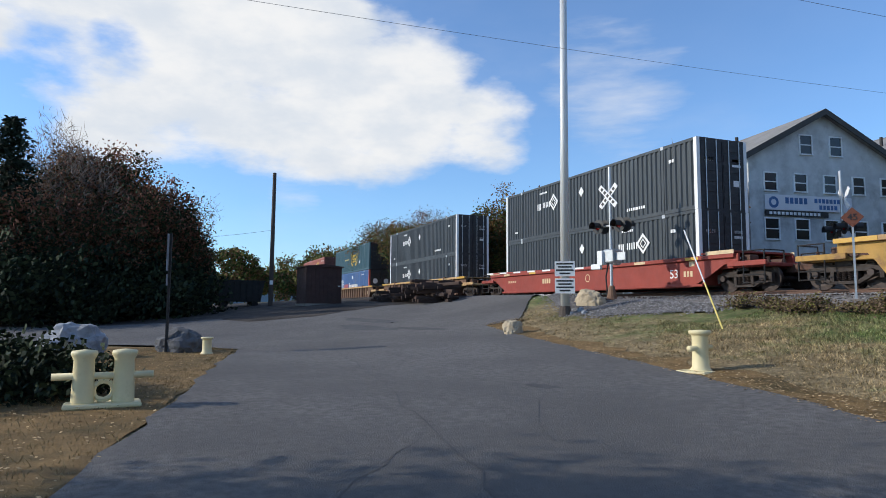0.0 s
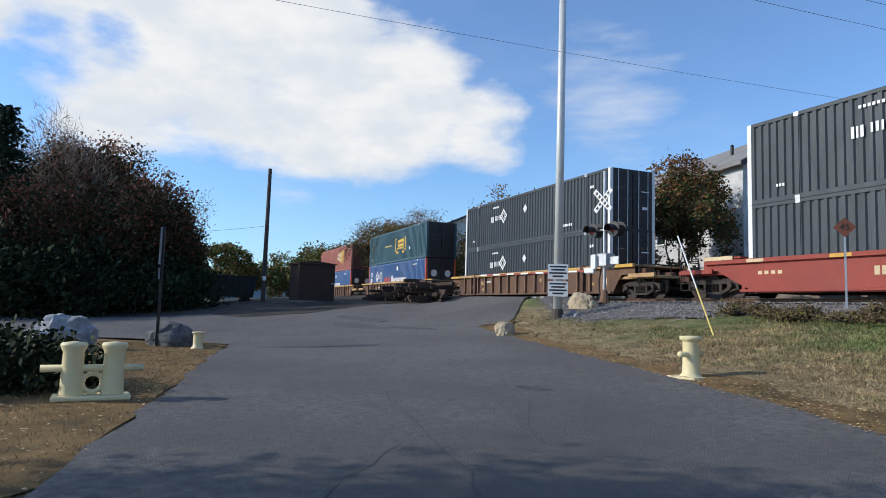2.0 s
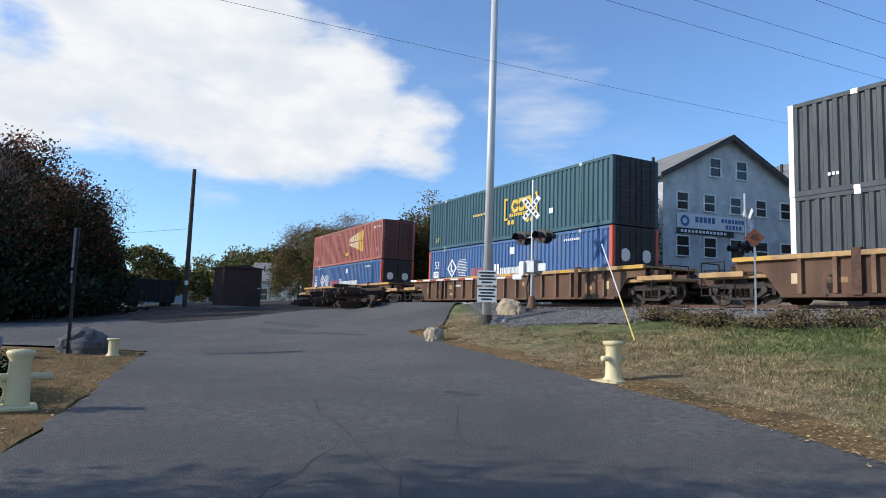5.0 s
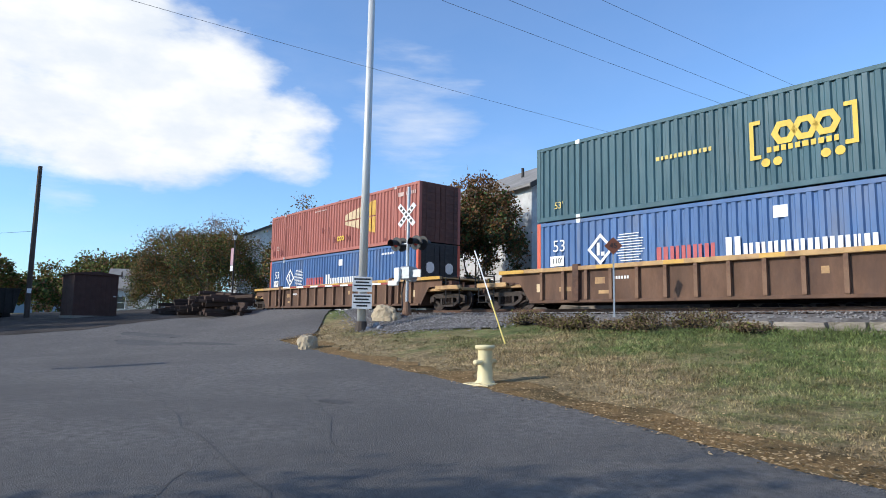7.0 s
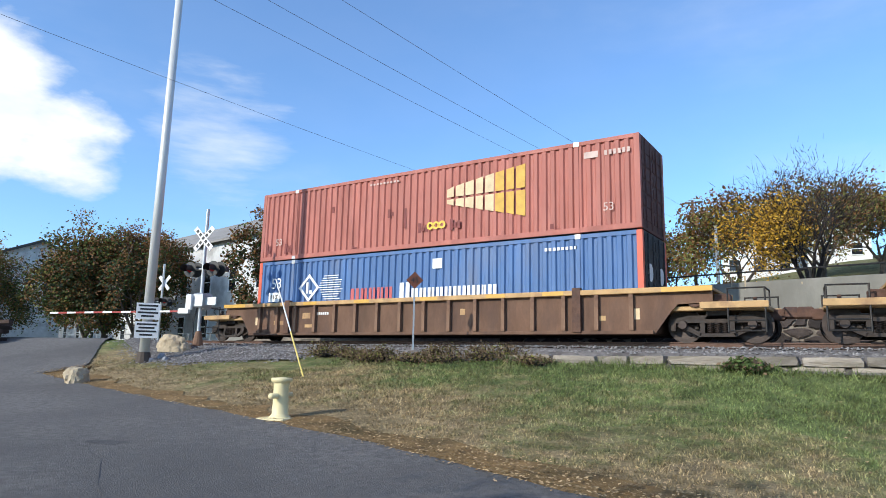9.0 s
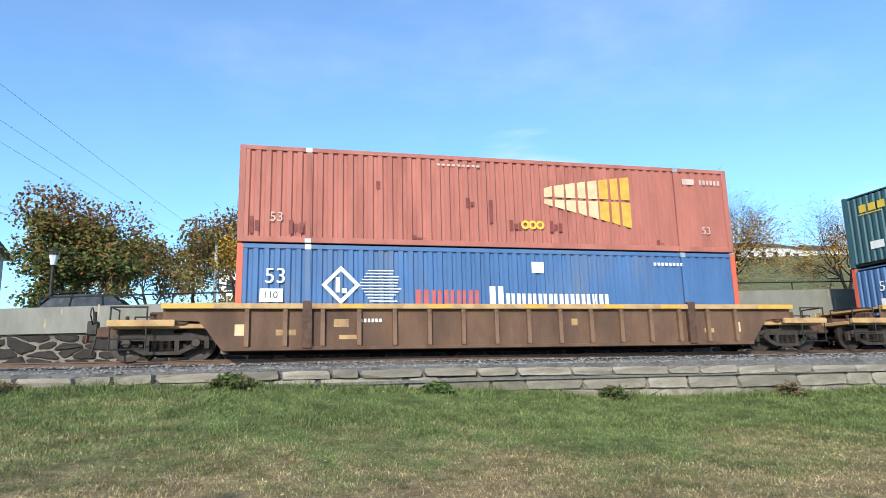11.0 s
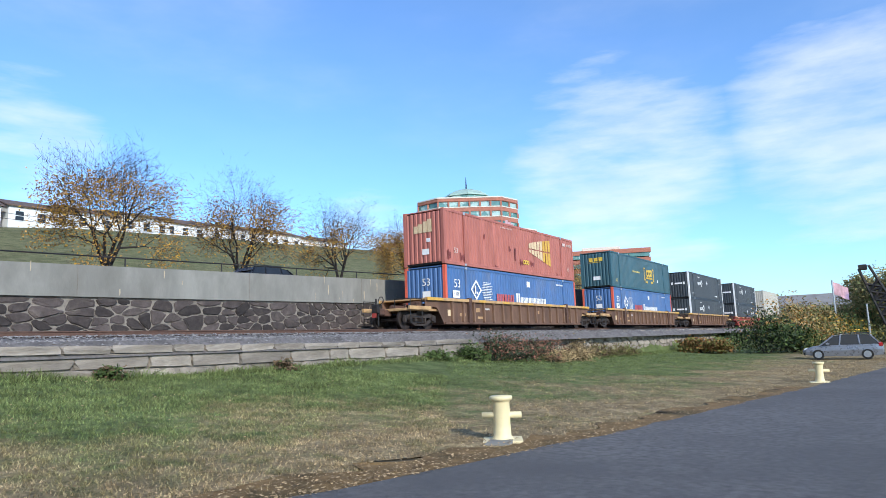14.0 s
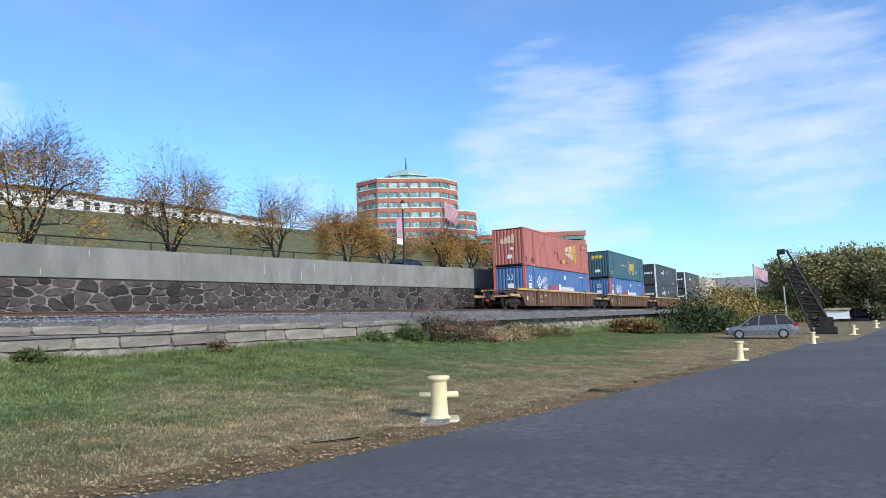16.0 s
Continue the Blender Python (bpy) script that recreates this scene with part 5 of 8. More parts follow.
def well_car(label, paint, deck, stripe, ribbed):
    car = tagged(new("well_car"), label, "rail car", "double-stack train")
    if ribbed:
        outline = [(-9.92, 1.06), (-9.0, 1.02), (-8.8, 0.80), (-8.36, 0.2), (8.36, 0.2), (8.8, 0.80), (9.0, 1.02), (9.92, 1.06), (9.92, 1.50), (-9.92, 1.50)]
    else:
        outline = [(-10.05, 1.02), (-9.4, 0.98), (-8.7, 0.62), (-7.7, 0.17), (7.7, 0.17), (8.7, 0.62), (9.4, 0.98), (10.05, 1.02), (10.05, 1.36), (-10.05, 1.36)]
    zt = outline[-1][1]
    for y in (-1, 1):
        y0, y1 = sorted((y * (1.36 if ribbed else 1.40), y * 1.32))
        w = part("side_sill", Build().prism(outline, y0, y1), paint, car)
        y0, y1 = sorted((y * 1.50, y * 1.33))
        part("top_chord", Build().box(-9.92, 9.92, y0, y1, zt - 0.15, zt + 0.004, bevel=0.015), paint if not ribbed else M["well_tan"], w, "worn yellow top chord" if ribbed else "")
        y0, y1 = sorted((y * 1.46, y * 1.33))
        part("bottom_chord", Build().box(-8.34, 8.34, y0, y1, 0.196, 0.30, bevel=0.015), paint, w)
        if ribbed:
            rib = Build()
            y0, y1 = sorted((y * 1.485, y * 1.35))
            rib.box(-0.06, 0.06, y0, y1, 0.3, 1.36, bevel=0.012)
            me = rib.mesh("rib", M["well_rib"] if paint is M["well_brown"] else paint)
            for i in range(16):
                x = -7.73 + i * 1.031
                part("rib", me, None, w, m=pose(x, 0, 0))
            for x in (-6.1, 6.1):
                y0, y1 = sorted((y * 1.51, y * 1.35))
                part("lashing_post", Build().box(x - 0.13, x + 0.13, y0, y1, 0.25, 1.58, bevel=0.015), M["rust"], w)
            if y < 0:
                for x in (-5.2, -2.6, 0.4, 3.0, 5.0):
                    part("reflector", Build().box(x, x + 0.7, -1.506, -1.50, zt - 0.13, zt - 0.01), M["stripe"], w, "yellow reflective strip")
                for x, z, wd, hh in ((-6.95, 0.62, 0.55, 0.16), (-5.35, 0.85, 0.42, 0.22), (-5.2, 0.5, 0.5, 0.12), (1.95, 0.86, 0.2, 0.2), (6.6, 0.6, 0.35, 0.14)):
                    part("stencil", Build().box(x, x + wd, -1.366, -1.362, z, z + hh), M["well_tan"], w, "worn pale stencil")
                b = Build()
                bars(b, -4.6, 0.98, (0.07,) * 6, 0.10, 0.04, -1.362)
                part("lettering", b, M["mark_white"], w)["kind"] = "stuff"
                for x in (-8.05, 7.7):
                    part("label_plate", Build().box(x, x + 0.25, -1.368, -1.362, 0.62, 0.93), M["mark_cream"], w)
        elif y < 0:
            b = Build()
            bars(b, -3.6, 0.66, (0.16,) * 4, 0.26, 0.06, -1.402)
            bars(b, -2.3, 0.66, (0.14,) * 6, 0.26, 0.06, -1.402)
            bars(b, -7.6, 0.8, (0.16, 0.16, 0.16, 0.16), 0.12, 0.1, -1.402)
            bars(b, 7.3, 0.6, (0.12, 0.12, 0.12), 0.22, 0.06, -1.402)
            bars(b, 7.6, 1.0, (0.3,), 0.22, 0.3, -1.402)
            ring(b, 0.7, 0.8, 0.2, -1.406, 12, 0.04)
            part("lettering", b, M["mark_cream"], w, "white car markings")["kind"] = "stuff"
            part("number", text_mesh("53", 0.5, M["mark_white"]), None, w, "white number 53", m=pose(6.75, -1.404, 0.72))
            for k in range(6):
                part("reflector", Build().box(-8.0 + k * 3.1, -7.3 + k * 3.1, -1.506, -1.50, zt - 0.13, zt - 0.02), M["mark_amber"] if k % 2 else M["mark_cream"], w, "reflective strip")
    part("well_floor", Build().box(-8.3, 8.3, -1.33, 1.33, 0.2, 0.30), M["rust"], car)
    for d in (-1, 1):
        part("bulkhead", Build().box(*sorted((8.22 * d, 8.36 * d)), -1.33, 1.33, 0.25, 1.3), paint, car)
        platform(car, d, deck, stripe, M["rust"])
        WHEELS.append((car, truck(car, 9.95 * d)))
    return car


GROUP = "stacked containers"
wells = {
    "R": well_car("rusty brown ribbed well car with worn yellow end stripes", M["well_brown"], M["well_tan"], M["stripe"], True),
    "A": well_car("smooth red well car with white markings", M["well_red"], M["well_red"], M["mark_cream"], False),
    "Y": well_car("yellow well car with a pale deck", M["well_yellow"], M["well_yellow"], M["stripe"], True),
}


def copy_car(src):
    c = copy_thing(wells[src], Matrix())
    by = {}
    for o in c.children:
        if o.name.startswith("wheelset"):
            by.setdefault(round(o.matrix_basis.translation.x > 0), []).append(o)
    for sets in by.values():
        WHEELS.append((c, sets))
    return c


wells["G"], wells["B"] = copy_car("R"), copy_car("R")
OFFSET = {"R": 0.0, "G": 23.64, "B": 47.38, "A": 71.38, "Y": 95.1}
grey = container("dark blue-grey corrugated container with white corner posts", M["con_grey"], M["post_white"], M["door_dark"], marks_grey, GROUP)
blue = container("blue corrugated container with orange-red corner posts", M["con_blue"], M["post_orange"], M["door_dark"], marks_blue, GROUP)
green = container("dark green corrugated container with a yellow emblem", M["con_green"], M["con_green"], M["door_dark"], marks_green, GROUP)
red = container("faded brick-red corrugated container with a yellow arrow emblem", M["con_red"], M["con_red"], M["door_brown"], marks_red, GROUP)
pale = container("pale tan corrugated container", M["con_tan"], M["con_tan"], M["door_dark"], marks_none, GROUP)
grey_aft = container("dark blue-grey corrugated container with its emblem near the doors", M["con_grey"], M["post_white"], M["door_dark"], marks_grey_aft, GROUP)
LOADS = [(grey_aft, "A", 0), (grey, "A", 1), (copy_thing(grey, Matrix()), "B", 0), (copy_thing(grey, Matrix()), "B", 1),
         (blue, "R", 0), (copy_thing(blue, Matrix()), "G", 0), (green, "G", 1), (red, "R", 1), (pale, "Y", 0), (copy_thing(pale, Matrix()), "Y", 1)]
# the marker that hangs on the last coupler
eot = tagged(new("end_of_train_device"), "black and red flashing rear marker on the last coupler", "train marker")
part("housing", Build().box(-0.14, 0.10, -0.16, 0.16, 0.75, 1.15, bevel=0.03), M["darkmetal"], eot)
part("striped_panel", Build().box(-0.16, -0.142, -0.13, 0.13, 0.55, 0.75), M["redstripe"], eot, "red reflective panel")
b = Build()
for k in range(7):
    a0, a1 = math.pi * k / 6, math.pi * (k + 1) / 6
    if k < 6:
        b.tube((0.0, -0.3 + 0.16 * math.cos(a0), 1.3 + 0.2 * math.sin(a0)), (0.0, -0.3 + 0.16 * math.cos(a1), 1.3 + 0.2 * math.sin(a1)), 0.02, n=6)
b.tube((0, 0, 1.12), (0, 0, 1.42), 0.05, n=8).tube((0, -0.12, 0.2), (0.1, -0.05, 0.8), 0.03, n=6).tube((0, -0.46, 1.3), (0, -0.1, 1.0), 0.02, n=6)
part("antenna_and_hose", b, M["darkmetal"], eot)


def motions():
    times = [i * 0.5 for i in range(33)]
    for key, car in wells.items():
        off = OFFSET[key] + HALF
        walk(car, [(t, car_pose(s_rear(t) + off, 0.0)) for t in times])
    for box_, key, level in LOADS:
        off = OFFSET[key] + HALF
        walk(box_, [(t, car_pose(s_rear(t) + off, 0.345 + level * (2.95 if key in "RG" else 2.90))) for t in times])
    walk(eot, [(t, car_pose(s_rear(t) + HALF, 0.0) @ pose(-11.95, 0, 0)) for t in times])
    spin = [i / 15 for i in range(241)]
    for car, sets in WHEELS:
        if car is wells["Y"]:
            continue
        for w in sets:
            p = w.matrix_basis.translation.copy()
            walk(w, [(t, pose(p.x, p.y, p.z, 0, math.degrees((s_rear(t) + 107.24) / 0.457), 0)) for t in spin])
    suv = bpy.data.objects["street_suv"]
    walk(suv, [(t, street_pose(t)) for t in times])


# ---- roadside things ----
def bollard(x, y, label, height=0.75, plate=True, turn=0.0):
    c = tagged(new("mooring_bollard"), label, "bollard", "bollards along the road")
    c.matrix_world = Matrix.Translation(on_ground(x, y, -0.01)) @ Matrix.Rotation(turn, 4, "Z")
    k = height / 0.78
    part("post", Build().lathe([(0.20, 0.03), (0.18, 0.06), (0.145, 0.10), (0.136, 0.30 * k), (0.136, 0.64 * k), (0.145, 0.675 * k), (0.182, 0.69 * k), (0.186, 0.735 * k), (0.175, 0.752 * k), (0.0001, 0.765 * k)], 24), M["cream"], c, smooth=True)
    if plate:
        part("cross_bar", Build().tube((-0.32, 0, 0.42), (0.32, 0, 0.42), 0.05, n=14), M["cream"], c, smooth=True)
        part("base_plate", Build().box(-0.32, 0.32, -0.28, 0.28, -0.03, 0.045, bevel=0.02), M["cream"], c)
    return c


cream = "cream-painted iron mooring bollard on the grass by the road"
bollard(-8.86, 8.34, cream, turn=1.80)
bx, by = east(9.4, 5.45)
bollard(bx, by, cream, turn=-0.95)
pad = Build().box(-0.55, -0.1, -0.2, 0.2, -0.02, 0.035, bevel=0.02)
thing("concrete_pad", pad, M["concrete"], "small concrete pad beside the bollard", "pad", Matrix.Translation(on_ground(bx, by, 0.01)) @ Matrix.Rotation(0.45, 4, "Z"))
for px, py in ((26.8, 2.55), (42.5, 0.2), (57.2, -2.4), (72, -4.8), (88, -7.4)):
    bollard(*east(px, py), cream, turn=-1.3)
bollard(-21.4, 0.85, "short cream-painted bollard stub at the road corner", 0.56, False)

c = tagged(new("double_bollard"), "cream-painted double mooring bollard with a long cross bar", "bollard")
c.matrix_world = Matrix.Translation(on_ground(-10.25, -0.92, 0.05)) @ Matrix.Rotation(radians(90 + 5), 4, "Z")
for x in (-0.25, 0.25):
    part("post", Build().lathe([(0.15, 0.03), (0.145, 0.06), (0.135, 0.4), (0.13, 0.62), (0.155, 0.67), (0.168, 0.71), (0.155, 0.745), (0.0001, 0.765)], 24, Matrix.Translation((x, 0, 0))), M["cream"], c, smooth=True)
part("cross_bar", Build().tube((-0.63, 0, 0.40), (0.63, 0, 0.40), 0.05, n=14), M["cream"], c, smooth=True)
part("base_plate", Build().box(-0.48, 0.48, -0.22, 0.22, -0.03, 0.04, bevel=0.02), M["cream"], c)
b = Build()
for k in range(12):
    a0, a1 = 2 * math.pi * k / 12, 2 * math.pi * (k + 1) / 12
    b.tube((0.13 * math.cos(a0), 0, 0.2 + 0.13 * math.sin(a0)), (0.13 * math.cos(a1), 0, 0.2 + 0.13 * math.sin(a1)), 0.04, n=6)
part("eye_ring", b, M["cream"], c)


def boulder(x, y, sx, sy, sz, material, label, seed):
    bm = bmesh.new()
    bmesh.ops.create_icosphere(bm, subdivisions=4, radius=1.0)
    for v in bm.verts:
        p = v.co.copy()
        n = 0.30 * noise.noise(p * 1.1 + Vector((seed, 0, 0))) + 0.14 * noise.noise(p * 2.7 + Vector((0, seed, 0))) + 0.05 * noise.noise(p * 7 + Vector((0, 0, seed)))
        q = Vector((round(p.x * 2.2) / 2.2, round(p.y * 2.2) / 2.2, round(p.z * 2.2) / 2.2))
        p = p * 0.72 + q * 0.28
        p *= 1 + n
        v.co = (p.x * sx, p.y * sy, max(p.z, -0.35) * sz)
    me = bpy.data.meshes.new("boulder")
    bm.to_mesh(me)
    bm.free()
    me.materials.append(material)
    ob = tagged(new("boulder", me), label, "boulder")
    ob.matrix_world = Matrix.Translation(on_ground(x, y, sz * 0.28)) @ Matrix.Rotation(seed, 4, "Z")


x, y = polar(97.5, 21.5)
boulder(x, y, 0.85, 0.7, 0.80, M["boulder"], "large grey boulder beside the hedge", 1.3)
x, y = polar(89.6, 22.6)
boulder(x, y, 0.75, 0.6, 0.60, M["boulder_dark"], "dark grey boulder beside the sign post", 4.1)
x, y = polar(62, 21.5)
boulder(x, y, 0.36, 0.30, 0.38, M["boulder_tan"], "small pale boulder at the road edge", 2.2)
x, y = polar(55.4, 26.6)
boulder(x, y, 0.70, 0.42, 0.50, M["boulder_tan"], "tan boulder at the foot of the crossing signal", 6.4)
for az, d_, sc in ((56.2, 25.2, 0.16), (55.9, 24.6, 0.12), (57.0, 24.9, 0.11)):
    x, y = polar(az, d_)
    boulder(x, y, sc, sc, sc, M["boulder"], "small broken stone near the pole", az)

# tall pale pole with two notice plates
px, py = polar(57.5, 25.0)
pole = tagged(new("tall_pole"), "tall grey-white pole with two notice plates", "pole")
pole.matrix_world = Matrix.Translation(on_ground(px, py, 0))
part("shaft", Build().tube((0, 0, -0.1), (0.05, 0.05, 14.5), 0.175, 0.13, 16), M["polewhite"], pole, smooth=True)
for z in (0.82, 1.46):
    plate_m = pose(0, 0, 0, 0, 0, 57.7) @ pose(0, -0.215, z)
    pl = part("notice_plate", Build().box(-0.37, 0.37, -0.012, 0.012, 0, 0.56), M["signwhite"], pole, "white notice plate with unreadable black text", m=plate_m)
    b = Build()
    for k, w in enumerate((0.62, 0.5, 0.64, 0.4)):
        b.box(-w / 2, w / 2, -0.018, -0.012, 0.44 - k * 0.12, 0.50 - k * 0.12)
    part("text_bar", b, M["black"], pl)
part("foot", Build().lathe([(0.26, -0.1), (0.25, 0.05), (0.2, 0.35)], 12), M["polewood"], pole)

# dark sign post by the boulder, plates seen edge-on
x, y = polar(90.8, 22.3)
sp = tagged(new("sign_post"), "dark steel post with sign plates seen edge-on", "sign")
sp.matrix_world = Matrix.Translation(on_ground(x, y, 0)) @ Matrix.Rotation(radians(78), 4, "Z")
part("post", Build().box(-0.04, 0.04, -0.04, 0.04, 0, 3.75), M["darkmetal"], sp)
part("sign_plate", Build().box(-0.045, -0.03, -0.28, 0.28, 2.55, 3.72), M["boulder"], sp, "grey sign plate")
part("sign_plate", Build().box(-0.045, -0.03, -0.22, 0.22, 2.1, 2.45), M["boulder"], sp, "grey sign plate")

# leaning guard of a guy wire
p0, p1 = on_ground(-13.0, 13.0), Vector((-14.4, 13.1, EYE + 2.25))
gw = tagged(new("guy_wire_guard"), "leaning white and yellow guy-wire guard in the lawn", "guy wire")
part("lower_guard", Build().tube(p0, p0.lerp(p1, 0.45), 0.022, n=8), M["ybar"], gw, "yellow lower sleeve")
part("upper_guard", Build().tube(p0.lerp(p1, 0.45), p1, 0.02, n=8), M["whitepaint"], gw, "white upper sleeve")


# ---- crossing signals ----
def crossbuck(parent, m, w=0.6):
    for s_ in (1, -1):
        p = part("crossbuck_blade", Build().box(-w, w, -0.012, 0.012, -0.11, 0.11), M["signwhite"], parent, "white blade with unreadable black letters", m=m @ pose(0, -0.03 if s_ > 0 else 0.0, 0, 0, 45 * s_, 0))
        b = Build()
        for k in range(5):
            b.box(-0.48 * w / 0.6 + k * 0.2, -0.36 * w / 0.6 + k * 0.2, -0.016, -0.012, -0.06, 0.06)
        part("text_bar", b, M["black"], p)


def head(parent, m):
    b = Build()
    rot = Matrix.Rotation(radians(90), 4, "X")
    b.lathe([(0.30, 0.0), (0.30, 0.015), (0.12, 0.02)], 20, rot)
    h = part("signal_head", b, M["black"], parent, "black round target with a hooded lamp", m=m)
    b = Build()
    n = 14
    for i in range(n):
        a0, a1 = math.pi * (i / n) * 1.3 - 0.47, math.pi * ((i + 1) / n) * 1.3 - 0.47
        o = len(b.v)
        for a, yy in ((a0, -0.02), (a1, -0.02), (a1, -0.36), (a0, -0.36)):
            b.v.append((0.17 * math.cos(a), yy, 0.17 * math.sin(a)))
        b.f.append((o, o + 1, o + 2, o + 3))
    part("hood", b, M["black"], h)
    part("lens", Build().lathe([(0.13, 0.02), (0.10, 0.05), (0.001, 0.06)], 14, rot), M["lamp_red"], h)


def crossing_signal(x, y, z, turn, with_gate, label):
    c = tagged(new("crossing_signal"), label, "crossing signal")
    c.matrix_world = pose(x, y, z, 0, 0, turn)
    part("mast", Build().tube((0, 0, 0), (0, 0, 5.35), 0.065, n=12), M["galv"], c)
    part("base", Build().lathe([(0.22, 0), (0.20, 0.08), (0.12, 0.5), (0.09, 0.55)], 12).box(-0.25, 0.25, -0.25, 0.25, -0.5, 0.02), M["well_rib"], c)
    crossbuck(c, pose(0, -0.1, 4.15))
    arm = part("light_arm", Build().tube((-0.75, 0, 2.95), (0.75, 0, 2.95), 0.04, n=8), M["galv"], c)
    for k in (-0.55, 0.55):
        head(arm, pose(k, -0.12, 2.95, 0, 0, 0))
        head(arm, pose(k + 0.12, 0.12, 2.95, 0, 0, 180))
    if with_gate:
        part("gate_machine", Build().box(-0.25, 0.25, -0.2, 0.35, 1.45, 2.0, bevel=0.05), M["galv"], c, "grey gate machine box")
        g = Build()
        g.box(-0.45, -0.2, -0.32, -0.2, 1.35, 1.95, bevel=0.03).box(-0.8, -0.3, -0.32, -0.2, 1.2, 1.42, bevel=0.03)
        part("gate_bracket", g, M["whitepaint"], c)
        b1, b2 = Build(), Build()
        for k in range(14):
            (b1 if k % 2 else b2).box(-0.75 - 0.5 * (k + 1), -0.75 - 0.5 * k, -0.27, -0.25, 1.27, 1.34)
        part("gate_arm", b1, M["whitepaint"], c, "white sections of the lowered gate arm")
        part("gate_stripe", b2, M["redstripe"], c, "red sections of the lowered gate arm")
        g = Build().box(-0.35, -0.1, 0.4, 0.7, 1.4, 1.8, bevel=0.05).box(0.15, 0.75, -0.05, 0.0, 1.55, 1.85)
        part("counterweight", g, M["galv"], c)
        part("conduit", Build().tube((-0.12, -0.1, 0.0), (-0.2, -0.1, 0.9), 0.03, n=6).tube((-0.2, -0.1, 0.9), (-0.05, -0.1, 1.5), 0.03, n=6), M["black"], c)
    return c


crossing_signal(-21.7, 16.0, EYE + 0.42, 12, True, "railway crossing signal with a lowered gate, crossbuck and hooded lights")
crossing_signal(-18.6, 25.2, EYE + 0.45, 150, False, "crossing signal on the far side of the track")
x, y, a = -38.5, 24.6, 0
far_sig = crossing_signal(-37.6, 24.8, EYE + 0.45, 190, False, "crossing signal with a crossbuck beyond the track")

st = tagged(new("speed_sign"), "dark orange diamond speed sign reading 45, shade painted in, on a thin post", "sign")
st.matrix_world = pose(-11.9, 16.5, rail_z(-12) - 0.35, 0, 0, 40)
part("post", Build().box(-0.025, 0.025, -0.02, 0.02, 0, 2.35), M["galv"], st)
dm = part("diamond", Build().box(-0.19, 0.19, -0.012, 0.012, -0.19, 0.19), M["sign_orange"], st, m=pose(0, -0.035, 2.15, 0, 45, 0))
part("numerals", text_mesh("45", 0.24, M["black"]), None, st, m=pose(0, -0.055, 2.15))

# overhead wires across the track
wires = tagged(new("overhead_wires"), "thin dark overhead wires", "wires")
for x, z0, z1 in ((-19.2, 8.6, 10.7), (-14.0, 9.6, 9.6), (-13.0, 9.7, 9.8), (-11.6, 9.9, 10.0)):
    b = Build()
    pts = [Vector((x + 0.06 * (yy - 10) * (1 if x > -15 else 0.15), yy, EYE + z0 + (z1 - z0) * (yy + 20) / 80 - 0.25 + ((yy - 15) / 40) ** 2 * 0.8)) for yy in range(-30, 61, 6)]
    b.pipe(pts, 0.0065)
    part("wire", b, M["wire"], wires)

# far wooden pole with its wire
x, y = polar(82.8, 50)
fp = tagged(new("utility_pole"), "dark wooden utility pole with a small white tag", "utility pole")
fp.matrix_world = Matrix.Translation(on_ground(x, y, 0))
part("shaft", Build().tube((0, 0, -0.1), (-0.1, 0.05, 10.0), 0.17, 0.13, 10), M["polewood"], fp)
part("tag", Build().box(0.14, 0.2, -0.12, 0.12, 1.6, 1.9), M["whitepaint"], fp)
b = Build()
top = on_ground(x, y, 9.7)
far_end = Vector((x - 10, y - 22, top.z - 1.4))
b.pipe([top.lerp(far_end, k / 8) - Vector((0, 0, math.sin(math.pi * k / 8) * 0.5)) for k in range(9)], 0.02)
part("wire", b, M["black"], fp)

# brown equipment shed
x, y = polar(78.8, 44.5)
sh = tagged(new("equipment_shed"), "small dark brown metal equipment shed", "shed")
sh.matrix_world = Matrix.Translation(on_ground(x, y, 0)) @ Matrix.Rotation(radians(96), 4, "Z")
part("body", Build().box(-1.2, 1.2, -1.1, 1.1, 0.08, 2.45), M["shedbrown"], sh)
part("roof", Build().prism([(-1.3, 2.45), (1.3, 2.45), (1.3, 2.52), (0, 2.66), (-1.3, 2.52)], -1.2, 1.2), M["shedbrown"], sh)
b = Build()
for k in range(9):
    b.box(-1.15 + k * 0.28, -1.12 + k * 0.28, -1.12, -1.10, 0.12, 2.42)
part("seam", b, M["shedbrown"], sh)
part("base", Build().box(-1.25, 1.25, -1.15, 1.15, -0.1, 0.08), M["concrete"], sh)
part("handle", Build().box(0.95, 1.1, -1.15, -1.1, 1.2, 1.26), M["galv"], sh)

# dumpster
x, y = polar(85.4, 55)
du = tagged(new("dumpster"), "dark open-topped roll-off dumpster in the yard", "dumpster")
du.matrix_world = Matrix.Translation(on_ground(x, y, 0)) @ Matrix.Rotation(radians(95), 4, "Z")
part("body", Build().prism([(-1.7, 0.5), (1.5, 0.4), (1.8, 2.0), (-1.8, 2.0)], -1.2, 1.2), M["dumpster"], du)
part("rim", Build().box(-1.85, 1.85, -1.27, 1.27, 2.0, 2.12), M["dumpster"], du)
b = Build()
for k in range(7):
    b.box(-1.5 + k * 0.48, -1.38 + k * 0.48, -1.28, -1.2, 0.5, 2.0)
part("rib", b, M["dumpster"], du)
part("wheel", Build().tube((-1.2, -1.1, 0.25), (-1.2, 1.1, 0.25), 0.25, n=12).tube((1.1, -1.1, 0.25), (1.1, 1.1, 0.25), 0.25, n=12), M["tyre"], du)

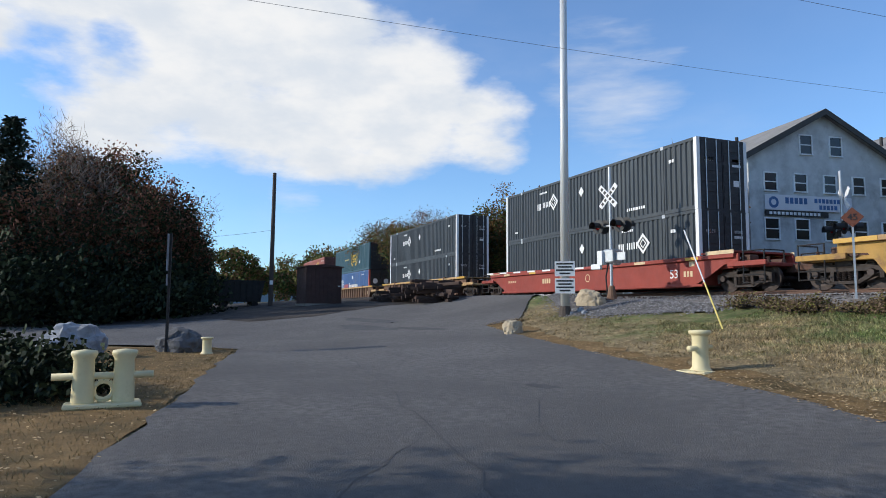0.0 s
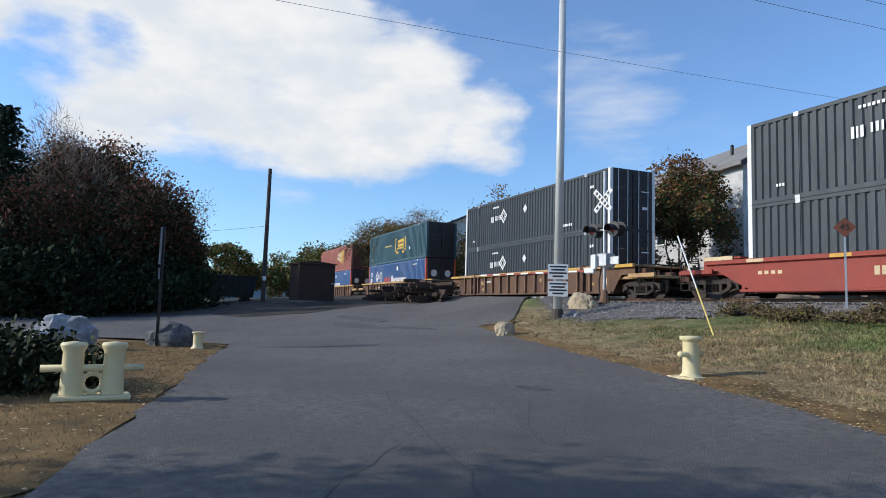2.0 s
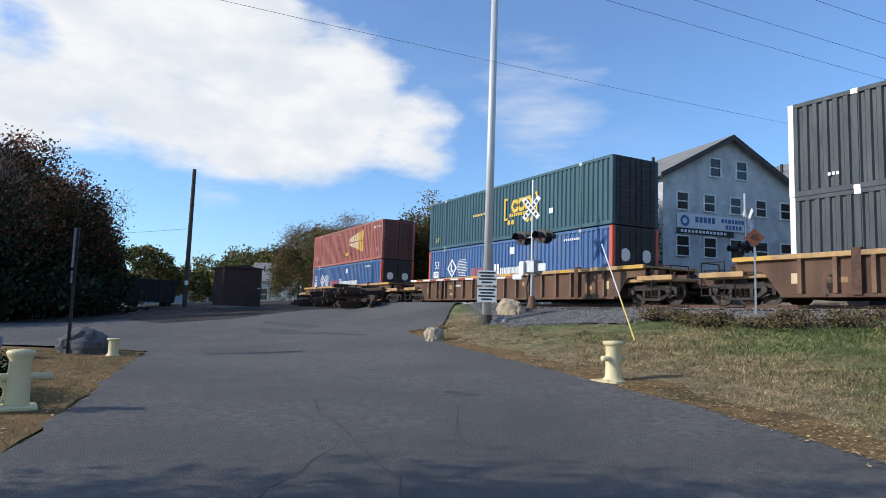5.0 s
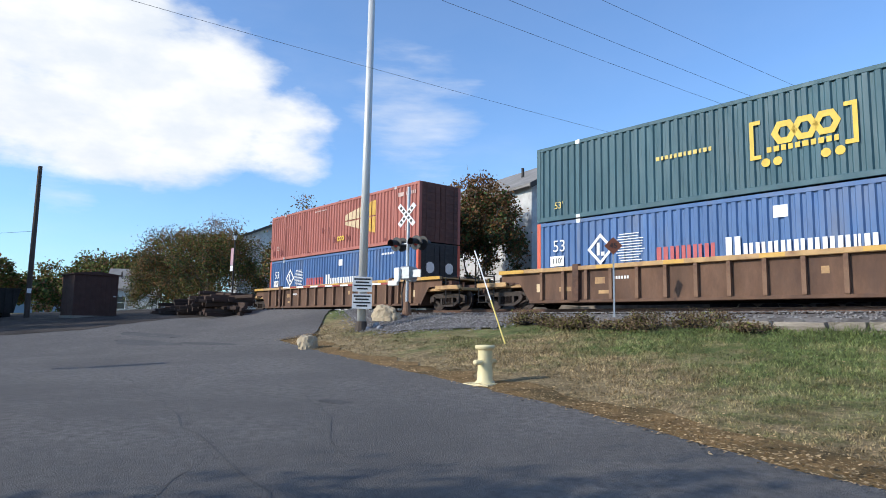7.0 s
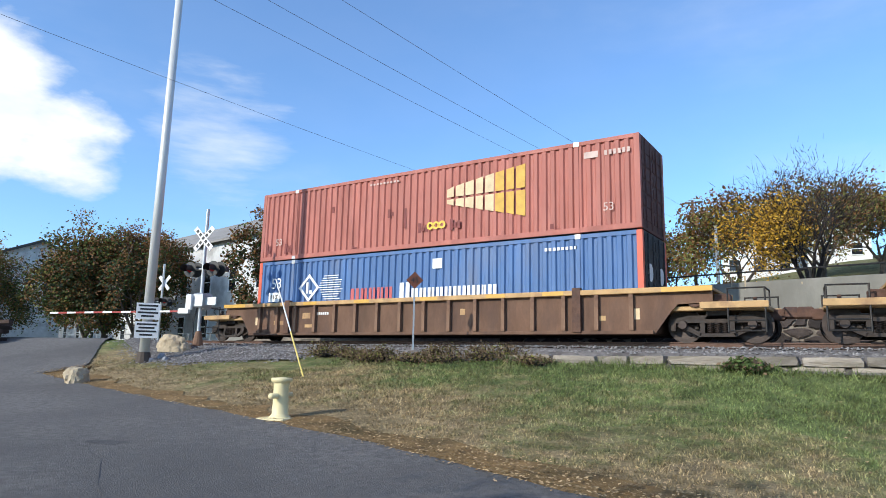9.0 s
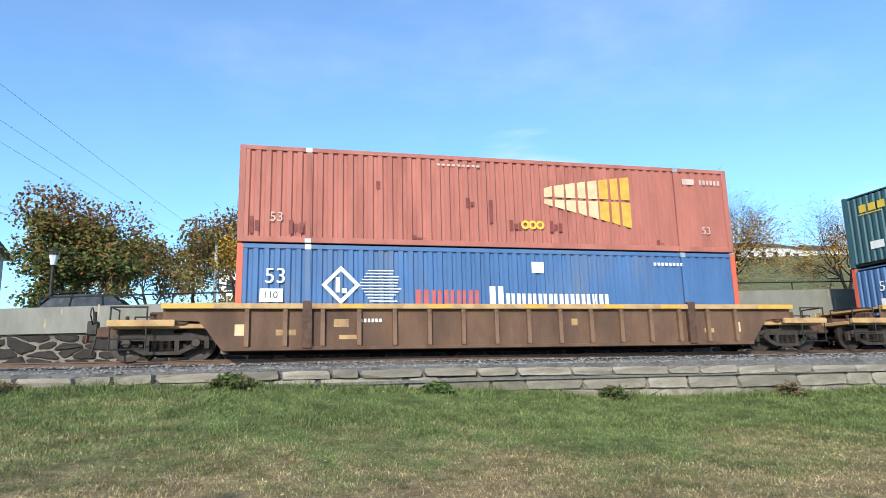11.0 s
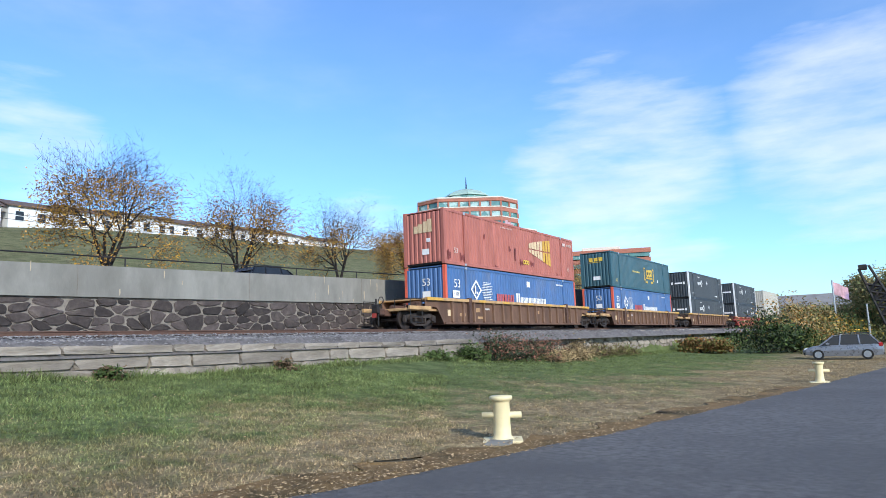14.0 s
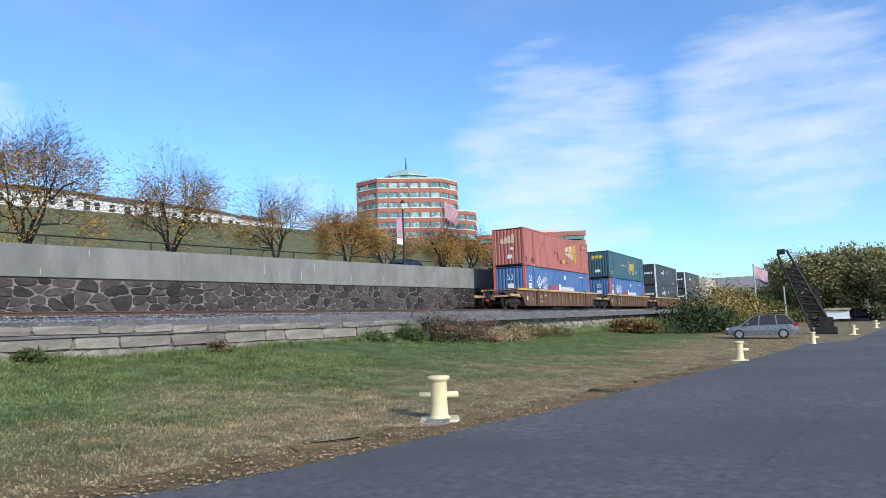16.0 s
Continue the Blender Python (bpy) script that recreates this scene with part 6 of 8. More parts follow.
# stacks of old ties
rnd = random.Random(21)
tie = Build().box(-1.25, 1.25, -0.115, 0.115, -0.09, 0.09, bevel=0.01).mesh("railroad_tie", M["tie"])
for x in np.arange(-47.5, -35.4, 0.85):
    h = 1 + int(5.0 * smooth01(x, -47.5, -39) + 1.6 * rnd.random())
    for k in range(h):
        for j in range(2):
            ob = tagged(new("railroad_tie", tie), "old dark creosoted railroad tie in a loose stack", "railroad tie", "stacked ties")
            px, py = x + rnd.uniform(-0.3, 0.3), 13.9 + j * 0.34 + rnd.uniform(-0.25, 0.25) + 0.03 * k
            ob.matrix_world = Matrix.Translation(on_ground(px, py, 0.11 + 0.185 * k)) @ Euler((rnd.uniform(-0.05, 0.05), rnd.uniform(-0.04, 0.04), rnd.uniform(-0.25, 0.35) + (1.35 if rnd.random() < 0.45 else 0))).to_matrix().to_4x4()


# ---- vehicles ----
def suv(name, label, paint, m):
    c = tagged(new(name), label, "car")
    c.matrix_world = m
    # stations along the length: x, half width at sill, half width at belt, z sill, z belt
    body = Build()
    st_ = [(-2.32, 0.62, 0.70, 0.42, 0.80), (-2.22, 0.78, 0.84, 0.30, 0.98), (-1.9, 0.86, 0.90, 0.26, 1.02), (-0.9, 0.88, 0.91, 0.24, 1.00), (0.6, 0.88, 0.91, 0.24, 0.98), (1.2, 0.87, 0.89, 0.25, 0.95),
           (1.75, 0.85, 0.86, 0.28, 0.86), (2.15, 0.76, 0.78, 0.32, 0.74), (2.32, 0.58, 0.62, 0.40, 0.62)]
    ringn = 8
    for x, w0, w1, z0, z1 in st_:
        zm = (z0 + z1) / 2
        for y_, z_ in ((-w0, z0), (-w1, zm), (-w1 * 0.97, z1 - 0.05), (-w1 * 0.86, z1), (w1 * 0.86, z1), (w1 * 0.97, z1 - 0.05), (w1, zm), (w0, z0)):
            body.v.append((x, y_, z_))
    for k in range(len(st_) - 1):
        for i in range(ringn):
            j = (i + 1) % ringn
            body.f.append((k * ringn + i, (k + 1) * ringn + i, (k + 1) * ringn + j, k * ringn + j))
    body.f += [tuple(range(ringn)), tuple(reversed(range((len(st_) - 1) * ringn, len(st_) * ringn)))]
    bd = part("body", body, paint, c, smooth=False)
    cab = Build()
    prof = [(-2.15, 0.98), (-1.85, 1.45), (-1.55, 1.60), (-0.2, 1.64), (0.45, 1.55), (1.25, 0.95)]
    for side in (-1, 1):
        for x, z in prof:
            k = (z - 0.95) / 0.7
            cab.v.append((x, side * (0.84 - 0.20 * k), z))
    n = len(prof)
    cab.f = [(i, i + 1, n + i + 1, n + i) for i in range(n - 1)] + [tuple(reversed(range(n))), tuple(range(n, 2 * n))]
    gl = part("glasshouse", cab, M["pane"], c, "dark glass house")
    roof = Build()
    for side in (-1, 1):
        for x, z in ((-1.95, 1.40), (-1.55, 1.625), (-0.2, 1.665), (0.50, 1.56)):
            k = (z - 0.95) / 0.7
            roof.v.append((x, side * (0.85 - 0.20 * k), z))
    roof.f = [(0, 1, 5, 4), (1, 2, 6, 5), (2, 3, 7, 6)]
    part("roof", roof, paint, c)
    for side in (-1, 1):
        for (xa, za), (xb, zb) in (((1.25, 0.96), (0.48, 1.56)), ((0.15, 0.97), (0.05, 1.62)), ((-1.0, 0.99), (-0.95, 1.62)), ((-2.12, 1.0), (-1.6, 1.61))):
            ya, yb = side * (0.845 - 0.2 * (za - 0.95) / 0.7), side * (0.845 - 0.2 * (zb - 0.95) / 0.7)
            part("pillar", Build().tube((xa, ya, za), (xb, yb, zb), 0.045, n=6), paint, c)
        part("mirror", Build().box(0.72, 0.92, *sorted((side * 0.9, side * 1.06)), 0.98, 1.12, bevel=0.03), paint, c)
        part("roof_rack", Build().tube((-1.6, side * 0.6, 1.72), (0.1, side * 0.6, 1.72), 0.022, n=6), M["black"], c)
        part("headlight", Build().box(2.0, 2.24, *sorted((side * 0.50, side * 0.74)), 0.64, 0.76, bevel=0.03), M["lamp_clear"], c)
        part("tail_light", Build().box(-2.28, -2.05, *sorted((side * 0.60, side * 0.875)), 0.84, 1.06, bevel=0.03), M["lamp_red"], c)
        for x in (-1.38, 1.42):
            t = Build().lathe([(0.20, -0.1), (0.33, -0.11), (0.345, -0.06), (0.345, 0.06), (0.33, 0.11), (0.20, 0.1)], 20, Matrix.Translation((x, side * 0.80, 0.345)) @ Matrix.Rotation(radians(90), 4, "X"))
            tw = part("wheel", t, M["tyre"], c)
            r = Build()
            r.lathe([(0.22, -0.02), (0.22, 0.02), (0.05, 0.03)], 14, Matrix.Translation((x, side * 0.905, 0.345)) @ Matrix.Rotation(radians(90), 4, "X"))
            part("rim", r, M["alloy"], tw)
    part("bumper_trim", Build().box(-2.30, -2.12, -0.75, 0.75, 0.30, 0.50, bevel=0.04).box(2.12, 2.30, -0.68, 0.68, 0.30, 0.48, bevel=0.04), M["black"], c)
    part("plate_bar", Build().box(-2.335, -2.325, -0.16, 0.16, 0.68, 0.78), M["mark_white"], c)
    return c


def parked(px, py, turn):
    x, y = east(px, py)
    return Matrix.Translation(on_ground(x, y, 0.02)) @ Matrix.Rotation(radians(BEND + turn), 4, "Z")


suv("parked_car", "grey compact crossover parked on the grass", M["car_grey"], parked(51.9, 3.4, 93))
suv("parked_car", "white car parked far along the road", M["car_white"], parked(118, -8.0, 20))
suv("parked_car", "dark car parked far along the road", M["car_black"], parked(108, -5.5, 95))


def street_pose(t):
    px = max(-20.0, 8.4 + 9.8 * (t - 12.5))
    x, y = east(px, 27.0)
    return pose(x, y, wall_top(px - 1.8) - 0.96, 0, 0, BEND)


suv("street_suv", "black sport utility vehicle driving on the upper street", M["car_black"], street_pose(0))

# old dockside derrick
x, y = east(60, 0.95)
dk = tagged(new("derrick"), "rusty black lattice derrick with a leaning boom", "derrick")
dk.matrix_world = Matrix.Translation(on_ground(x, y, 0)) @ Matrix.Rotation(radians(BEND), 4, "Z")
boom = Build()
foot, tip = Vector((0.0, -1.4, 0.3)), Vector((0.0, 0.95, 6.7))
ax = (tip - foot).normalized()
side = ax.cross(Vector((1, 0, 0))).normalized()
for sx in (-1, 1):
    for sd in (-1, 1):
        boom.tube(foot + Vector((0.30 * sx, 0, 0)) + side * 0.72 * sd, tip + Vector((0.22 * sx, 0, 0)) + side * 0.36 * sd, 0.10, n=6)
for k in range(11):
    q0, q1 = foot.lerp(tip, k / 11), foot.lerp(tip, (k + 1) / 11)
    w0, w1 = 0.72 - 0.36 * k / 11, 0.72 - 0.36 * (k + 1) / 11
    if k > 8:
        continue
    for sx in (-1, 1):
        e = Vector((0.26 * sx, 0, 0))
        boom.tube(q0 + e + side * w0, q1 + e - side * w1, 0.10, n=5)
        boom.tube(q0 + e - side * w0, q1 + e + side * w1, 0.10, n=5)
        boom.tube(q0 + e - side * w0, q0 + e + side * w0, 0.08, n=5)
part("boom", boom, M["darkmetal"], dk)
part("boom_head", Build().box(-0.35, 0.35, 0.72, 1.3, 6.5, 6.9, bevel=0.05), M["darkmetal"], dk)
part("stay", Build().prism([(-0.3, 0.4), (0.3, 0.4), (0.25, 3.4), (-0.25, 3.4)], -1.75, -1.45, Matrix.Rotation(radians(-6), 4, "X")), M["darkmetal"], dk)
part("base", Build().box(-0.8, 0.8, -2.4, -0.9, 0.0, 0.55, bevel=0.05).box(-0.5, 0.5, -2.2, -1.2, 0.5, 1.3, bevel=0.05), M["darkmetal"], dk)


# ---- street lamps ----
def street_lamp(p, height, label, banner=False):
    c = tagged(new("street_lamp"), label, "street lamp", "street lamps")
    c.matrix_world = Matrix.Translation(p)
    part("post", Build().lathe([(0.16, 0), (0.15, 0.3), (0.085, 0.5), (0.06, height - 0.55), (0.09, height - 0.5)], 10), M["darkmetal"], c)
    part("lantern", Build().lathe([(0.09, height - 0.5), (0.17, height - 0.15), (0.16, height - 0.12)], 8), M["lamp_clear"], c)
    part("cap", Build().lathe([(0.2, height - 0.12), (0.12, height + 0.02), (0.03, height + 0.12), (0.01, height + 0.2)], 8), M["darkmetal"], c)
    if banner:
        part("banner", Build().box(-0.75, -0.10, -0.01, 0.01, height - 2.6, height - 1.15), M["flag"], c, "faded red and white banner")
        part("banner_foot", Build().box(-0.75, -0.10, -0.01, 0.01, height - 3.1, height - 2.65), M["banner"], c)
    return c


for px, banner in ((3.55, False), (38.9, True), (74, False)):
    x, y = east(px, 25.0)
    street_lamp(Vector((x, y, wall_top(px - 1.8) - 1.0)), 5.7, "dark lantern street lamp on the upper street", banner)
x, y = polar(22.1, 28.2)
street_lamp(Vector((x, y, ground_z(x, y))), 5.0 if ground_z(x, y) < 3 else 3.4, "dark lantern street lamp behind the track")
x, y = polar(68.3, 58)
street_lamp(Vector((x, y, ground_z(x, y))), 7.0, "tall dark lantern lamp with a banner near the trees", True)


# ---- buildings ----
def window_unit(parent, m, w, h, sashed=True):
    f = Build()
    t = 0.07
    f.box(-w / 2 - t, -w / 2, -0.05, 0.06, -t, h + t).box(w / 2, w / 2 + t, -0.05, 0.06, -t, h + t).box(-w / 2, w / 2, -0.05, 0.06, h, h + t).box(-w / 2 - 0.05, w / 2 + 0.05, -0.09, 0.06, -t, 0)
    if sashed:
        f.box(-w / 2, w / 2, -0.02, 0.03, h / 2 - 0.03, h / 2 + 0.03)
    fr = part("window", f, M["whitepaint"], parent, "white-framed sash window", m=m)
    part("pane", Build().box(-w / 2, w / 2, 0.0, 0.02, 0, h), M["pane"], fr)
    return fr


def gable_building(corner, direction_deg, width, length, eave, ridge, label, windows, banner=False):
    """A long gabled building. corner: the near end of its gable wall; x runs along the gable, y along the ridge."""
    c = tagged(new("warehouse"), label, "building")
    z0 = ground_z(corner[0], corner[1]) - 0.3
    c.matrix_world = Matrix.Translation((corner[0], corner[1], z0)) @ Matrix.Rotation(radians(direction_deg), 4, "Z")
    e, r = eave - z0, ridge - z0
    shell = Build().prism([(0, 0), (width, 0), (width, e), (width / 2, r), (0, e)], 0, length)
    part("wall", shell, M["whitebrick"], c, "weathered white-painted brick wall")
    o = 0.45
    slope = (r - e) / (width / 2)
    rf = Build()
    for s_ in (0, 1):
        xs = [(-o, e - o * slope), (width / 2, r), (width / 2, r + 0.18), (-o, e - o * slope + 0.18)]
        if s_:
            xs = [(width - x, z) for x, z in reversed(xs)]
        rf.prism(xs, -0.4, length + 0.4)
    part("roof", rf, M["rooftin"], c, "grey shingle roof")
    tr = Build()
    for s_ in (0, 1):
        xs = [(-o, e - o * slope - 0.16), (width / 2, r - 0.16), (width / 2, r + 0.19), (-o, e - o * slope + 0.19)]
        if s_:
            xs = [(width - x, z) for x, z in reversed(xs)]
        tr.prism(xs, -0.46, -0.40)
    part("barge_board", tr, M["trimdark"], c)
    for (x, z, w, h) in windows:
        window_unit(c, pose(x, -0.02, z), w, h)
    for k in range(int(length / 3.6)):
        for z in (1.3, 4.6):
            if z + 1.6 < e:
                window_unit(c, pose(-0.02, length - 2.0 - k * 3.6, z, 0, 0, -90), 0.95, 1.6)
    part("vent_pipe", Build().tube((width * 0.25, 4, e + slope * width * 0.25), (width * 0.25, 4, e + slope * width * 0.25 + 0.8), 0.1, n=8), M["darkmetal"], c)
    if banner:
        bn = part("banner", Build().box(0.9, 6.6, -0.1, -0.06, 5.45, 6.3), M["banner"], c, "white banner with unreadable lettering")
        b = Build()
        bars(b, 2.2, 5.82, (0.22,) * 5, 0.34, 0.08, -0.102)
        bars(b, 4.1, 5.92, (0.2, 0.16, 0.2, 0.16, 0.2, 0.16, 0.2), 0.24, 0.07, -0.102)
        bars(b, 4.4, 5.56, (0.2, 0.16, 0.2, 0.16, 0.2), 0.24, 0.07, -0.102)
        ring(b, 1.45, 5.87, 0.33, -0.106, 10, 0.16)
        part("text_bar", b, M["con_blue"], bn)
        b = Build().box(0.9, 5.0, -0.1, -0.06, 5.12, 5.42)
        s2 = part("banner_strip", b, M["black"], c, "dark strip with pale lettering bars")
        b = Build()
        bars(b, 1.15, 5.19, (0.18,) * 13, 0.16, 0.08, -0.102)
        part("text_bar", b, M["mark_white"], s2)
    return c


wins = [(1.35 + k * 1.95, 6.55, 0.75, 0.95) for k in range(5)] + [(1.35 + k * 1.95, 3.85, 0.85, 1.1) for k in range(5)] + [(3.75, 8.7, 0.75, 1.05), (5.75, 8.7, 0.75, 1.05)]
gd = math.degrees(math.atan2(38.2 - 28.7, -25.0 + 26.5))
gable_building((-26.5, 28.7), gd, 9.65, 46, EYE + 8.6, EYE + 11.2, "long white-painted brick warehouse with a gable, sash windows and a banner", wins, True)
wins2 = [(1.6 + k * 2.0, 5.6, 0.85, 1.6) for k in range(5)] + [(4.3, 8.9, 0.8, 1.4), (6.2, 8.9, 0.8, 1.4)] + [(1.6 + k * 2.6, 2.2, 1.0, 1.8) for k in range(4)]
gable_building((-25.2, 40.2), gd + 4, 11.2, 30, EYE + 9.5, EYE + 12.2, "second white gabled brick warehouse", wins2)
x, y = polar(68, 92)
gable_building((x, y), gd - 10, 9, 22, EYE + 11.5, EYE + 13.5, "distant pale industrial building among trees", [(1.5 + k * 2.0, 6.5, 0.7, 2.0) for k in range(4)])
# white chapel-like house far west
x, y = polar(74.6, 96)
gable_building((x, y), 150, 5, 5.5, EYE + 4.6, EYE + 7.0, "small white gabled house beyond the yard", [(1.4, 1.2, 0.8, 1.4), (3.6, 1.2, 0.8, 1.4)])


def hill_house(px, py, w, d, h, roof_h, wall_m, roof_m, label, turn=0.0, base=None, storeys=1):
    x, y = east(px, py)
    c = tagged(new("house"), label, "house", "houses on the hill")
    z = (ground_z(x, y) if base is None else base) - 0.25
    c.matrix_world = Matrix.Translation((x, y, z)) @ Matrix.Rotation(radians(BEND + turn), 4, "Z")
    part("wall", Build().box(-w / 2, w / 2, 0, d, 0, h), wall_m, c)
    e = 0.35
    part("roof", Build().add([(-w / 2 - e, -e, h - 0.05), (w / 2 + e, -e, h - 0.05), (w / 2 + e, d / 2, h + roof_h), (-w / 2 - e, d / 2, h + roof_h), (-w / 2 - e, d + e, h - 0.05), (w / 2 + e, d + e, h - 0.05),
                              (-w / 2 - e, -e, h + 0.1), (w / 2 + e, -e, h + 0.1), (-w / 2 - e, d + e, h + 0.1), (w / 2 + e, d + e, h + 0.1), (-w / 2 - e, d / 2, h + roof_h + 0.15), (w / 2 + e, d / 2, h + roof_h + 0.15)],
                             [(6, 7, 11, 10), (10, 11, 9, 8), (0, 1, 7, 6), (4, 8, 9, 5), (0, 6, 10, 3), (3, 10, 8, 4), (1, 2, 11, 7), (2, 5, 9, 11), (0, 3, 2, 1), (3, 4, 5, 2)]), roof_m, c)
    n = max(2, int(w / 2.3))
    for s_ in range(storeys):
        for k in range(n):
            window_unit(c, pose(-w / 2 + w * (k + 0.5) / n, -0.02, 1.1 + s_ * 2.7), 0.95, 1.15)
    return c


hill_house(-2.5, 74, 7, 8, 4.6, 1.4, M["housewhite"], M["greyroof"], "white house half hidden behind a yellow tree", storeys=1)
hill_house(3.8, 76, 7.5, 8, 5.0, 1.2, M["housewhite"], M["greyroof"], "white house with a flat grey roof on the hill", storeys=1)
hill_house(15.3, 86, 7.5, 8, 4.3, 1.3, M["housewhite"], M["greyroof"], "white two-storey row house with a grey roof", storeys=1)
hill_house(21.5, 86.2, 6, 8, 4.1, 1.2, M["housegrey"], M["greyroof"], "grey two-storey row house on the hill", storeys=1)
hill_house(29.3, 86, 7, 8, 3.4, 1.6, M["housewhite"], M["brownroof"], "white row house with a brown roof", storeys=1)
hill_house(31.0, 93, 6, 6, 5.8, 1.0, M["redbrick"], M["brownroof"], "brick block rising behind the white row", storeys=1)
rr = random.Random(3)
for k in range(9):
    px = 37.4 + k * 7.6
    hill_house(px, 86.3 + 1.1 * k + (0.8 if k % 2 else 0), 7.4 - 0.9 * (k % 3 == 1), 8, 2.9 + rr.uniform(-0.15, 0.3), 1.3 + rr.uniform(-0.2, 0.2), M["housewhite"], M["brownroof"], "low white row house with a brown roof on the hill", storeys=1)

for (az, d_, hgt) in ((-13.1, 78, 8.5),):
    x, y = polar(az + BEND, d_)
    up = tagged(new("utility_pole"), "grey utility pole on the hill", "utility pole")
    up.matrix_world = Matrix.Translation(on_ground(x, y, 0))
    part("shaft", Build().tube((0, 0, -0.2), (0, 0, hgt), 0.13, 0.1, 8), M["bark"], up)
    b = Build()
    for z in (hgt - 3.4, hgt - 4.2, hgt - 4.8):
        for x0, x1 in ((-45, 0), (0, 45)):
            for k in range(8):
                q0, q1 = x0 + (x1 - x0) * k / 8, x0 + (x1 - x0) * (k + 1) / 8
                sag = lambda q: -1.2 * math.sin(math.pi * (q - x0) / (x1 - x0))
                b.tube((q0, 2, z + sag(q0) + 0.02 * q0), (q1, 2, z + sag(q1) + 0.02 * q1), 0.03, n=4)
    part("wires", b, M["black"], up)
x, y = polar(12.0, 62)
up = tagged(new("utility_pole"), "wooden utility pole with a cross arm by the hill street", "utility pole")
up.matrix_world = Matrix.Translation(on_ground(x, y, 0))
ht = EYE + 0.2395 * 62 - ground_z(x, y)
part("shaft", Build().tube((0, 0, -0.2), (0, 0, ht), 0.15, 0.11, 8), M["bark"], up)
part("cross_arm", Build().box(-0.9, 0.9, -0.06, 0.06, ht - 0.3, ht - 0.15), M["bark"], up)
x, y = polar(10.3, 50)
up = tagged(new("utility_pole"), "short grey pole by the hill street", "utility pole")
up.matrix_world = Matrix.Translation(on_ground(x, y, 0))
part("shaft", Build().tube((0, 0, -0.2), (0, 0, EYE + 0.20 * 50 - ground_z(x, y)), 0.14, 0.11, 8), M["galv"], up)


# ---- office tower ----
def octagon(cx, cy, rx, ry, cut):
    return [(cx - rx + cut, cy - ry), (cx + rx - cut, cy - ry), (cx + rx, cy - ry + cut), (cx + rx, cy + ry - cut), (cx + rx - cut, cy + ry), (cx - rx + cut, cy + ry), (cx - rx, cy + ry - cut), (cx - rx, cy - ry + cut)]


def extrude_plan(b, plan, z0, z1):
    n = len(plan)
    b.add([(x, y, z0) for x, y in plan] + [(x, y, z1) for x, y in plan], [tuple(reversed(range(n))), tuple(range(n, 2 * n))] + [(i, (i + 1) % n, n + (i + 1) % n, n + i) for i in range(n)])


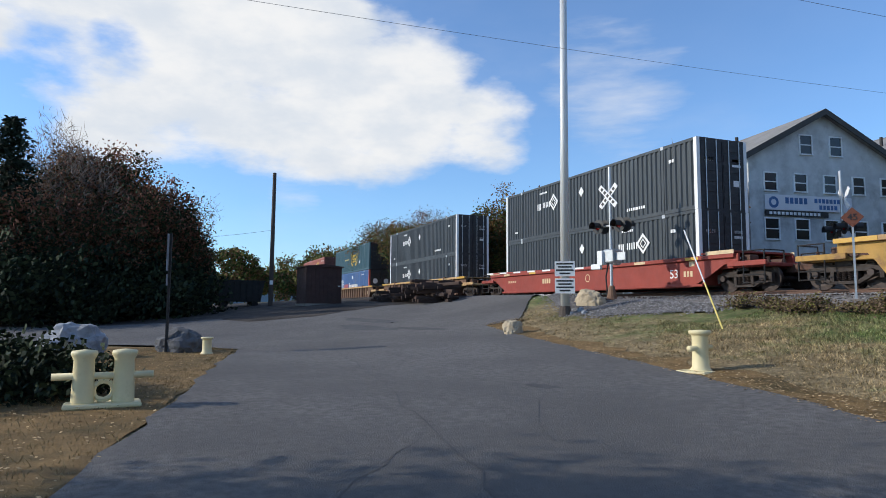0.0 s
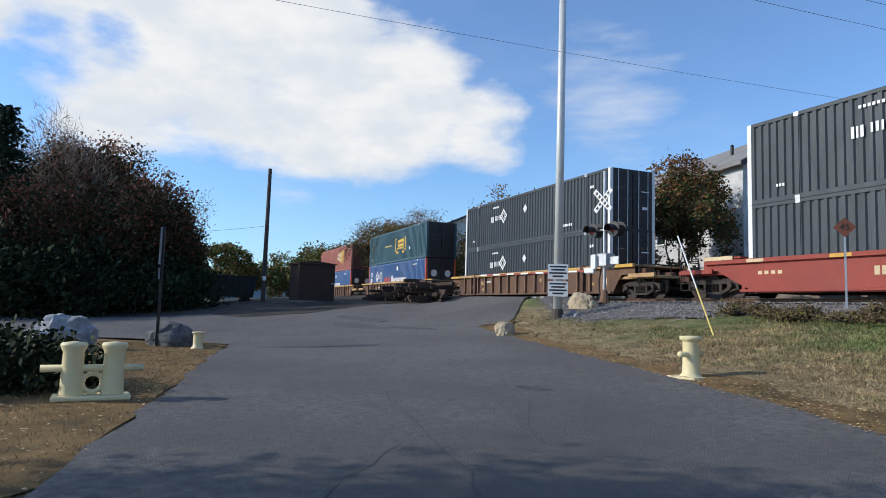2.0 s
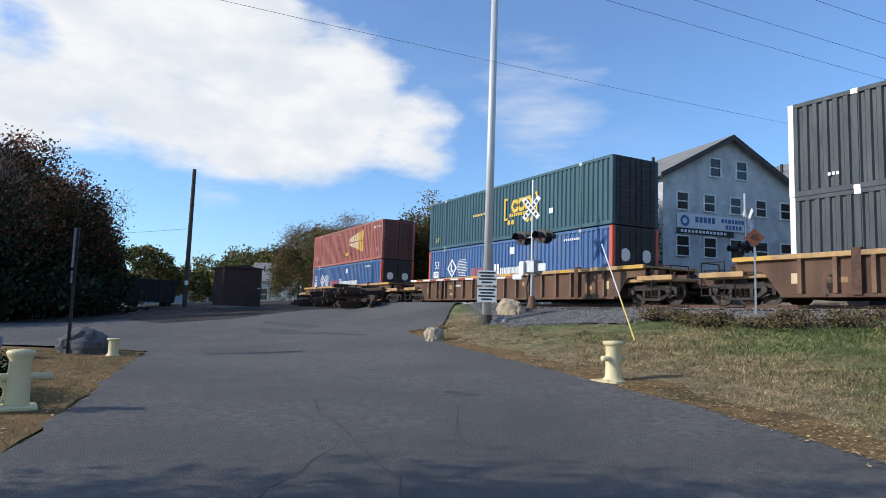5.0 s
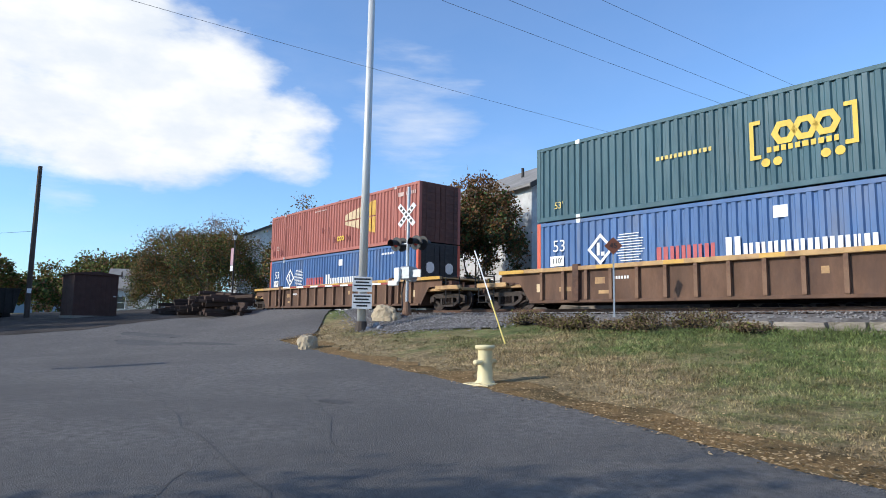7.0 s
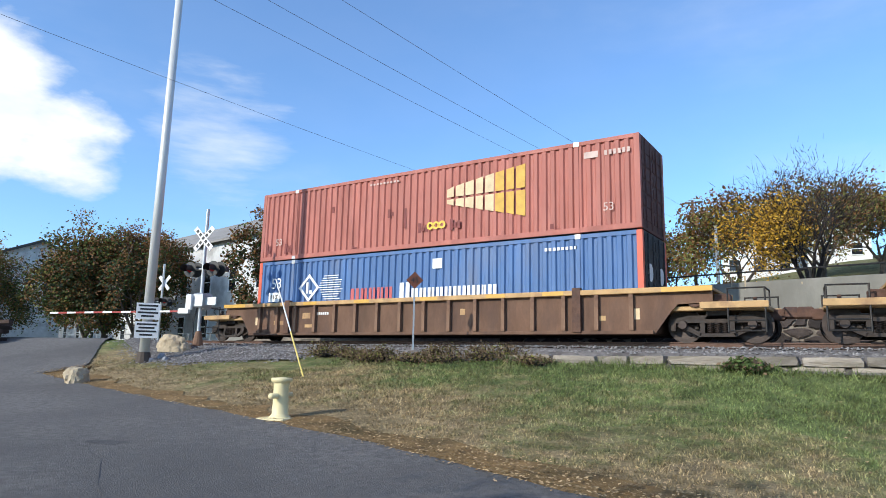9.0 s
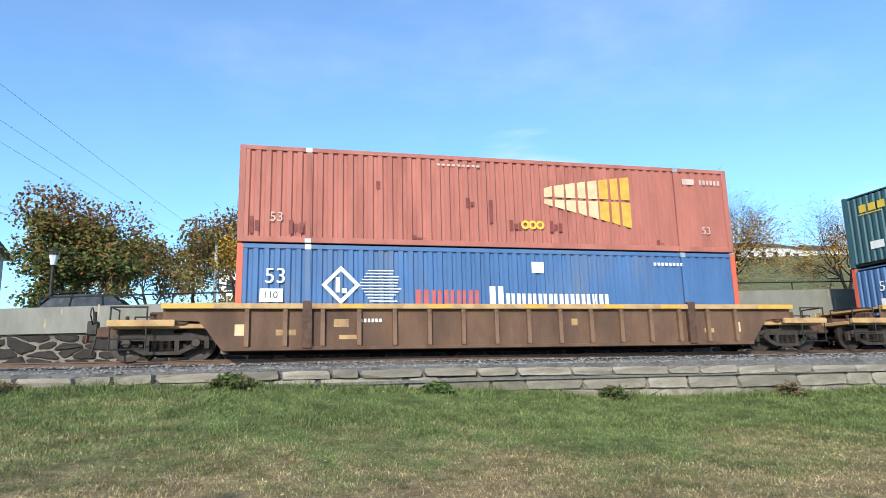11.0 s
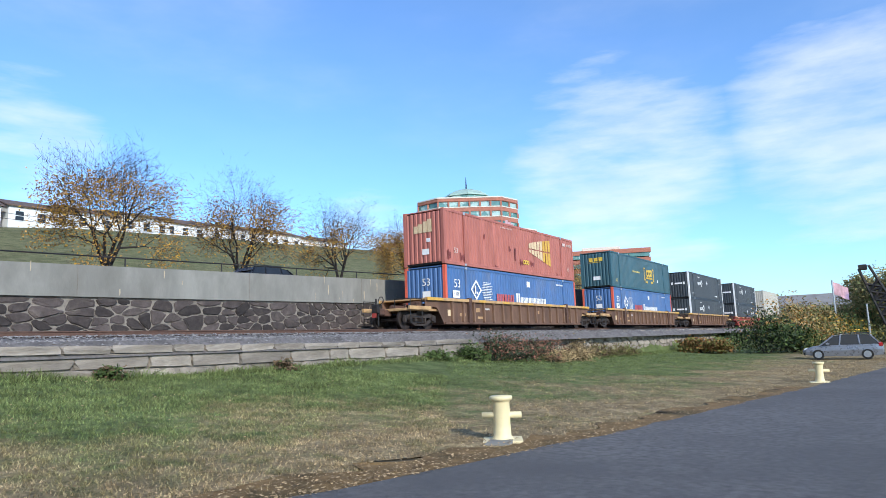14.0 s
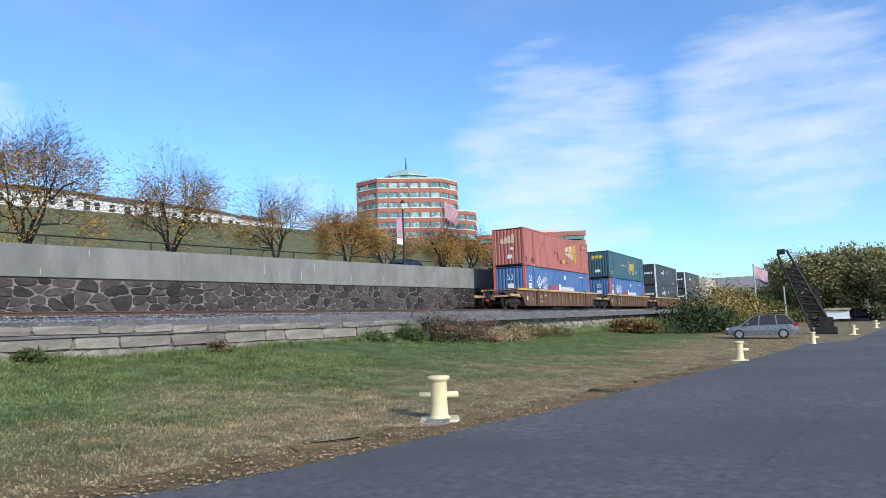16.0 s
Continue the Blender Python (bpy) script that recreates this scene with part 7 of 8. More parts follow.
def office():
    x, y = east(186.2, 117.4)
    c = tagged(new("office_building"), "stepped red-brick office building with green glass bands and a copper dome", "office building")
    base = EYE + 12.0
    c.matrix_world = Matrix.Translation((x, y, base)) @ Matrix.Rotation(radians(BEND - 57 + 4), 4, "Z")
    blocks = [(octagon(0, 8, 17.0, 15, 6.5), 10), (octagon(-16, 12, 14, 11, 3), 6), (octagon(11, 12, 13, 12, 4), 7), (octagon(-27, 16, 12, 9, 2), 5)]
    fl = 3.32
    for plan, n in blocks:
        for k in range(n):
            z = k * fl
            b = Build()
            extrude_plan(b, plan, z, z + 1.15)
            cx = sum(p[0] for p in plan) / 8
            cy = sum(p[1] for p in plan) / 8
            shrink = lambda f: [(cx + (p[0] - cx) * f, cy + (p[1] - cy) * f) for p in plan]
            s_ = part("storey", b, M["redbrick"], c)
            b = Build()
            extrude_plan(b, shrink(1.006), z + 1.15, z + 1.5)
            part("stone_band", b, M["band"], s_, "pale stone band")
            b = Build()
            extrude_plan(b, shrink(0.985), z + 1.55, z + fl - 0.16)
            part("glass_band", b, M["greenglass"], s_, "green tinted window band")
            b = Build()
            for i in range(8):
                p, q = Vector((*plan[i], 0)), Vector((*plan[(i + 1) % 8], 0))
                m_ = max(1, int((q - p).length / 3.2))
                for j in range(m_):
                    r_ = p.lerp(q, j / m_)
                    b.box(r_.x - 0.28, r_.x + 0.28, r_.y - 0.28, r_.y + 0.28, z + 1.45, z + fl - 0.2)
            part("pier", b, M["redbrick"], s_)["kind"] = "stuff"
            b = Build()
            extrude_plan(b, plan, z + fl - 0.16, z + fl)
            part("lintel", b, M["redbrick"], s_)
        b = Build()
        extrude_plan(b, shrink(1.01), n * fl, n * fl + 1.0)
        part("parapet", b, M["redbrick"], c)
        b = Build()
        extrude_plan(b, shrink(1.016), n * fl + 1.0, n * fl + 1.4)
        part("coping", b, M["band"], c)
    z = 10 * fl + 1.0
    part("drum", Build().lathe([(8.6, z - 0.5), (8.6, z + 1.5), (8.2, z + 2.0)], 8, Matrix.Translation((0, 4, 0))), M["greenglass"], c, "glazed drum under the dome")
    z += 2.0
    part("dome", Build().lathe([(8.8, z), (8.6, z + 0.5), (6.0, z + 2.0), (3.4, z + 2.9), (1.2, z + 3.5), (0.3, z + 3.7)], 8, Matrix.Translation((0, 4, 0))), M["copper"], c, "green copper dome")
    part("spire", Build().tube((0, 4, z + 3.4), (0, 4, z + 8.0), 0.3, 0.05, 6), M["darkmetal"], c)
    b = Build()
    for k in range(5):
        b.box(11.4 + k * 1.0, 12.4 + k * 1.0, -8.0 + 1.0 * k, -7.9 + 1.0 * k, 20.6 - 0.5 * k, 26.2 - 0.5 * k)
    part("flag", b, M["flag"], c, "large hanging flag")
    x, y = east(228, 92)
    c2 = tagged(new("office_building"), "lower red-brick office wing with green glass bands", "office building")
    c2.matrix_world = Matrix.Translation((x, y, base - 13)) @ Matrix.Rotation(radians(BEND - 66), 4, "Z")
    for k in range(9):
        z = k * fl
        s_ = part("storey", Build().box(-22, 22, 0, 24, z, z + 1.5), M["redbrick"], c2)
        part("glass_band", Build().box(-21.7, 21.7, 0.3, 23.7, z + 1.9, z + fl), M["greenglass"], s_)
    part("parapet", Build().box(-22.2, 22.2, -0.2, 24.2, 9 * fl, 9 * fl + 1.6), M["redbrick"], c2)
    part("roof_unit", Build().box(-2, 12, 6, 16, 9 * fl + 1.5, 9 * fl + 3.4), M["band"], c2)


office()


# ---- trees and shrubs ----
def limb(b, p, d, length, r, depth, rnd, tips, spread=0.55, up=0.18, sides=6):
    """A limb of bent pieces that branches; the ends go to tips."""
    n = 3
    q = Vector(p)
    for k in range(n):
        d = (d + Vector((rnd.uniform(-1, 1), rnd.uniform(-1, 1), rnd.uniform(-0.5, 1) * 0.6)) * 0.14 + Vector((0, 0, up * 0.25))).normalized()
        q2 = q + d * length / n
        r2 = r * (0.86 if k < n - 1 else 0.72)
        b.tube(q, q2, r, r2, max(4, sides), caps=False)
        q, r = q2, r2
        if depth > 0 and k > 0:
            side_ = d.orthogonal()
            side_.rotate(Matrix.Rotation(rnd.uniform(0, 6.28), 3, d))
            limb(b, q, (d * (1 - spread) + side_.normalized() * spread * 1.5).normalized(), length * rnd.uniform(0.55, 0.8), r * 0.62, depth - 1, rnd, tips, spread, up, sides - 1)
    if depth > 0:
        for _ in range(2):
            side_ = d.orthogonal()
            side_.rotate(Matrix.Rotation(rnd.uniform(0, 6.28), 3, d))
            limb(b, q, (d + side_.normalized() * spread).normalized(), length * rnd.uniform(0.6, 0.85), r * 0.75, depth - 1, rnd, tips, spread, up, sides - 1)
    else:
        tips.append((q, d))


def leaf_cloud(centers, count, spread, size, rnd, flat=0.8):
    b = Build()
    for _ in range(count):
        c = rnd.choice(centers)
        p = c + Vector((rnd.gauss(0, spread), rnd.gauss(0, spread), rnd.gauss(0, spread * flat)))
        s_ = size * rnd.uniform(0.55, 1.35)
        u = Vector((rnd.gauss(0, 1), rnd.gauss(0, 1), rnd.gauss(0, 1))).normalized()
        w = u.orthogonal().normalized()
        b.add([p - u * s_ * 0.6, p + w * s_ * 0.42, p + u * s_ * 0.6, p - w * s_ * 0.42], [(0, 1, 2, 3)])
    return b


def broadleaf(x, y, height, width, label, leaf_sets, seed, trunk=0.22, bark="bark", depth=4, z=None, twigs="twig", twig_count=0, first=0.25, spread=0.55):
    """A tree with a trunk, limbs, fine twigs and leaves. leaf_sets: (material, count, size, low, high, side)."""
    rnd = random.Random(seed)
    c = tagged(new("tree"), label, "tree", "trees")
    c.matrix_world = Matrix.Translation(on_ground(x, y, -0.05) if z is None else Vector((x, y, z)))
    b, tips = Build(), []
    b.tube((0, 0, 0), (0.05, 0.02, height * first), trunk * 1.15, trunk * 0.9, 9)
    for k in range(4):
        a = k * 1.57 + rnd.uniform(-0.4, 0.4)
        o_ = width / height
        limb(b, (0.05, 0.02, height * first * rnd.uniform(0.8, 1.0)), Vector((math.cos(a) * o_ * 0.75, math.sin(a) * o_ * 0.75, 1.0)).normalized(), height * 0.30, trunk * 0.55, depth - 1, rnd, tips, spread)
    zs = max(t[0].z for t in tips)
    k = height / zs
    wx = sorted(math.hypot(t[0].x, t[0].y) for t in tips)[int(len(tips) * 0.92)]
    kx = (width / 2) / max(0.1, wx)
    fit_ = lambda p: (p[0] * kx, p[1] * kx, p[2] * k) if p[2] > height * first * 0.8 else (p[0], p[1], p[2] * k)
    b.v = [fit_(p) for p in b.v]
    centers = [Vector(fit_(t[0])) for t in tips]
    part("trunk", b, M[bark], c, "bark-covered trunk and limbs")
    if twig_count:
        tb = Build()
        for _ in range(twig_count):
            p = rnd.choice(centers)
            d_ = (Vector((rnd.gauss(0, 1), rnd.gauss(0, 1), rnd.gauss(0.6, 0.8))).normalized() + (p - Vector((0, 0, height * 0.5))).normalized() * 0.8).normalized()
            L_ = rnd.uniform(0.2, 0.65) * height / 8
            w = d_.orthogonal().normalized() * 0.012 * height / 7
            q = p + Vector((rnd.gauss(0, 0.25), rnd.gauss(0, 0.25), rnd.gauss(0, 0.25)))
            tb.add([q - w, q + w, q + d_ * L_], [(0, 1, 2)])
        part("twig", tb, M[twigs], c, "fine bare twigs")["kind"] = "stuff"
    for material, count, size, low, high, side_ in leaf_sets:
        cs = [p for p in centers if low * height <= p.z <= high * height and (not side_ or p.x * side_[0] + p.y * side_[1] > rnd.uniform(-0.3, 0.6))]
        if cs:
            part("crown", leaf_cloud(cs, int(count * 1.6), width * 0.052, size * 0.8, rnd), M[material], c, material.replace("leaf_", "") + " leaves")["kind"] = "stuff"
    return c


def conifer(x, y, height, width, label, seed):
    rnd = random.Random(seed)
    c = tagged(new("conifer"), label, "tree", "conifers")
    c.matrix_world = Matrix.Translation(on_ground(x, y, -0.1))
    part("trunk", Build().tube((0, 0, 0), (0, 0, height * 0.97), 0.2, 0.03, 8), M["bark_dark"], c)
    b = Build()
    for k in range(int(height * 5.2)):
        z = height * (0.05 + 0.93 * k / (height * 5.2))
        reach = width / 2 * (1 - z / height) ** 0.85 * rnd.uniform(0.75, 1.15) + 0.12
        for j in range(7):
            a = rnd.uniform(0, 6.283)
            out_ = Vector((math.cos(a), math.sin(a), rnd.uniform(-0.35, -0.05)))
            for t in np.linspace(0.25, 1, 7):
                p = Vector((0, 0, z)) + out_ * reach * t
                for _ in range(2):
                    w = Vector((rnd.gauss(0, 1), rnd.gauss(0, 1), rnd.gauss(-0.4, 0.6))).normalized() * rnd.uniform(0.18, 0.42)
                    u = Vector((rnd.gauss(0, 1), rnd.gauss(0, 1), rnd.gauss(0, 1))).normalized() * 0.09
                    b.add([p, p + w * 0.6 + u, p + w * 1.2, p + w * 0.6 - u], [(0, 1, 2, 3)])
    part("crown", b, M["needle"], c, "dense dark needles")


def shrub(x, y, w, h, label, mats, seed, z=None, count=900, size=0.14):
    rnd = random.Random(seed)
    c = tagged(new("shrub"), label, "shrub", "shrubs")
    c.matrix_world = Matrix.Translation(on_ground(x, y, 0) if z is None else Vector((x, y, z)))
    st_ = Build()
    centers = []
    for _ in range(26):
        a, r = rnd.uniform(0, 6.283), rnd.uniform(0.1, 0.5) * w
        p = Vector((math.cos(a) * r, math.sin(a) * r, h * rnd.uniform(0.25, 0.88) * (1.1 - 0.7 * (r / (w * 0.5)) ** 2)))
        st_.tube((p.x * 0.2, p.y * 0.2, 0), p, 0.02, 0.008, 4, caps=False)
        centers.append(p)
    part("stem", st_, M["bark_dark"], c)["kind"] = "stuff"
    for material, share in mats:
        part("foliage", leaf_cloud(centers, int(count * share), w * 0.12, size, rnd, 0.7 * h / w + 0.25), M[material], c, material.replace("leaf_", "") + " foliage")["kind"] = "stuff"


# yellowing street trees above the wall
tree_list = [(0.8, 31, 7.2, 5.6, 1250, 0.95, 31, (-1, 0)), (16.4, 31, 8.2, 6.2, 2600, 0.8, 32, None), (24.2, 31, 8.2, 6.0, 2200, 0.6, 33, None), (32.4, 31, 7.4, 5.4, 1500, 0.7, 34, None), (40.2, 31, 7.6, 5.4, 4600, 0.85, 35, None),
             (48.5, 33, 6.6, 5.8, 1800, 0.5, 36, None), (56, 31.5, 7.0, 5.4, 3200, 0.7, 37, None), (62, 32, 7.0, 6.2, 3000, 0.8, 38, None), (71, 33, 7.0, 6.2, 2600, 0.6, 39, None)]
for px, py, h, w, n, yel, seed, sd in tree_list:
    x, y = east(px, py)
    sets = [("leaf_yellow" if sd else "leaf_amber", int(n * yel * 1.7), 0.135, 0.2, 0.72, sd), ("leaf_yellow", int(n * 0.5), 0.12, 0.2, 0.6, sd), ("leaf_rust", int(n * (1 - yel) * 1.2), 0.13, 0.26, 0.75, None)]
    broadleaf(x, y, h, w, "half-bare street tree with yellow autumn leaves above the wall", sets, seed, 0.27, "bark_dark", 5, twig_count=3400, twigs="twig_dark", first=0.24)
# behind the track at the middle
broadleaf(-13.6, 37.5, 8.8, 6.4, "dense autumn tree with rusty and green leaves behind the track", [("leaf_olive", 5200, 0.22, 0.0, 0.8, None), ("leaf_rust", 4200, 0.2, 0.3, 1.0, None), ("leaf_green", 3000, 0.2, 0, 0.6, None)], 41, 0.25, twig_count=600, first=0.12)
for x, y, h, w, seed in ((-8, 52, 8, 9, 42), (-3, 60, 8.5, 9, 43), (1, 63, 7.5, 8, 44), (16.2, 88, 3.6, 4.2, 45), (-16, 58, 8, 9, 47)):
    broadleaf(x, y, h, w, "brown-green autumn tree on the hill", [("leaf_olive", 2600, 0.28, 0.0, 0.9, None), ("leaf_rust", 2200, 0.26, 0.2, 1.0, None), ("leaf_brown", 1200, 0.25, 0, 1, None)], seed, 0.22, depth=4, twig_count=500, first=0.12)
# before the warehouse
for az, d_, h, w, seed, mix in ((60.5, 52, 9.0, 8, 51, 0), (61.8, 54, 7.6, 7, 53, 0), (47.6, 38.0, 8.2, 5.0, 54, 1), (58.4, 50, 8.0, 7, 55, 1), (70.0, 70, 9.6, 10, 56, 0), (71.5, 78, 9.5, 11, 57, 1), (73.2, 84, 7.5, 9, 58, 0)):
    x, y = polar(az, d_)
    # darkest leaves are kept to the lower part of the crown
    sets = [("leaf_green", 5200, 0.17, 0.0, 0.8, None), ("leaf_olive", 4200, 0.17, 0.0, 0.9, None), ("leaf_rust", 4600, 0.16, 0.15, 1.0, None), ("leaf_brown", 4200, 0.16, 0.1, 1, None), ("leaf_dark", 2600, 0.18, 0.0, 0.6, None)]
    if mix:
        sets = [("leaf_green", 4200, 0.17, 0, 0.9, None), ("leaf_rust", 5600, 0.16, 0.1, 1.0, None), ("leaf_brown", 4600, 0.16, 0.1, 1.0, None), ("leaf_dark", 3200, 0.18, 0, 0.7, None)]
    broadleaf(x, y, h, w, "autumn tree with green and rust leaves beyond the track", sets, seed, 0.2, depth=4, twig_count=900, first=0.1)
# dark grove on the far side of the road
conifer(*polar(102.0, 47), 13.0, 8.5, "tall dark spruce at the edge of the grove", 61)
conifer(*polar(104.5, 45), 12.0, 8.0, "tall dark spruce at the edge of the grove", 62)
conifer(*polar(99.0, 52), 11.0, 7.0, "tall dark spruce at the edge of the grove", 63)
for az, d_, h, w, seed, bare in ((98.3, 49, 13.0, 8.5, 64, 1), (95.8, 52, 12.2, 8, 65, 0), (93.6, 54, 10.6, 7, 66, 0), (91.3, 57, 10.4, 7.0, 67, 2), (90.4, 62, 6.5, 5.0, 68, 0), (96.8, 58, 11.5, 10, 69, 0), (94.4, 47, 8.5, 8, 70, 0), (101, 56, 11, 9, 71, 0), (91.8, 50, 7.5, 7, 72, 0), (99.5, 46, 7.5, 8, 73, 0)):
    x, y = polar(az, d_)
    if bare == 1:
        sets = [("leaf_brown", 900, 0.2, 0.2, 0.9, None)]
    elif bare == 2:
        # dark leaves only in the lower half of this crown
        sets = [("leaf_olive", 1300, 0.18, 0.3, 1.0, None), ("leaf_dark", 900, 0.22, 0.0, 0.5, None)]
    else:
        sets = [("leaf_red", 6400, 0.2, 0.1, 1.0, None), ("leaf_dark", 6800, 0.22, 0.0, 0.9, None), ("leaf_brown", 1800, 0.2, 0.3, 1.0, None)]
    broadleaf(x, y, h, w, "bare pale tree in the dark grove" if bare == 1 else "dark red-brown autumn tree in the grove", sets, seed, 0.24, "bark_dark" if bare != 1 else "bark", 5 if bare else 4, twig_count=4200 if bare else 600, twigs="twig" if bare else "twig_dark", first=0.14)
for az, d_, w, h, seed in ((93, 45, 7, 4.2, 81), (96.5, 44, 7, 4.2, 82), (100, 42, 7, 4.2, 83), (90.0, 50, 6, 3.4, 84), (103.5, 41, 7, 4.5, 85), (91.5, 46, 6, 3.6, 86), (95, 50, 7, 5, 87)):
    x, y = polar(az, d_)
    shrub(x, y, w, h, "dark undergrowth at the grove's edge", (("leaf_dark", 0.5), ("needle", 0.5)), seed, count=4200, size=0.26)
# distant trees to the west
for az, d_, h, w, seed in ((86.2, 120, 9.5, 9, 91), (88.3, 110, 5, 10, 92), (84.6, 130, 6.5, 9, 93), (81.5, 150, 8.5, 12, 94), (79.5, 150, 11.5, 14, 95), (77.5, 150, 12.8, 15, 96), (75.5, 150, 13.2, 15, 97), (80.6, 120, 5.5, 9, 98), (73.8, 140, 12.6, 15, 99)):
    x, y = polar(az, d_)
    broadleaf(x, y, h, w, "distant autumn tree beyond the yard", [("leaf_green", 1300, 0.5, 0.0, 1.0, None), ("leaf_brown", 900, 0.5, 0.1, 1.0, None), ("leaf_olive", 900, 0.5, 0, 1, None)], seed, 0.25, depth=3, twig_count=200, first=0.1)
# east end: shrubs by the wall and trees along the road
for px, py, w, h, mats_, seed in ((61.5, 9.8, 5.5, 3.3, (("leaf_dark", 0.5), ("leaf_green", 0.5)), 101), (66, 8.2, 4.5, 2.8, (("leaf_green", 0.7), ("leaf_olive", 0.3)), 102), (72, 9.5, 7, 5.4, (("leaf_amber", 0.45), ("leaf_olive", 0.2), ("leaf_tan", 0.35)), 103),
                                  (80, 8.0, 7, 4.4, (("leaf_amber", 0.3), ("leaf_mid", 0.4), ("leaf_light", 0.3)), 104), (88, 6.5, 6, 3.6, (("leaf_yellow", 0.3), ("leaf_green", 0.7)), 105), (96, 5.0, 7, 3.2, (("leaf_olive", 0.6), ("leaf_dark", 0.4)), 106), (57.5, 13.6, 3.5, 1.3, (("leaf_olive", 0.5), ("leaf_rust", 0.5)), 107)):
    x, y = east(px, py)
    shrub(x, y, w, h, "autumn shrub at the end of the stone wall", mats_, seed, count=2600, size=0.2)
for az, d_, h, w, seed in ((-89.0, 112, 9.0, 10, 111), (-90.3, 110, 9.8, 11, 112), (-91.8, 112, 10.2, 12, 113), (-93.6, 108, 9.5, 12, 114), (-95.4, 110, 9.5, 12, 115), (-97.5, 105, 9, 12, 116), (-86.6, 120, 4.6, 9, 117), (-84.6, 150, 6.0, 12, 118)):
    x, y = polar(az + BEND, d_)
    broadleaf(x, y, h, w, "full autumn tree along the far road", [("leaf_mid", 4200, 0.36, 0.0, 1.0, None), ("leaf_light", 3600, 0.36, 0.15, 1, None), ("leaf_tan", 3200, 0.34, 0.15, 1, None), ("leaf_green", 800, 0.36, 0, 0.5, None)], seed, 0.3, depth=4, twig_count=200, first=0.06)
hill_house(164.0, 14.5, 16, 10, 5.2, 2.6, M["housegrey"], M["rooftin"], "grey gabled building far down the road", turn=-86, base=EYE - 0.6)
for az, d_, top in ((-86.08, 92, 0.0585), (-88.09, 90, 0.0257)):
    x, y = polar(az + BEND, d_)
    fpole = tagged(new("flagpole"), "pale pole far down the road", "pole")
    fpole.matrix_world = Matrix.Translation(on_ground(x, y, 0))
    part("shaft", Build().tube((0, 0, 0), (0, 0, EYE + top * d_ - ground_z(x, y)), 0.11, 0.09, 8), M["galv"], fpole)
    if top > 0.05:
        ht = EYE + top * d_ - ground_z(x, y)
        cloth = Build()
        for k in range(5):
            cloth.add([(0.1 + 0.45 * j, -0.5 * j * 0.45 + 0.12 * math.sin(2.2 * j), z_ - 0.16 * j) for j in (k, k + 1) for z_ in (ht - 0.1, ht - 1.6)], [(0, 1, 3, 2)])
        part("flag", cloth, M["flag"], fpole, "red, white and blue flag in the wind")
x, y = polar(-91.5 + BEND, 84)
kb = tagged(new("notice_board"), "white roofed notice board by the far road", "notice board")
kb.matrix_world = Matrix.Translation(on_ground(x, y, 0)) @ Matrix.Rotation(radians(BEND - 90), 4, "Z")
part("board", Build().box(-1.1, 1.1, -0.05, 0.05, 0.7, 1.6), M["signwhite"], kb)
part("post", Build().box(-1.1, -1.0, -0.04, 0.04, 0, 1.7), M["polewood"], kb)
part("post", Build().box(1.0, 1.1, -0.04, 0.04, 0, 1.7), M["polewood"], kb)
part("roof", Build().prism([(-1.3, 1.7), (1.3, 1.7), (1.2, 1.9), (-1.2, 1.9)], -0.3, 0.3), M["boulder_tan"], kb)
# low growth on the wall and bank
rr = random.Random(5)
for s_, v_, w, h, mats_ in [(24.6, 15.7, 2.6, 1.35, (("leaf_dark", 0.7), ("leaf_red", 0.3))), (26.4, 15.8, 2.8, 1.4, (("leaf_dark", 0.6), ("leaf_red", 0.4))), (28.4, 15.8, 2.8, 1.25, (("leaf_red", 0.4), ("leaf_dark", 0.6))), (30.6, 16.0, 2.6, 1.1, (("leaf_dark", 0.5), ("leaf_red", 0.5))), (29.8, 14.9, 1.8, 0.55, (("leaf_tan", 1.0),)), (32.4, 15.1, 2.2, 0.6, (("leaf_tan", 0.9), ("weed", 0.1))), (34.5, 15.9, 2.6, 0.9, (("weed", 0.5), ("leaf_tan", 0.5))),
                            (38, 16.1, 2.6, 0.8, (("weed", 0.6), ("leaf_olive", 0.4))), (42.5, 16.1, 2.4, 0.8, (("weed", 0.5), ("leaf_olive", 0.5))), (22.6, 15.7, 1.6, 0.7, (("leaf_green", 1.0),)), (20.2, 15.7, 1.2, 0.4, (("leaf_green", 1.0),)),
                            (6.6, 15.6, 0.6, 0.3, (("leaf_green", 0.7), ("weed", 0.3))), (12.0, 15.6, 0.6, 0.35, (("weed", 0.8), ("leaf_green", 0.2))), (2.0, 15.6, 0.7, 0.22, (("leaf_green", 1.0),)), (-2.5, 15.7, 0.9, 0.3, (("leaf_green", 0.6), ("weed", 0.4)))]:
    p = track(s_, v_)
    shrub(p.x, p.y, w, h, "tangled weeds along the foot of the stone wall", mats_, int(s_ * 10), count=int(500 + 500 * w), size=0.09)
for k in range(11):
    s_ = -15.0 + k * 0.75 + rr.uniform(-0.3, 0.3)
    p = track(s_, 15.6 + rr.uniform(-0.3, 0.4))
    shrub(p.x, p.y, rr.uniform(0.8, 1.3), rr.uniform(0.25, 0.5), "dry brown weeds on the bank below the track", (("weed", 0.8), ("leaf_olive", 0.2)), 300 + k, count=900, size=0.05)
# a bare tree outside the view whose shade falls across the road
broadleaf(-6.8, -10.6, 9.5, 7.0, "half-bare tree on the verge that shades the road", [("leaf_brown", 5200, 0.2, 0.2, 1.0, None)], 131, 0.26, "bark", 5, twig_count=900, first=0.3)
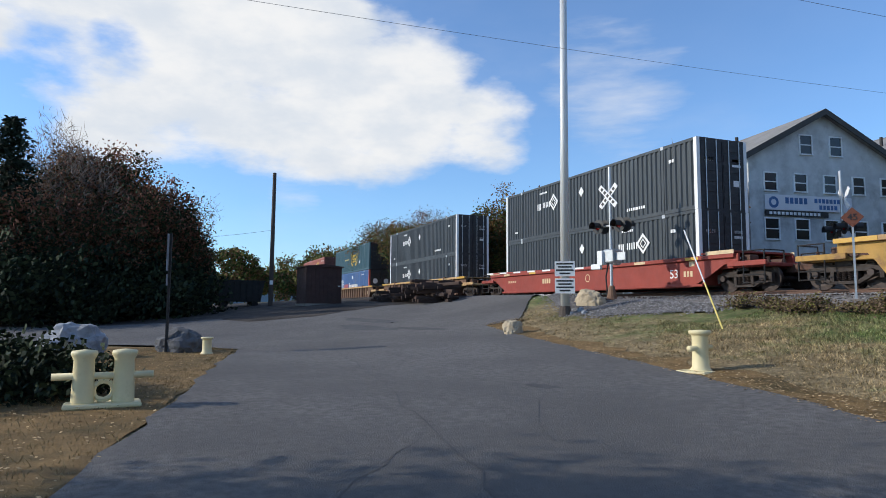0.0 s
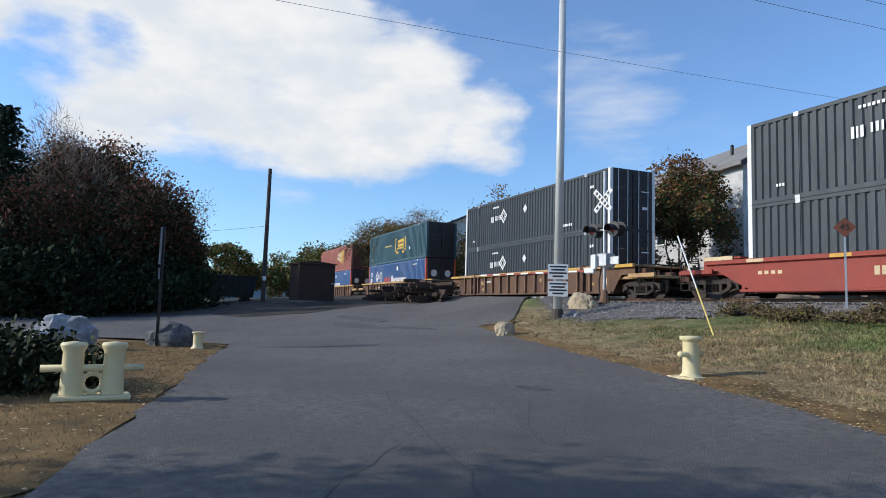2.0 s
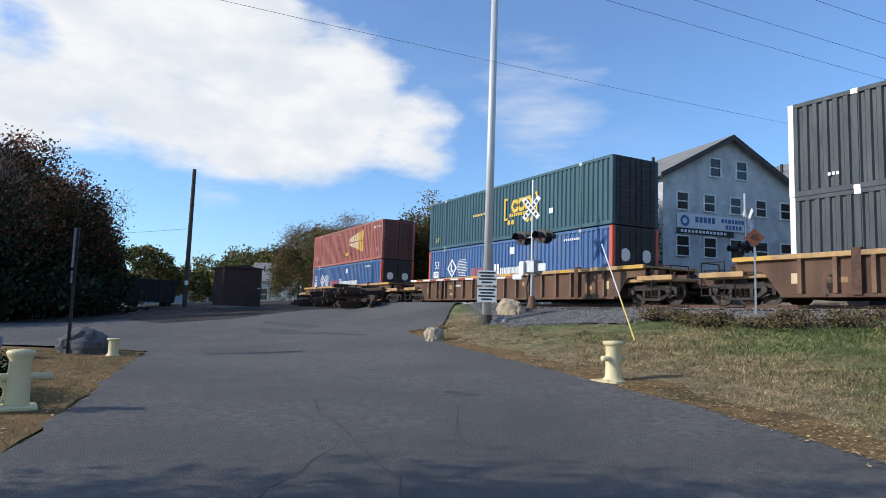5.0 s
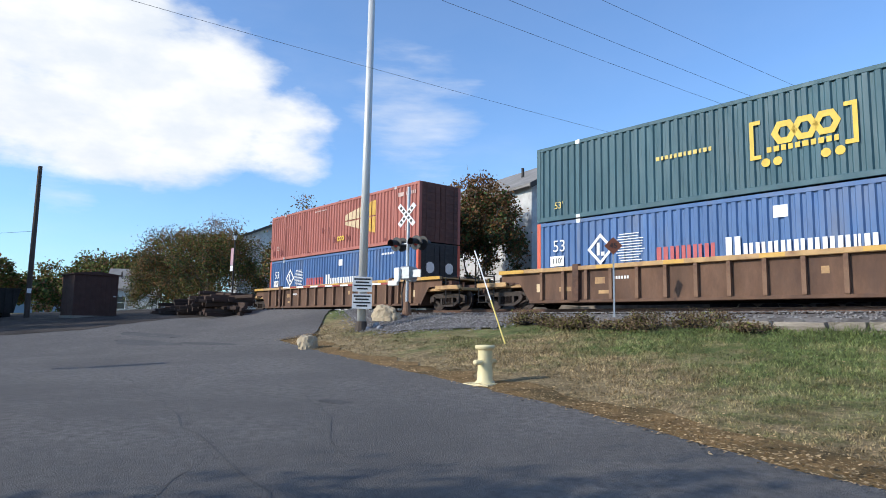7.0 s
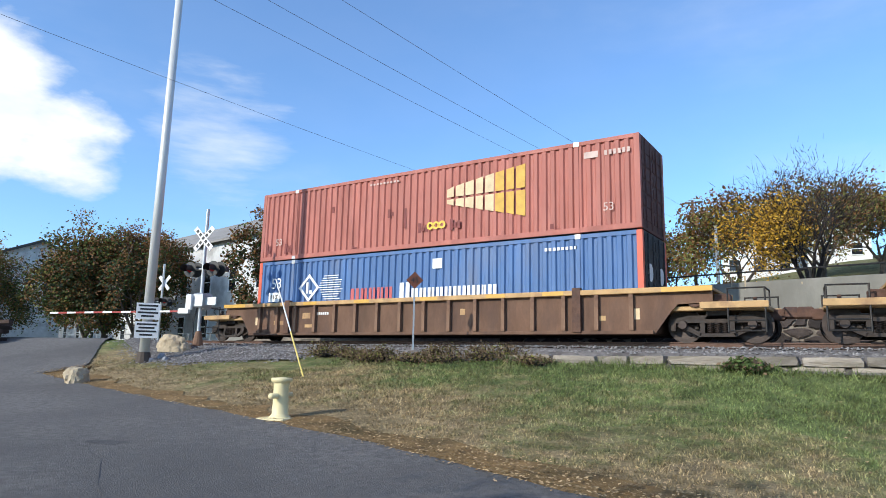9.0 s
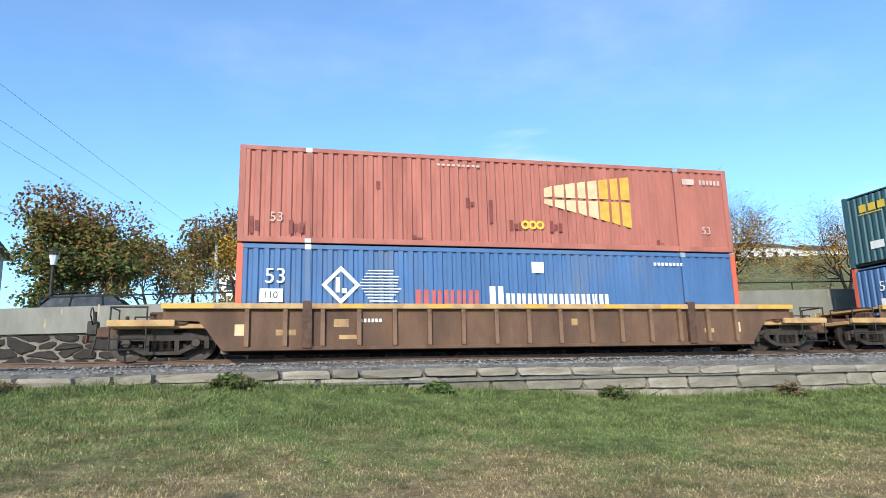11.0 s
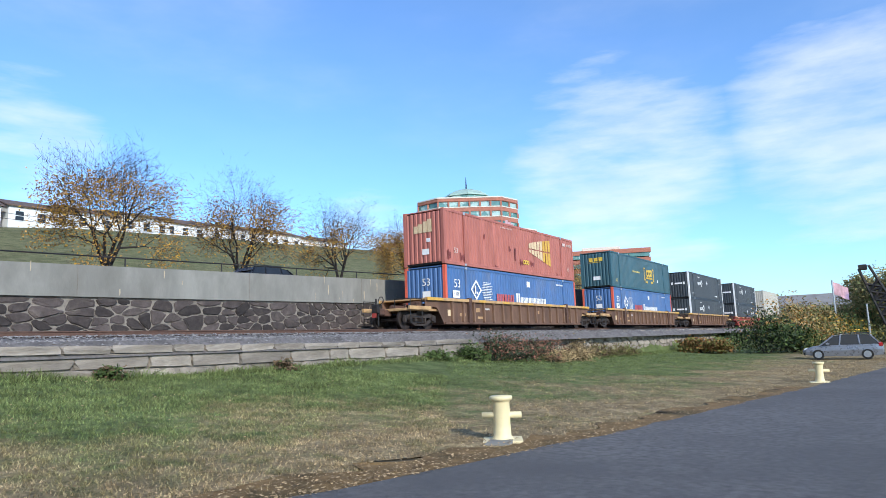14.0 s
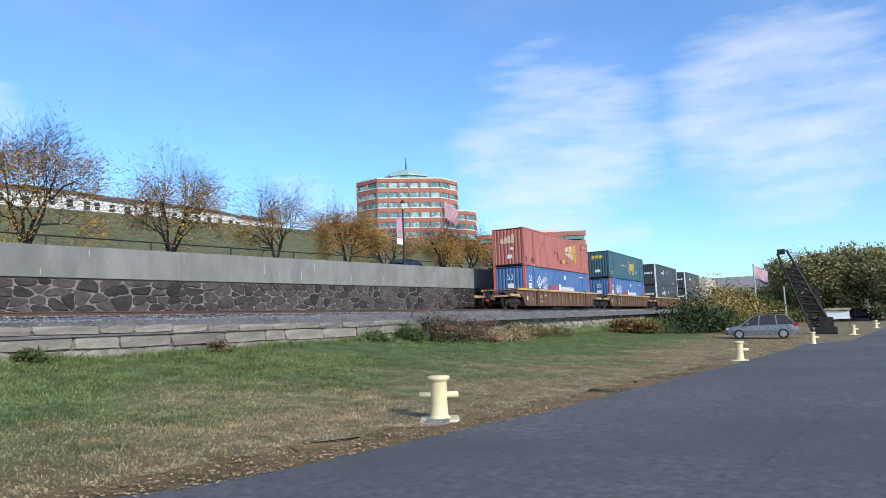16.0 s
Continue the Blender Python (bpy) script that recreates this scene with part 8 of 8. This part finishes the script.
# juniper hedge by the double bollard
for x, y, w, h, seed in ((-11.6, -2.0, 2.0, 0.80, 201), (-12.8, -2.5, 2.2, 0.85, 202), (-12.2, -3.4, 2.2, 0.85, 203), (-13.6, -3.4, 2.4, 0.9, 204), (-11.0, -3.3, 2.0, 0.85, 205)):
    shrub(x, y, w, h, "low dark juniper hedge beside the bollard", (("needle", 0.5), ("leaf_dark", 0.5)), seed, count=2600, size=0.10)


# ---- distant hills, grass, stones and litter ----
b = Build()
for k in range(60):
    az = 40 + k * 2.0
    x, y = polar(az, 1900)
    z = 30 + 40 * max(0, noise.noise(Vector((k * 0.13, 2.2, 0)))) + 25 * smooth01(abs(az - 85), 30, 0)
    b.v += [(x, y, -20), (x, y, z), (x * 1.15, y * 1.15, -20)]
for k in range(59):
    b.f += [(3 * k, 3 * k + 3, 3 * k + 4, 3 * k + 1), (3 * k + 1, 3 * k + 4, 3 * k + 5, 3 * k + 2)]
# no air is modelled: the haze is painted into the hills' blue-grey
M["haze"] = mat("distant_hill_haze", (0.20, 0.26, 0.32), 1.0, 0, 0.1, 0.01, 0, spec=0.0)
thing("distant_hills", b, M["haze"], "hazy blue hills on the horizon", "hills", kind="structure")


def inside(x, y, poly):
    hit = False
    j = len(poly) - 1
    for i in range(len(poly)):
        if (poly[i][1] > y) != (poly[j][1] > y) and x < (poly[j][0] - poly[i][0]) * (y - poly[i][1]) / (poly[j][1] - poly[i][1]) + poly[i][0]:
            hit = not hit
        j = i
    return hit


def scatter_grass():
    rnd = random.Random(77)
    coarse = [p for p in north_edge + south_edge]
    blades, dry, leaves = Build(), Build(), Build()

    def tuft(b, x, y, h, n):
        z = ground_z(x, y)
        for _ in range(n):
            a = rnd.uniform(0, 6.283)
            w = 0.004 + 0.00042 * math.hypot(x, y)
            ox, oy = rnd.gauss(0, 0.05), rnd.gauss(0, 0.05)
            dx, dy = math.cos(a) * w, math.sin(a) * w
            lean = h * 0.6
            b.add([(x + ox - dx, y + oy - dy, z), (x + ox + dx, y + oy + dy, z), (x + ox + rnd.gauss(0, lean), y + oy + rnd.gauss(0, lean), z + h * rnd.uniform(0.6, 1.3))], [(0, 1, 2)])
    made = 0
    while made < 60000:
        az = rnd.uniform(-84, 66)
        d_ = 5 + 17 * rnd.random() ** 0.7 if abs(az) < 50 else 5 + 50 * rnd.random() ** 1.15
        x, y = polar(az, d_)
        s_, v = sv(x, y)
        if v > 15.9 or inside(x, y, coarse) or (s_ < -14 and v > 13.6):
            continue
        made += 1
        tuft(blades, x, y, 0.036 + 0.024 * smooth01(v, 9, 13) + 0.02 * max(0.0, noise.noise(Vector((x * 1.3, y * 1.3, 2.0)))), 3)
    for _ in range(5200):                          # longer grass along the foot of the low wall
        q = track(rnd.uniform(-8.5, 24) if rnd.random() < 0.6 else rnd.uniform(24, 62), 15.95 - abs(rnd.gauss(0, 0.28)))
        tuft(blades, q.x, q.y, rnd.uniform(0.06, 0.20) * (0.5 + max(0.0, 0.6 + noise.noise(Vector((q.x * 0.7, 3.0, 1.0))))), 3)
    made = 0
    while made < 5200:
        x, y = rnd.uniform(-24, -5.5), rnd.uniform(-3, 1.8)
        if inside(x, y, coarse):
            continue
        made += 1
        tuft(dry, x, y, 0.05, 3)
    made = 0
    while made < 11000:
        if rnd.random() < 0.6:
            i = rnd.randrange(3, 14)
            (x0, y0), (x1, y1) = north_edge[i], north_edge[i + 1]
            t = rnd.random()
            x, y = x0 + (x1 - x0) * t + rnd.gauss(0, 0.25), y0 + (y1 - y0) * t + abs(rnd.gauss(0, 0.6)) - 0.12
        elif rnd.random() < 0.5:
            x, y = rnd.uniform(-24, -5), rnd.uniform(-2.5, 2)
            if inside(x, y, coarse):
                continue
        else:
            x, y = polar(rnd.uniform(-80, 66), rnd.uniform(7, 20))
            if inside(x, y, coarse) or sv(x, y)[1] > 15.8:
                continue
        made += 1
        z = ground_z(x, y) + 0.065
        a = rnd.uniform(0, 6.283)
        s_ = rnd.uniform(0.013, 0.030)
        u, w = Vector((math.cos(a), math.sin(a), rnd.uniform(-0.3, 0.3))) * s_, Vector((-math.sin(a), math.cos(a), rnd.uniform(-0.3, 0.3))) * s_ * 0.7
        c_ = Vector((x, y, z))
        leaves.add([c_ - u, c_ + w, c_ + u, c_ - w], [(0, 1, 2, 3)])
    thing("grass_blades", blades, M["blade"], "short green lawn grass", "grass", kind="stuff")
    thing("dry_grass_blades", dry, M["blade_dry"], "short straw-dry grass", "grass", kind="stuff")
    thing("fallen_leaves", leaves, M["leaf_litter"], "scattered fallen leaves", "leaves", kind="stuff")


def scatter_ballast():
    rnd = random.Random(78)
    b = Build()
    base = [(0.9, 0, 0.1), (0.2, 0.9, -0.1), (-0.8, 0.4, 0.1), (-0.5, -0.8, 0), (0.5, -0.7, 0.05), (0.1, 0.05, 0.8)]
    faces = [(0, 1, 5), (1, 2, 5), (2, 3, 5), (3, 4, 5), (4, 0, 5)]
    for _ in range(13000):
        s_ = rnd.uniform(-27, 40) if rnd.random() < 0.85 else rnd.uniform(40, 80)
        v = rnd.uniform(16.0, 19.2)
        zz = float(np.interp(v, (15.9, 16.35, 17.6, 18.2, 21), (-0.75, -0.36, -0.30, -0.17, -0.17)))
        p = track(s_, v, rail_z(s_) + zz)
        r = rnd.uniform(0.025, 0.065)
        m = Matrix.Translation(p) @ Matrix.Rotation(rnd.uniform(0, 6.28), 4, "Z") @ Matrix.Rotation(rnd.uniform(-0.5, 0.5), 4, "X") @ Matrix.Diagonal((r * rnd.uniform(0.7, 1.3), r, r * rnd.uniform(0.6, 1.2), 1))
        b.add(base, faces, m)
    made = 0
    while made < 3200:
        x, y = rnd.uniform(-27, -13), rnd.uniform(12.5, 16.8)
        if not inside(x, y, BANK):
            continue
        made += 1
        r = rnd.uniform(0.02, 0.06)
        b.add(base, faces, Matrix.Translation(on_ground(x, y, 0.05)) @ Matrix.Rotation(rnd.uniform(0, 6.28), 4, "Z") @ Matrix.Diagonal((r * rnd.uniform(0.7, 1.3), r, r * rnd.uniform(0.6, 1.2), 1)))
    for x0, y0 in BANK:
        for _ in range(45):
            x, y = x0 + rnd.gauss(0, 0.28), y0 + rnd.gauss(0, 0.28)
            r = rnd.uniform(0.02, 0.06)
            b.add(base, faces, Matrix.Translation(on_ground(x, y, 0.035)) @ Matrix.Rotation(rnd.uniform(0, 6.28), 4, "Z") @ Matrix.Diagonal((r * rnd.uniform(0.7, 1.3), r, r * rnd.uniform(0.6, 1.2), 1)))
    thing("ballast_stones", b, M["stone_chip"], "loose grey ballast stones", "ballast", kind="stuff")


scatter_grass()
scatter_ballast()
motions()
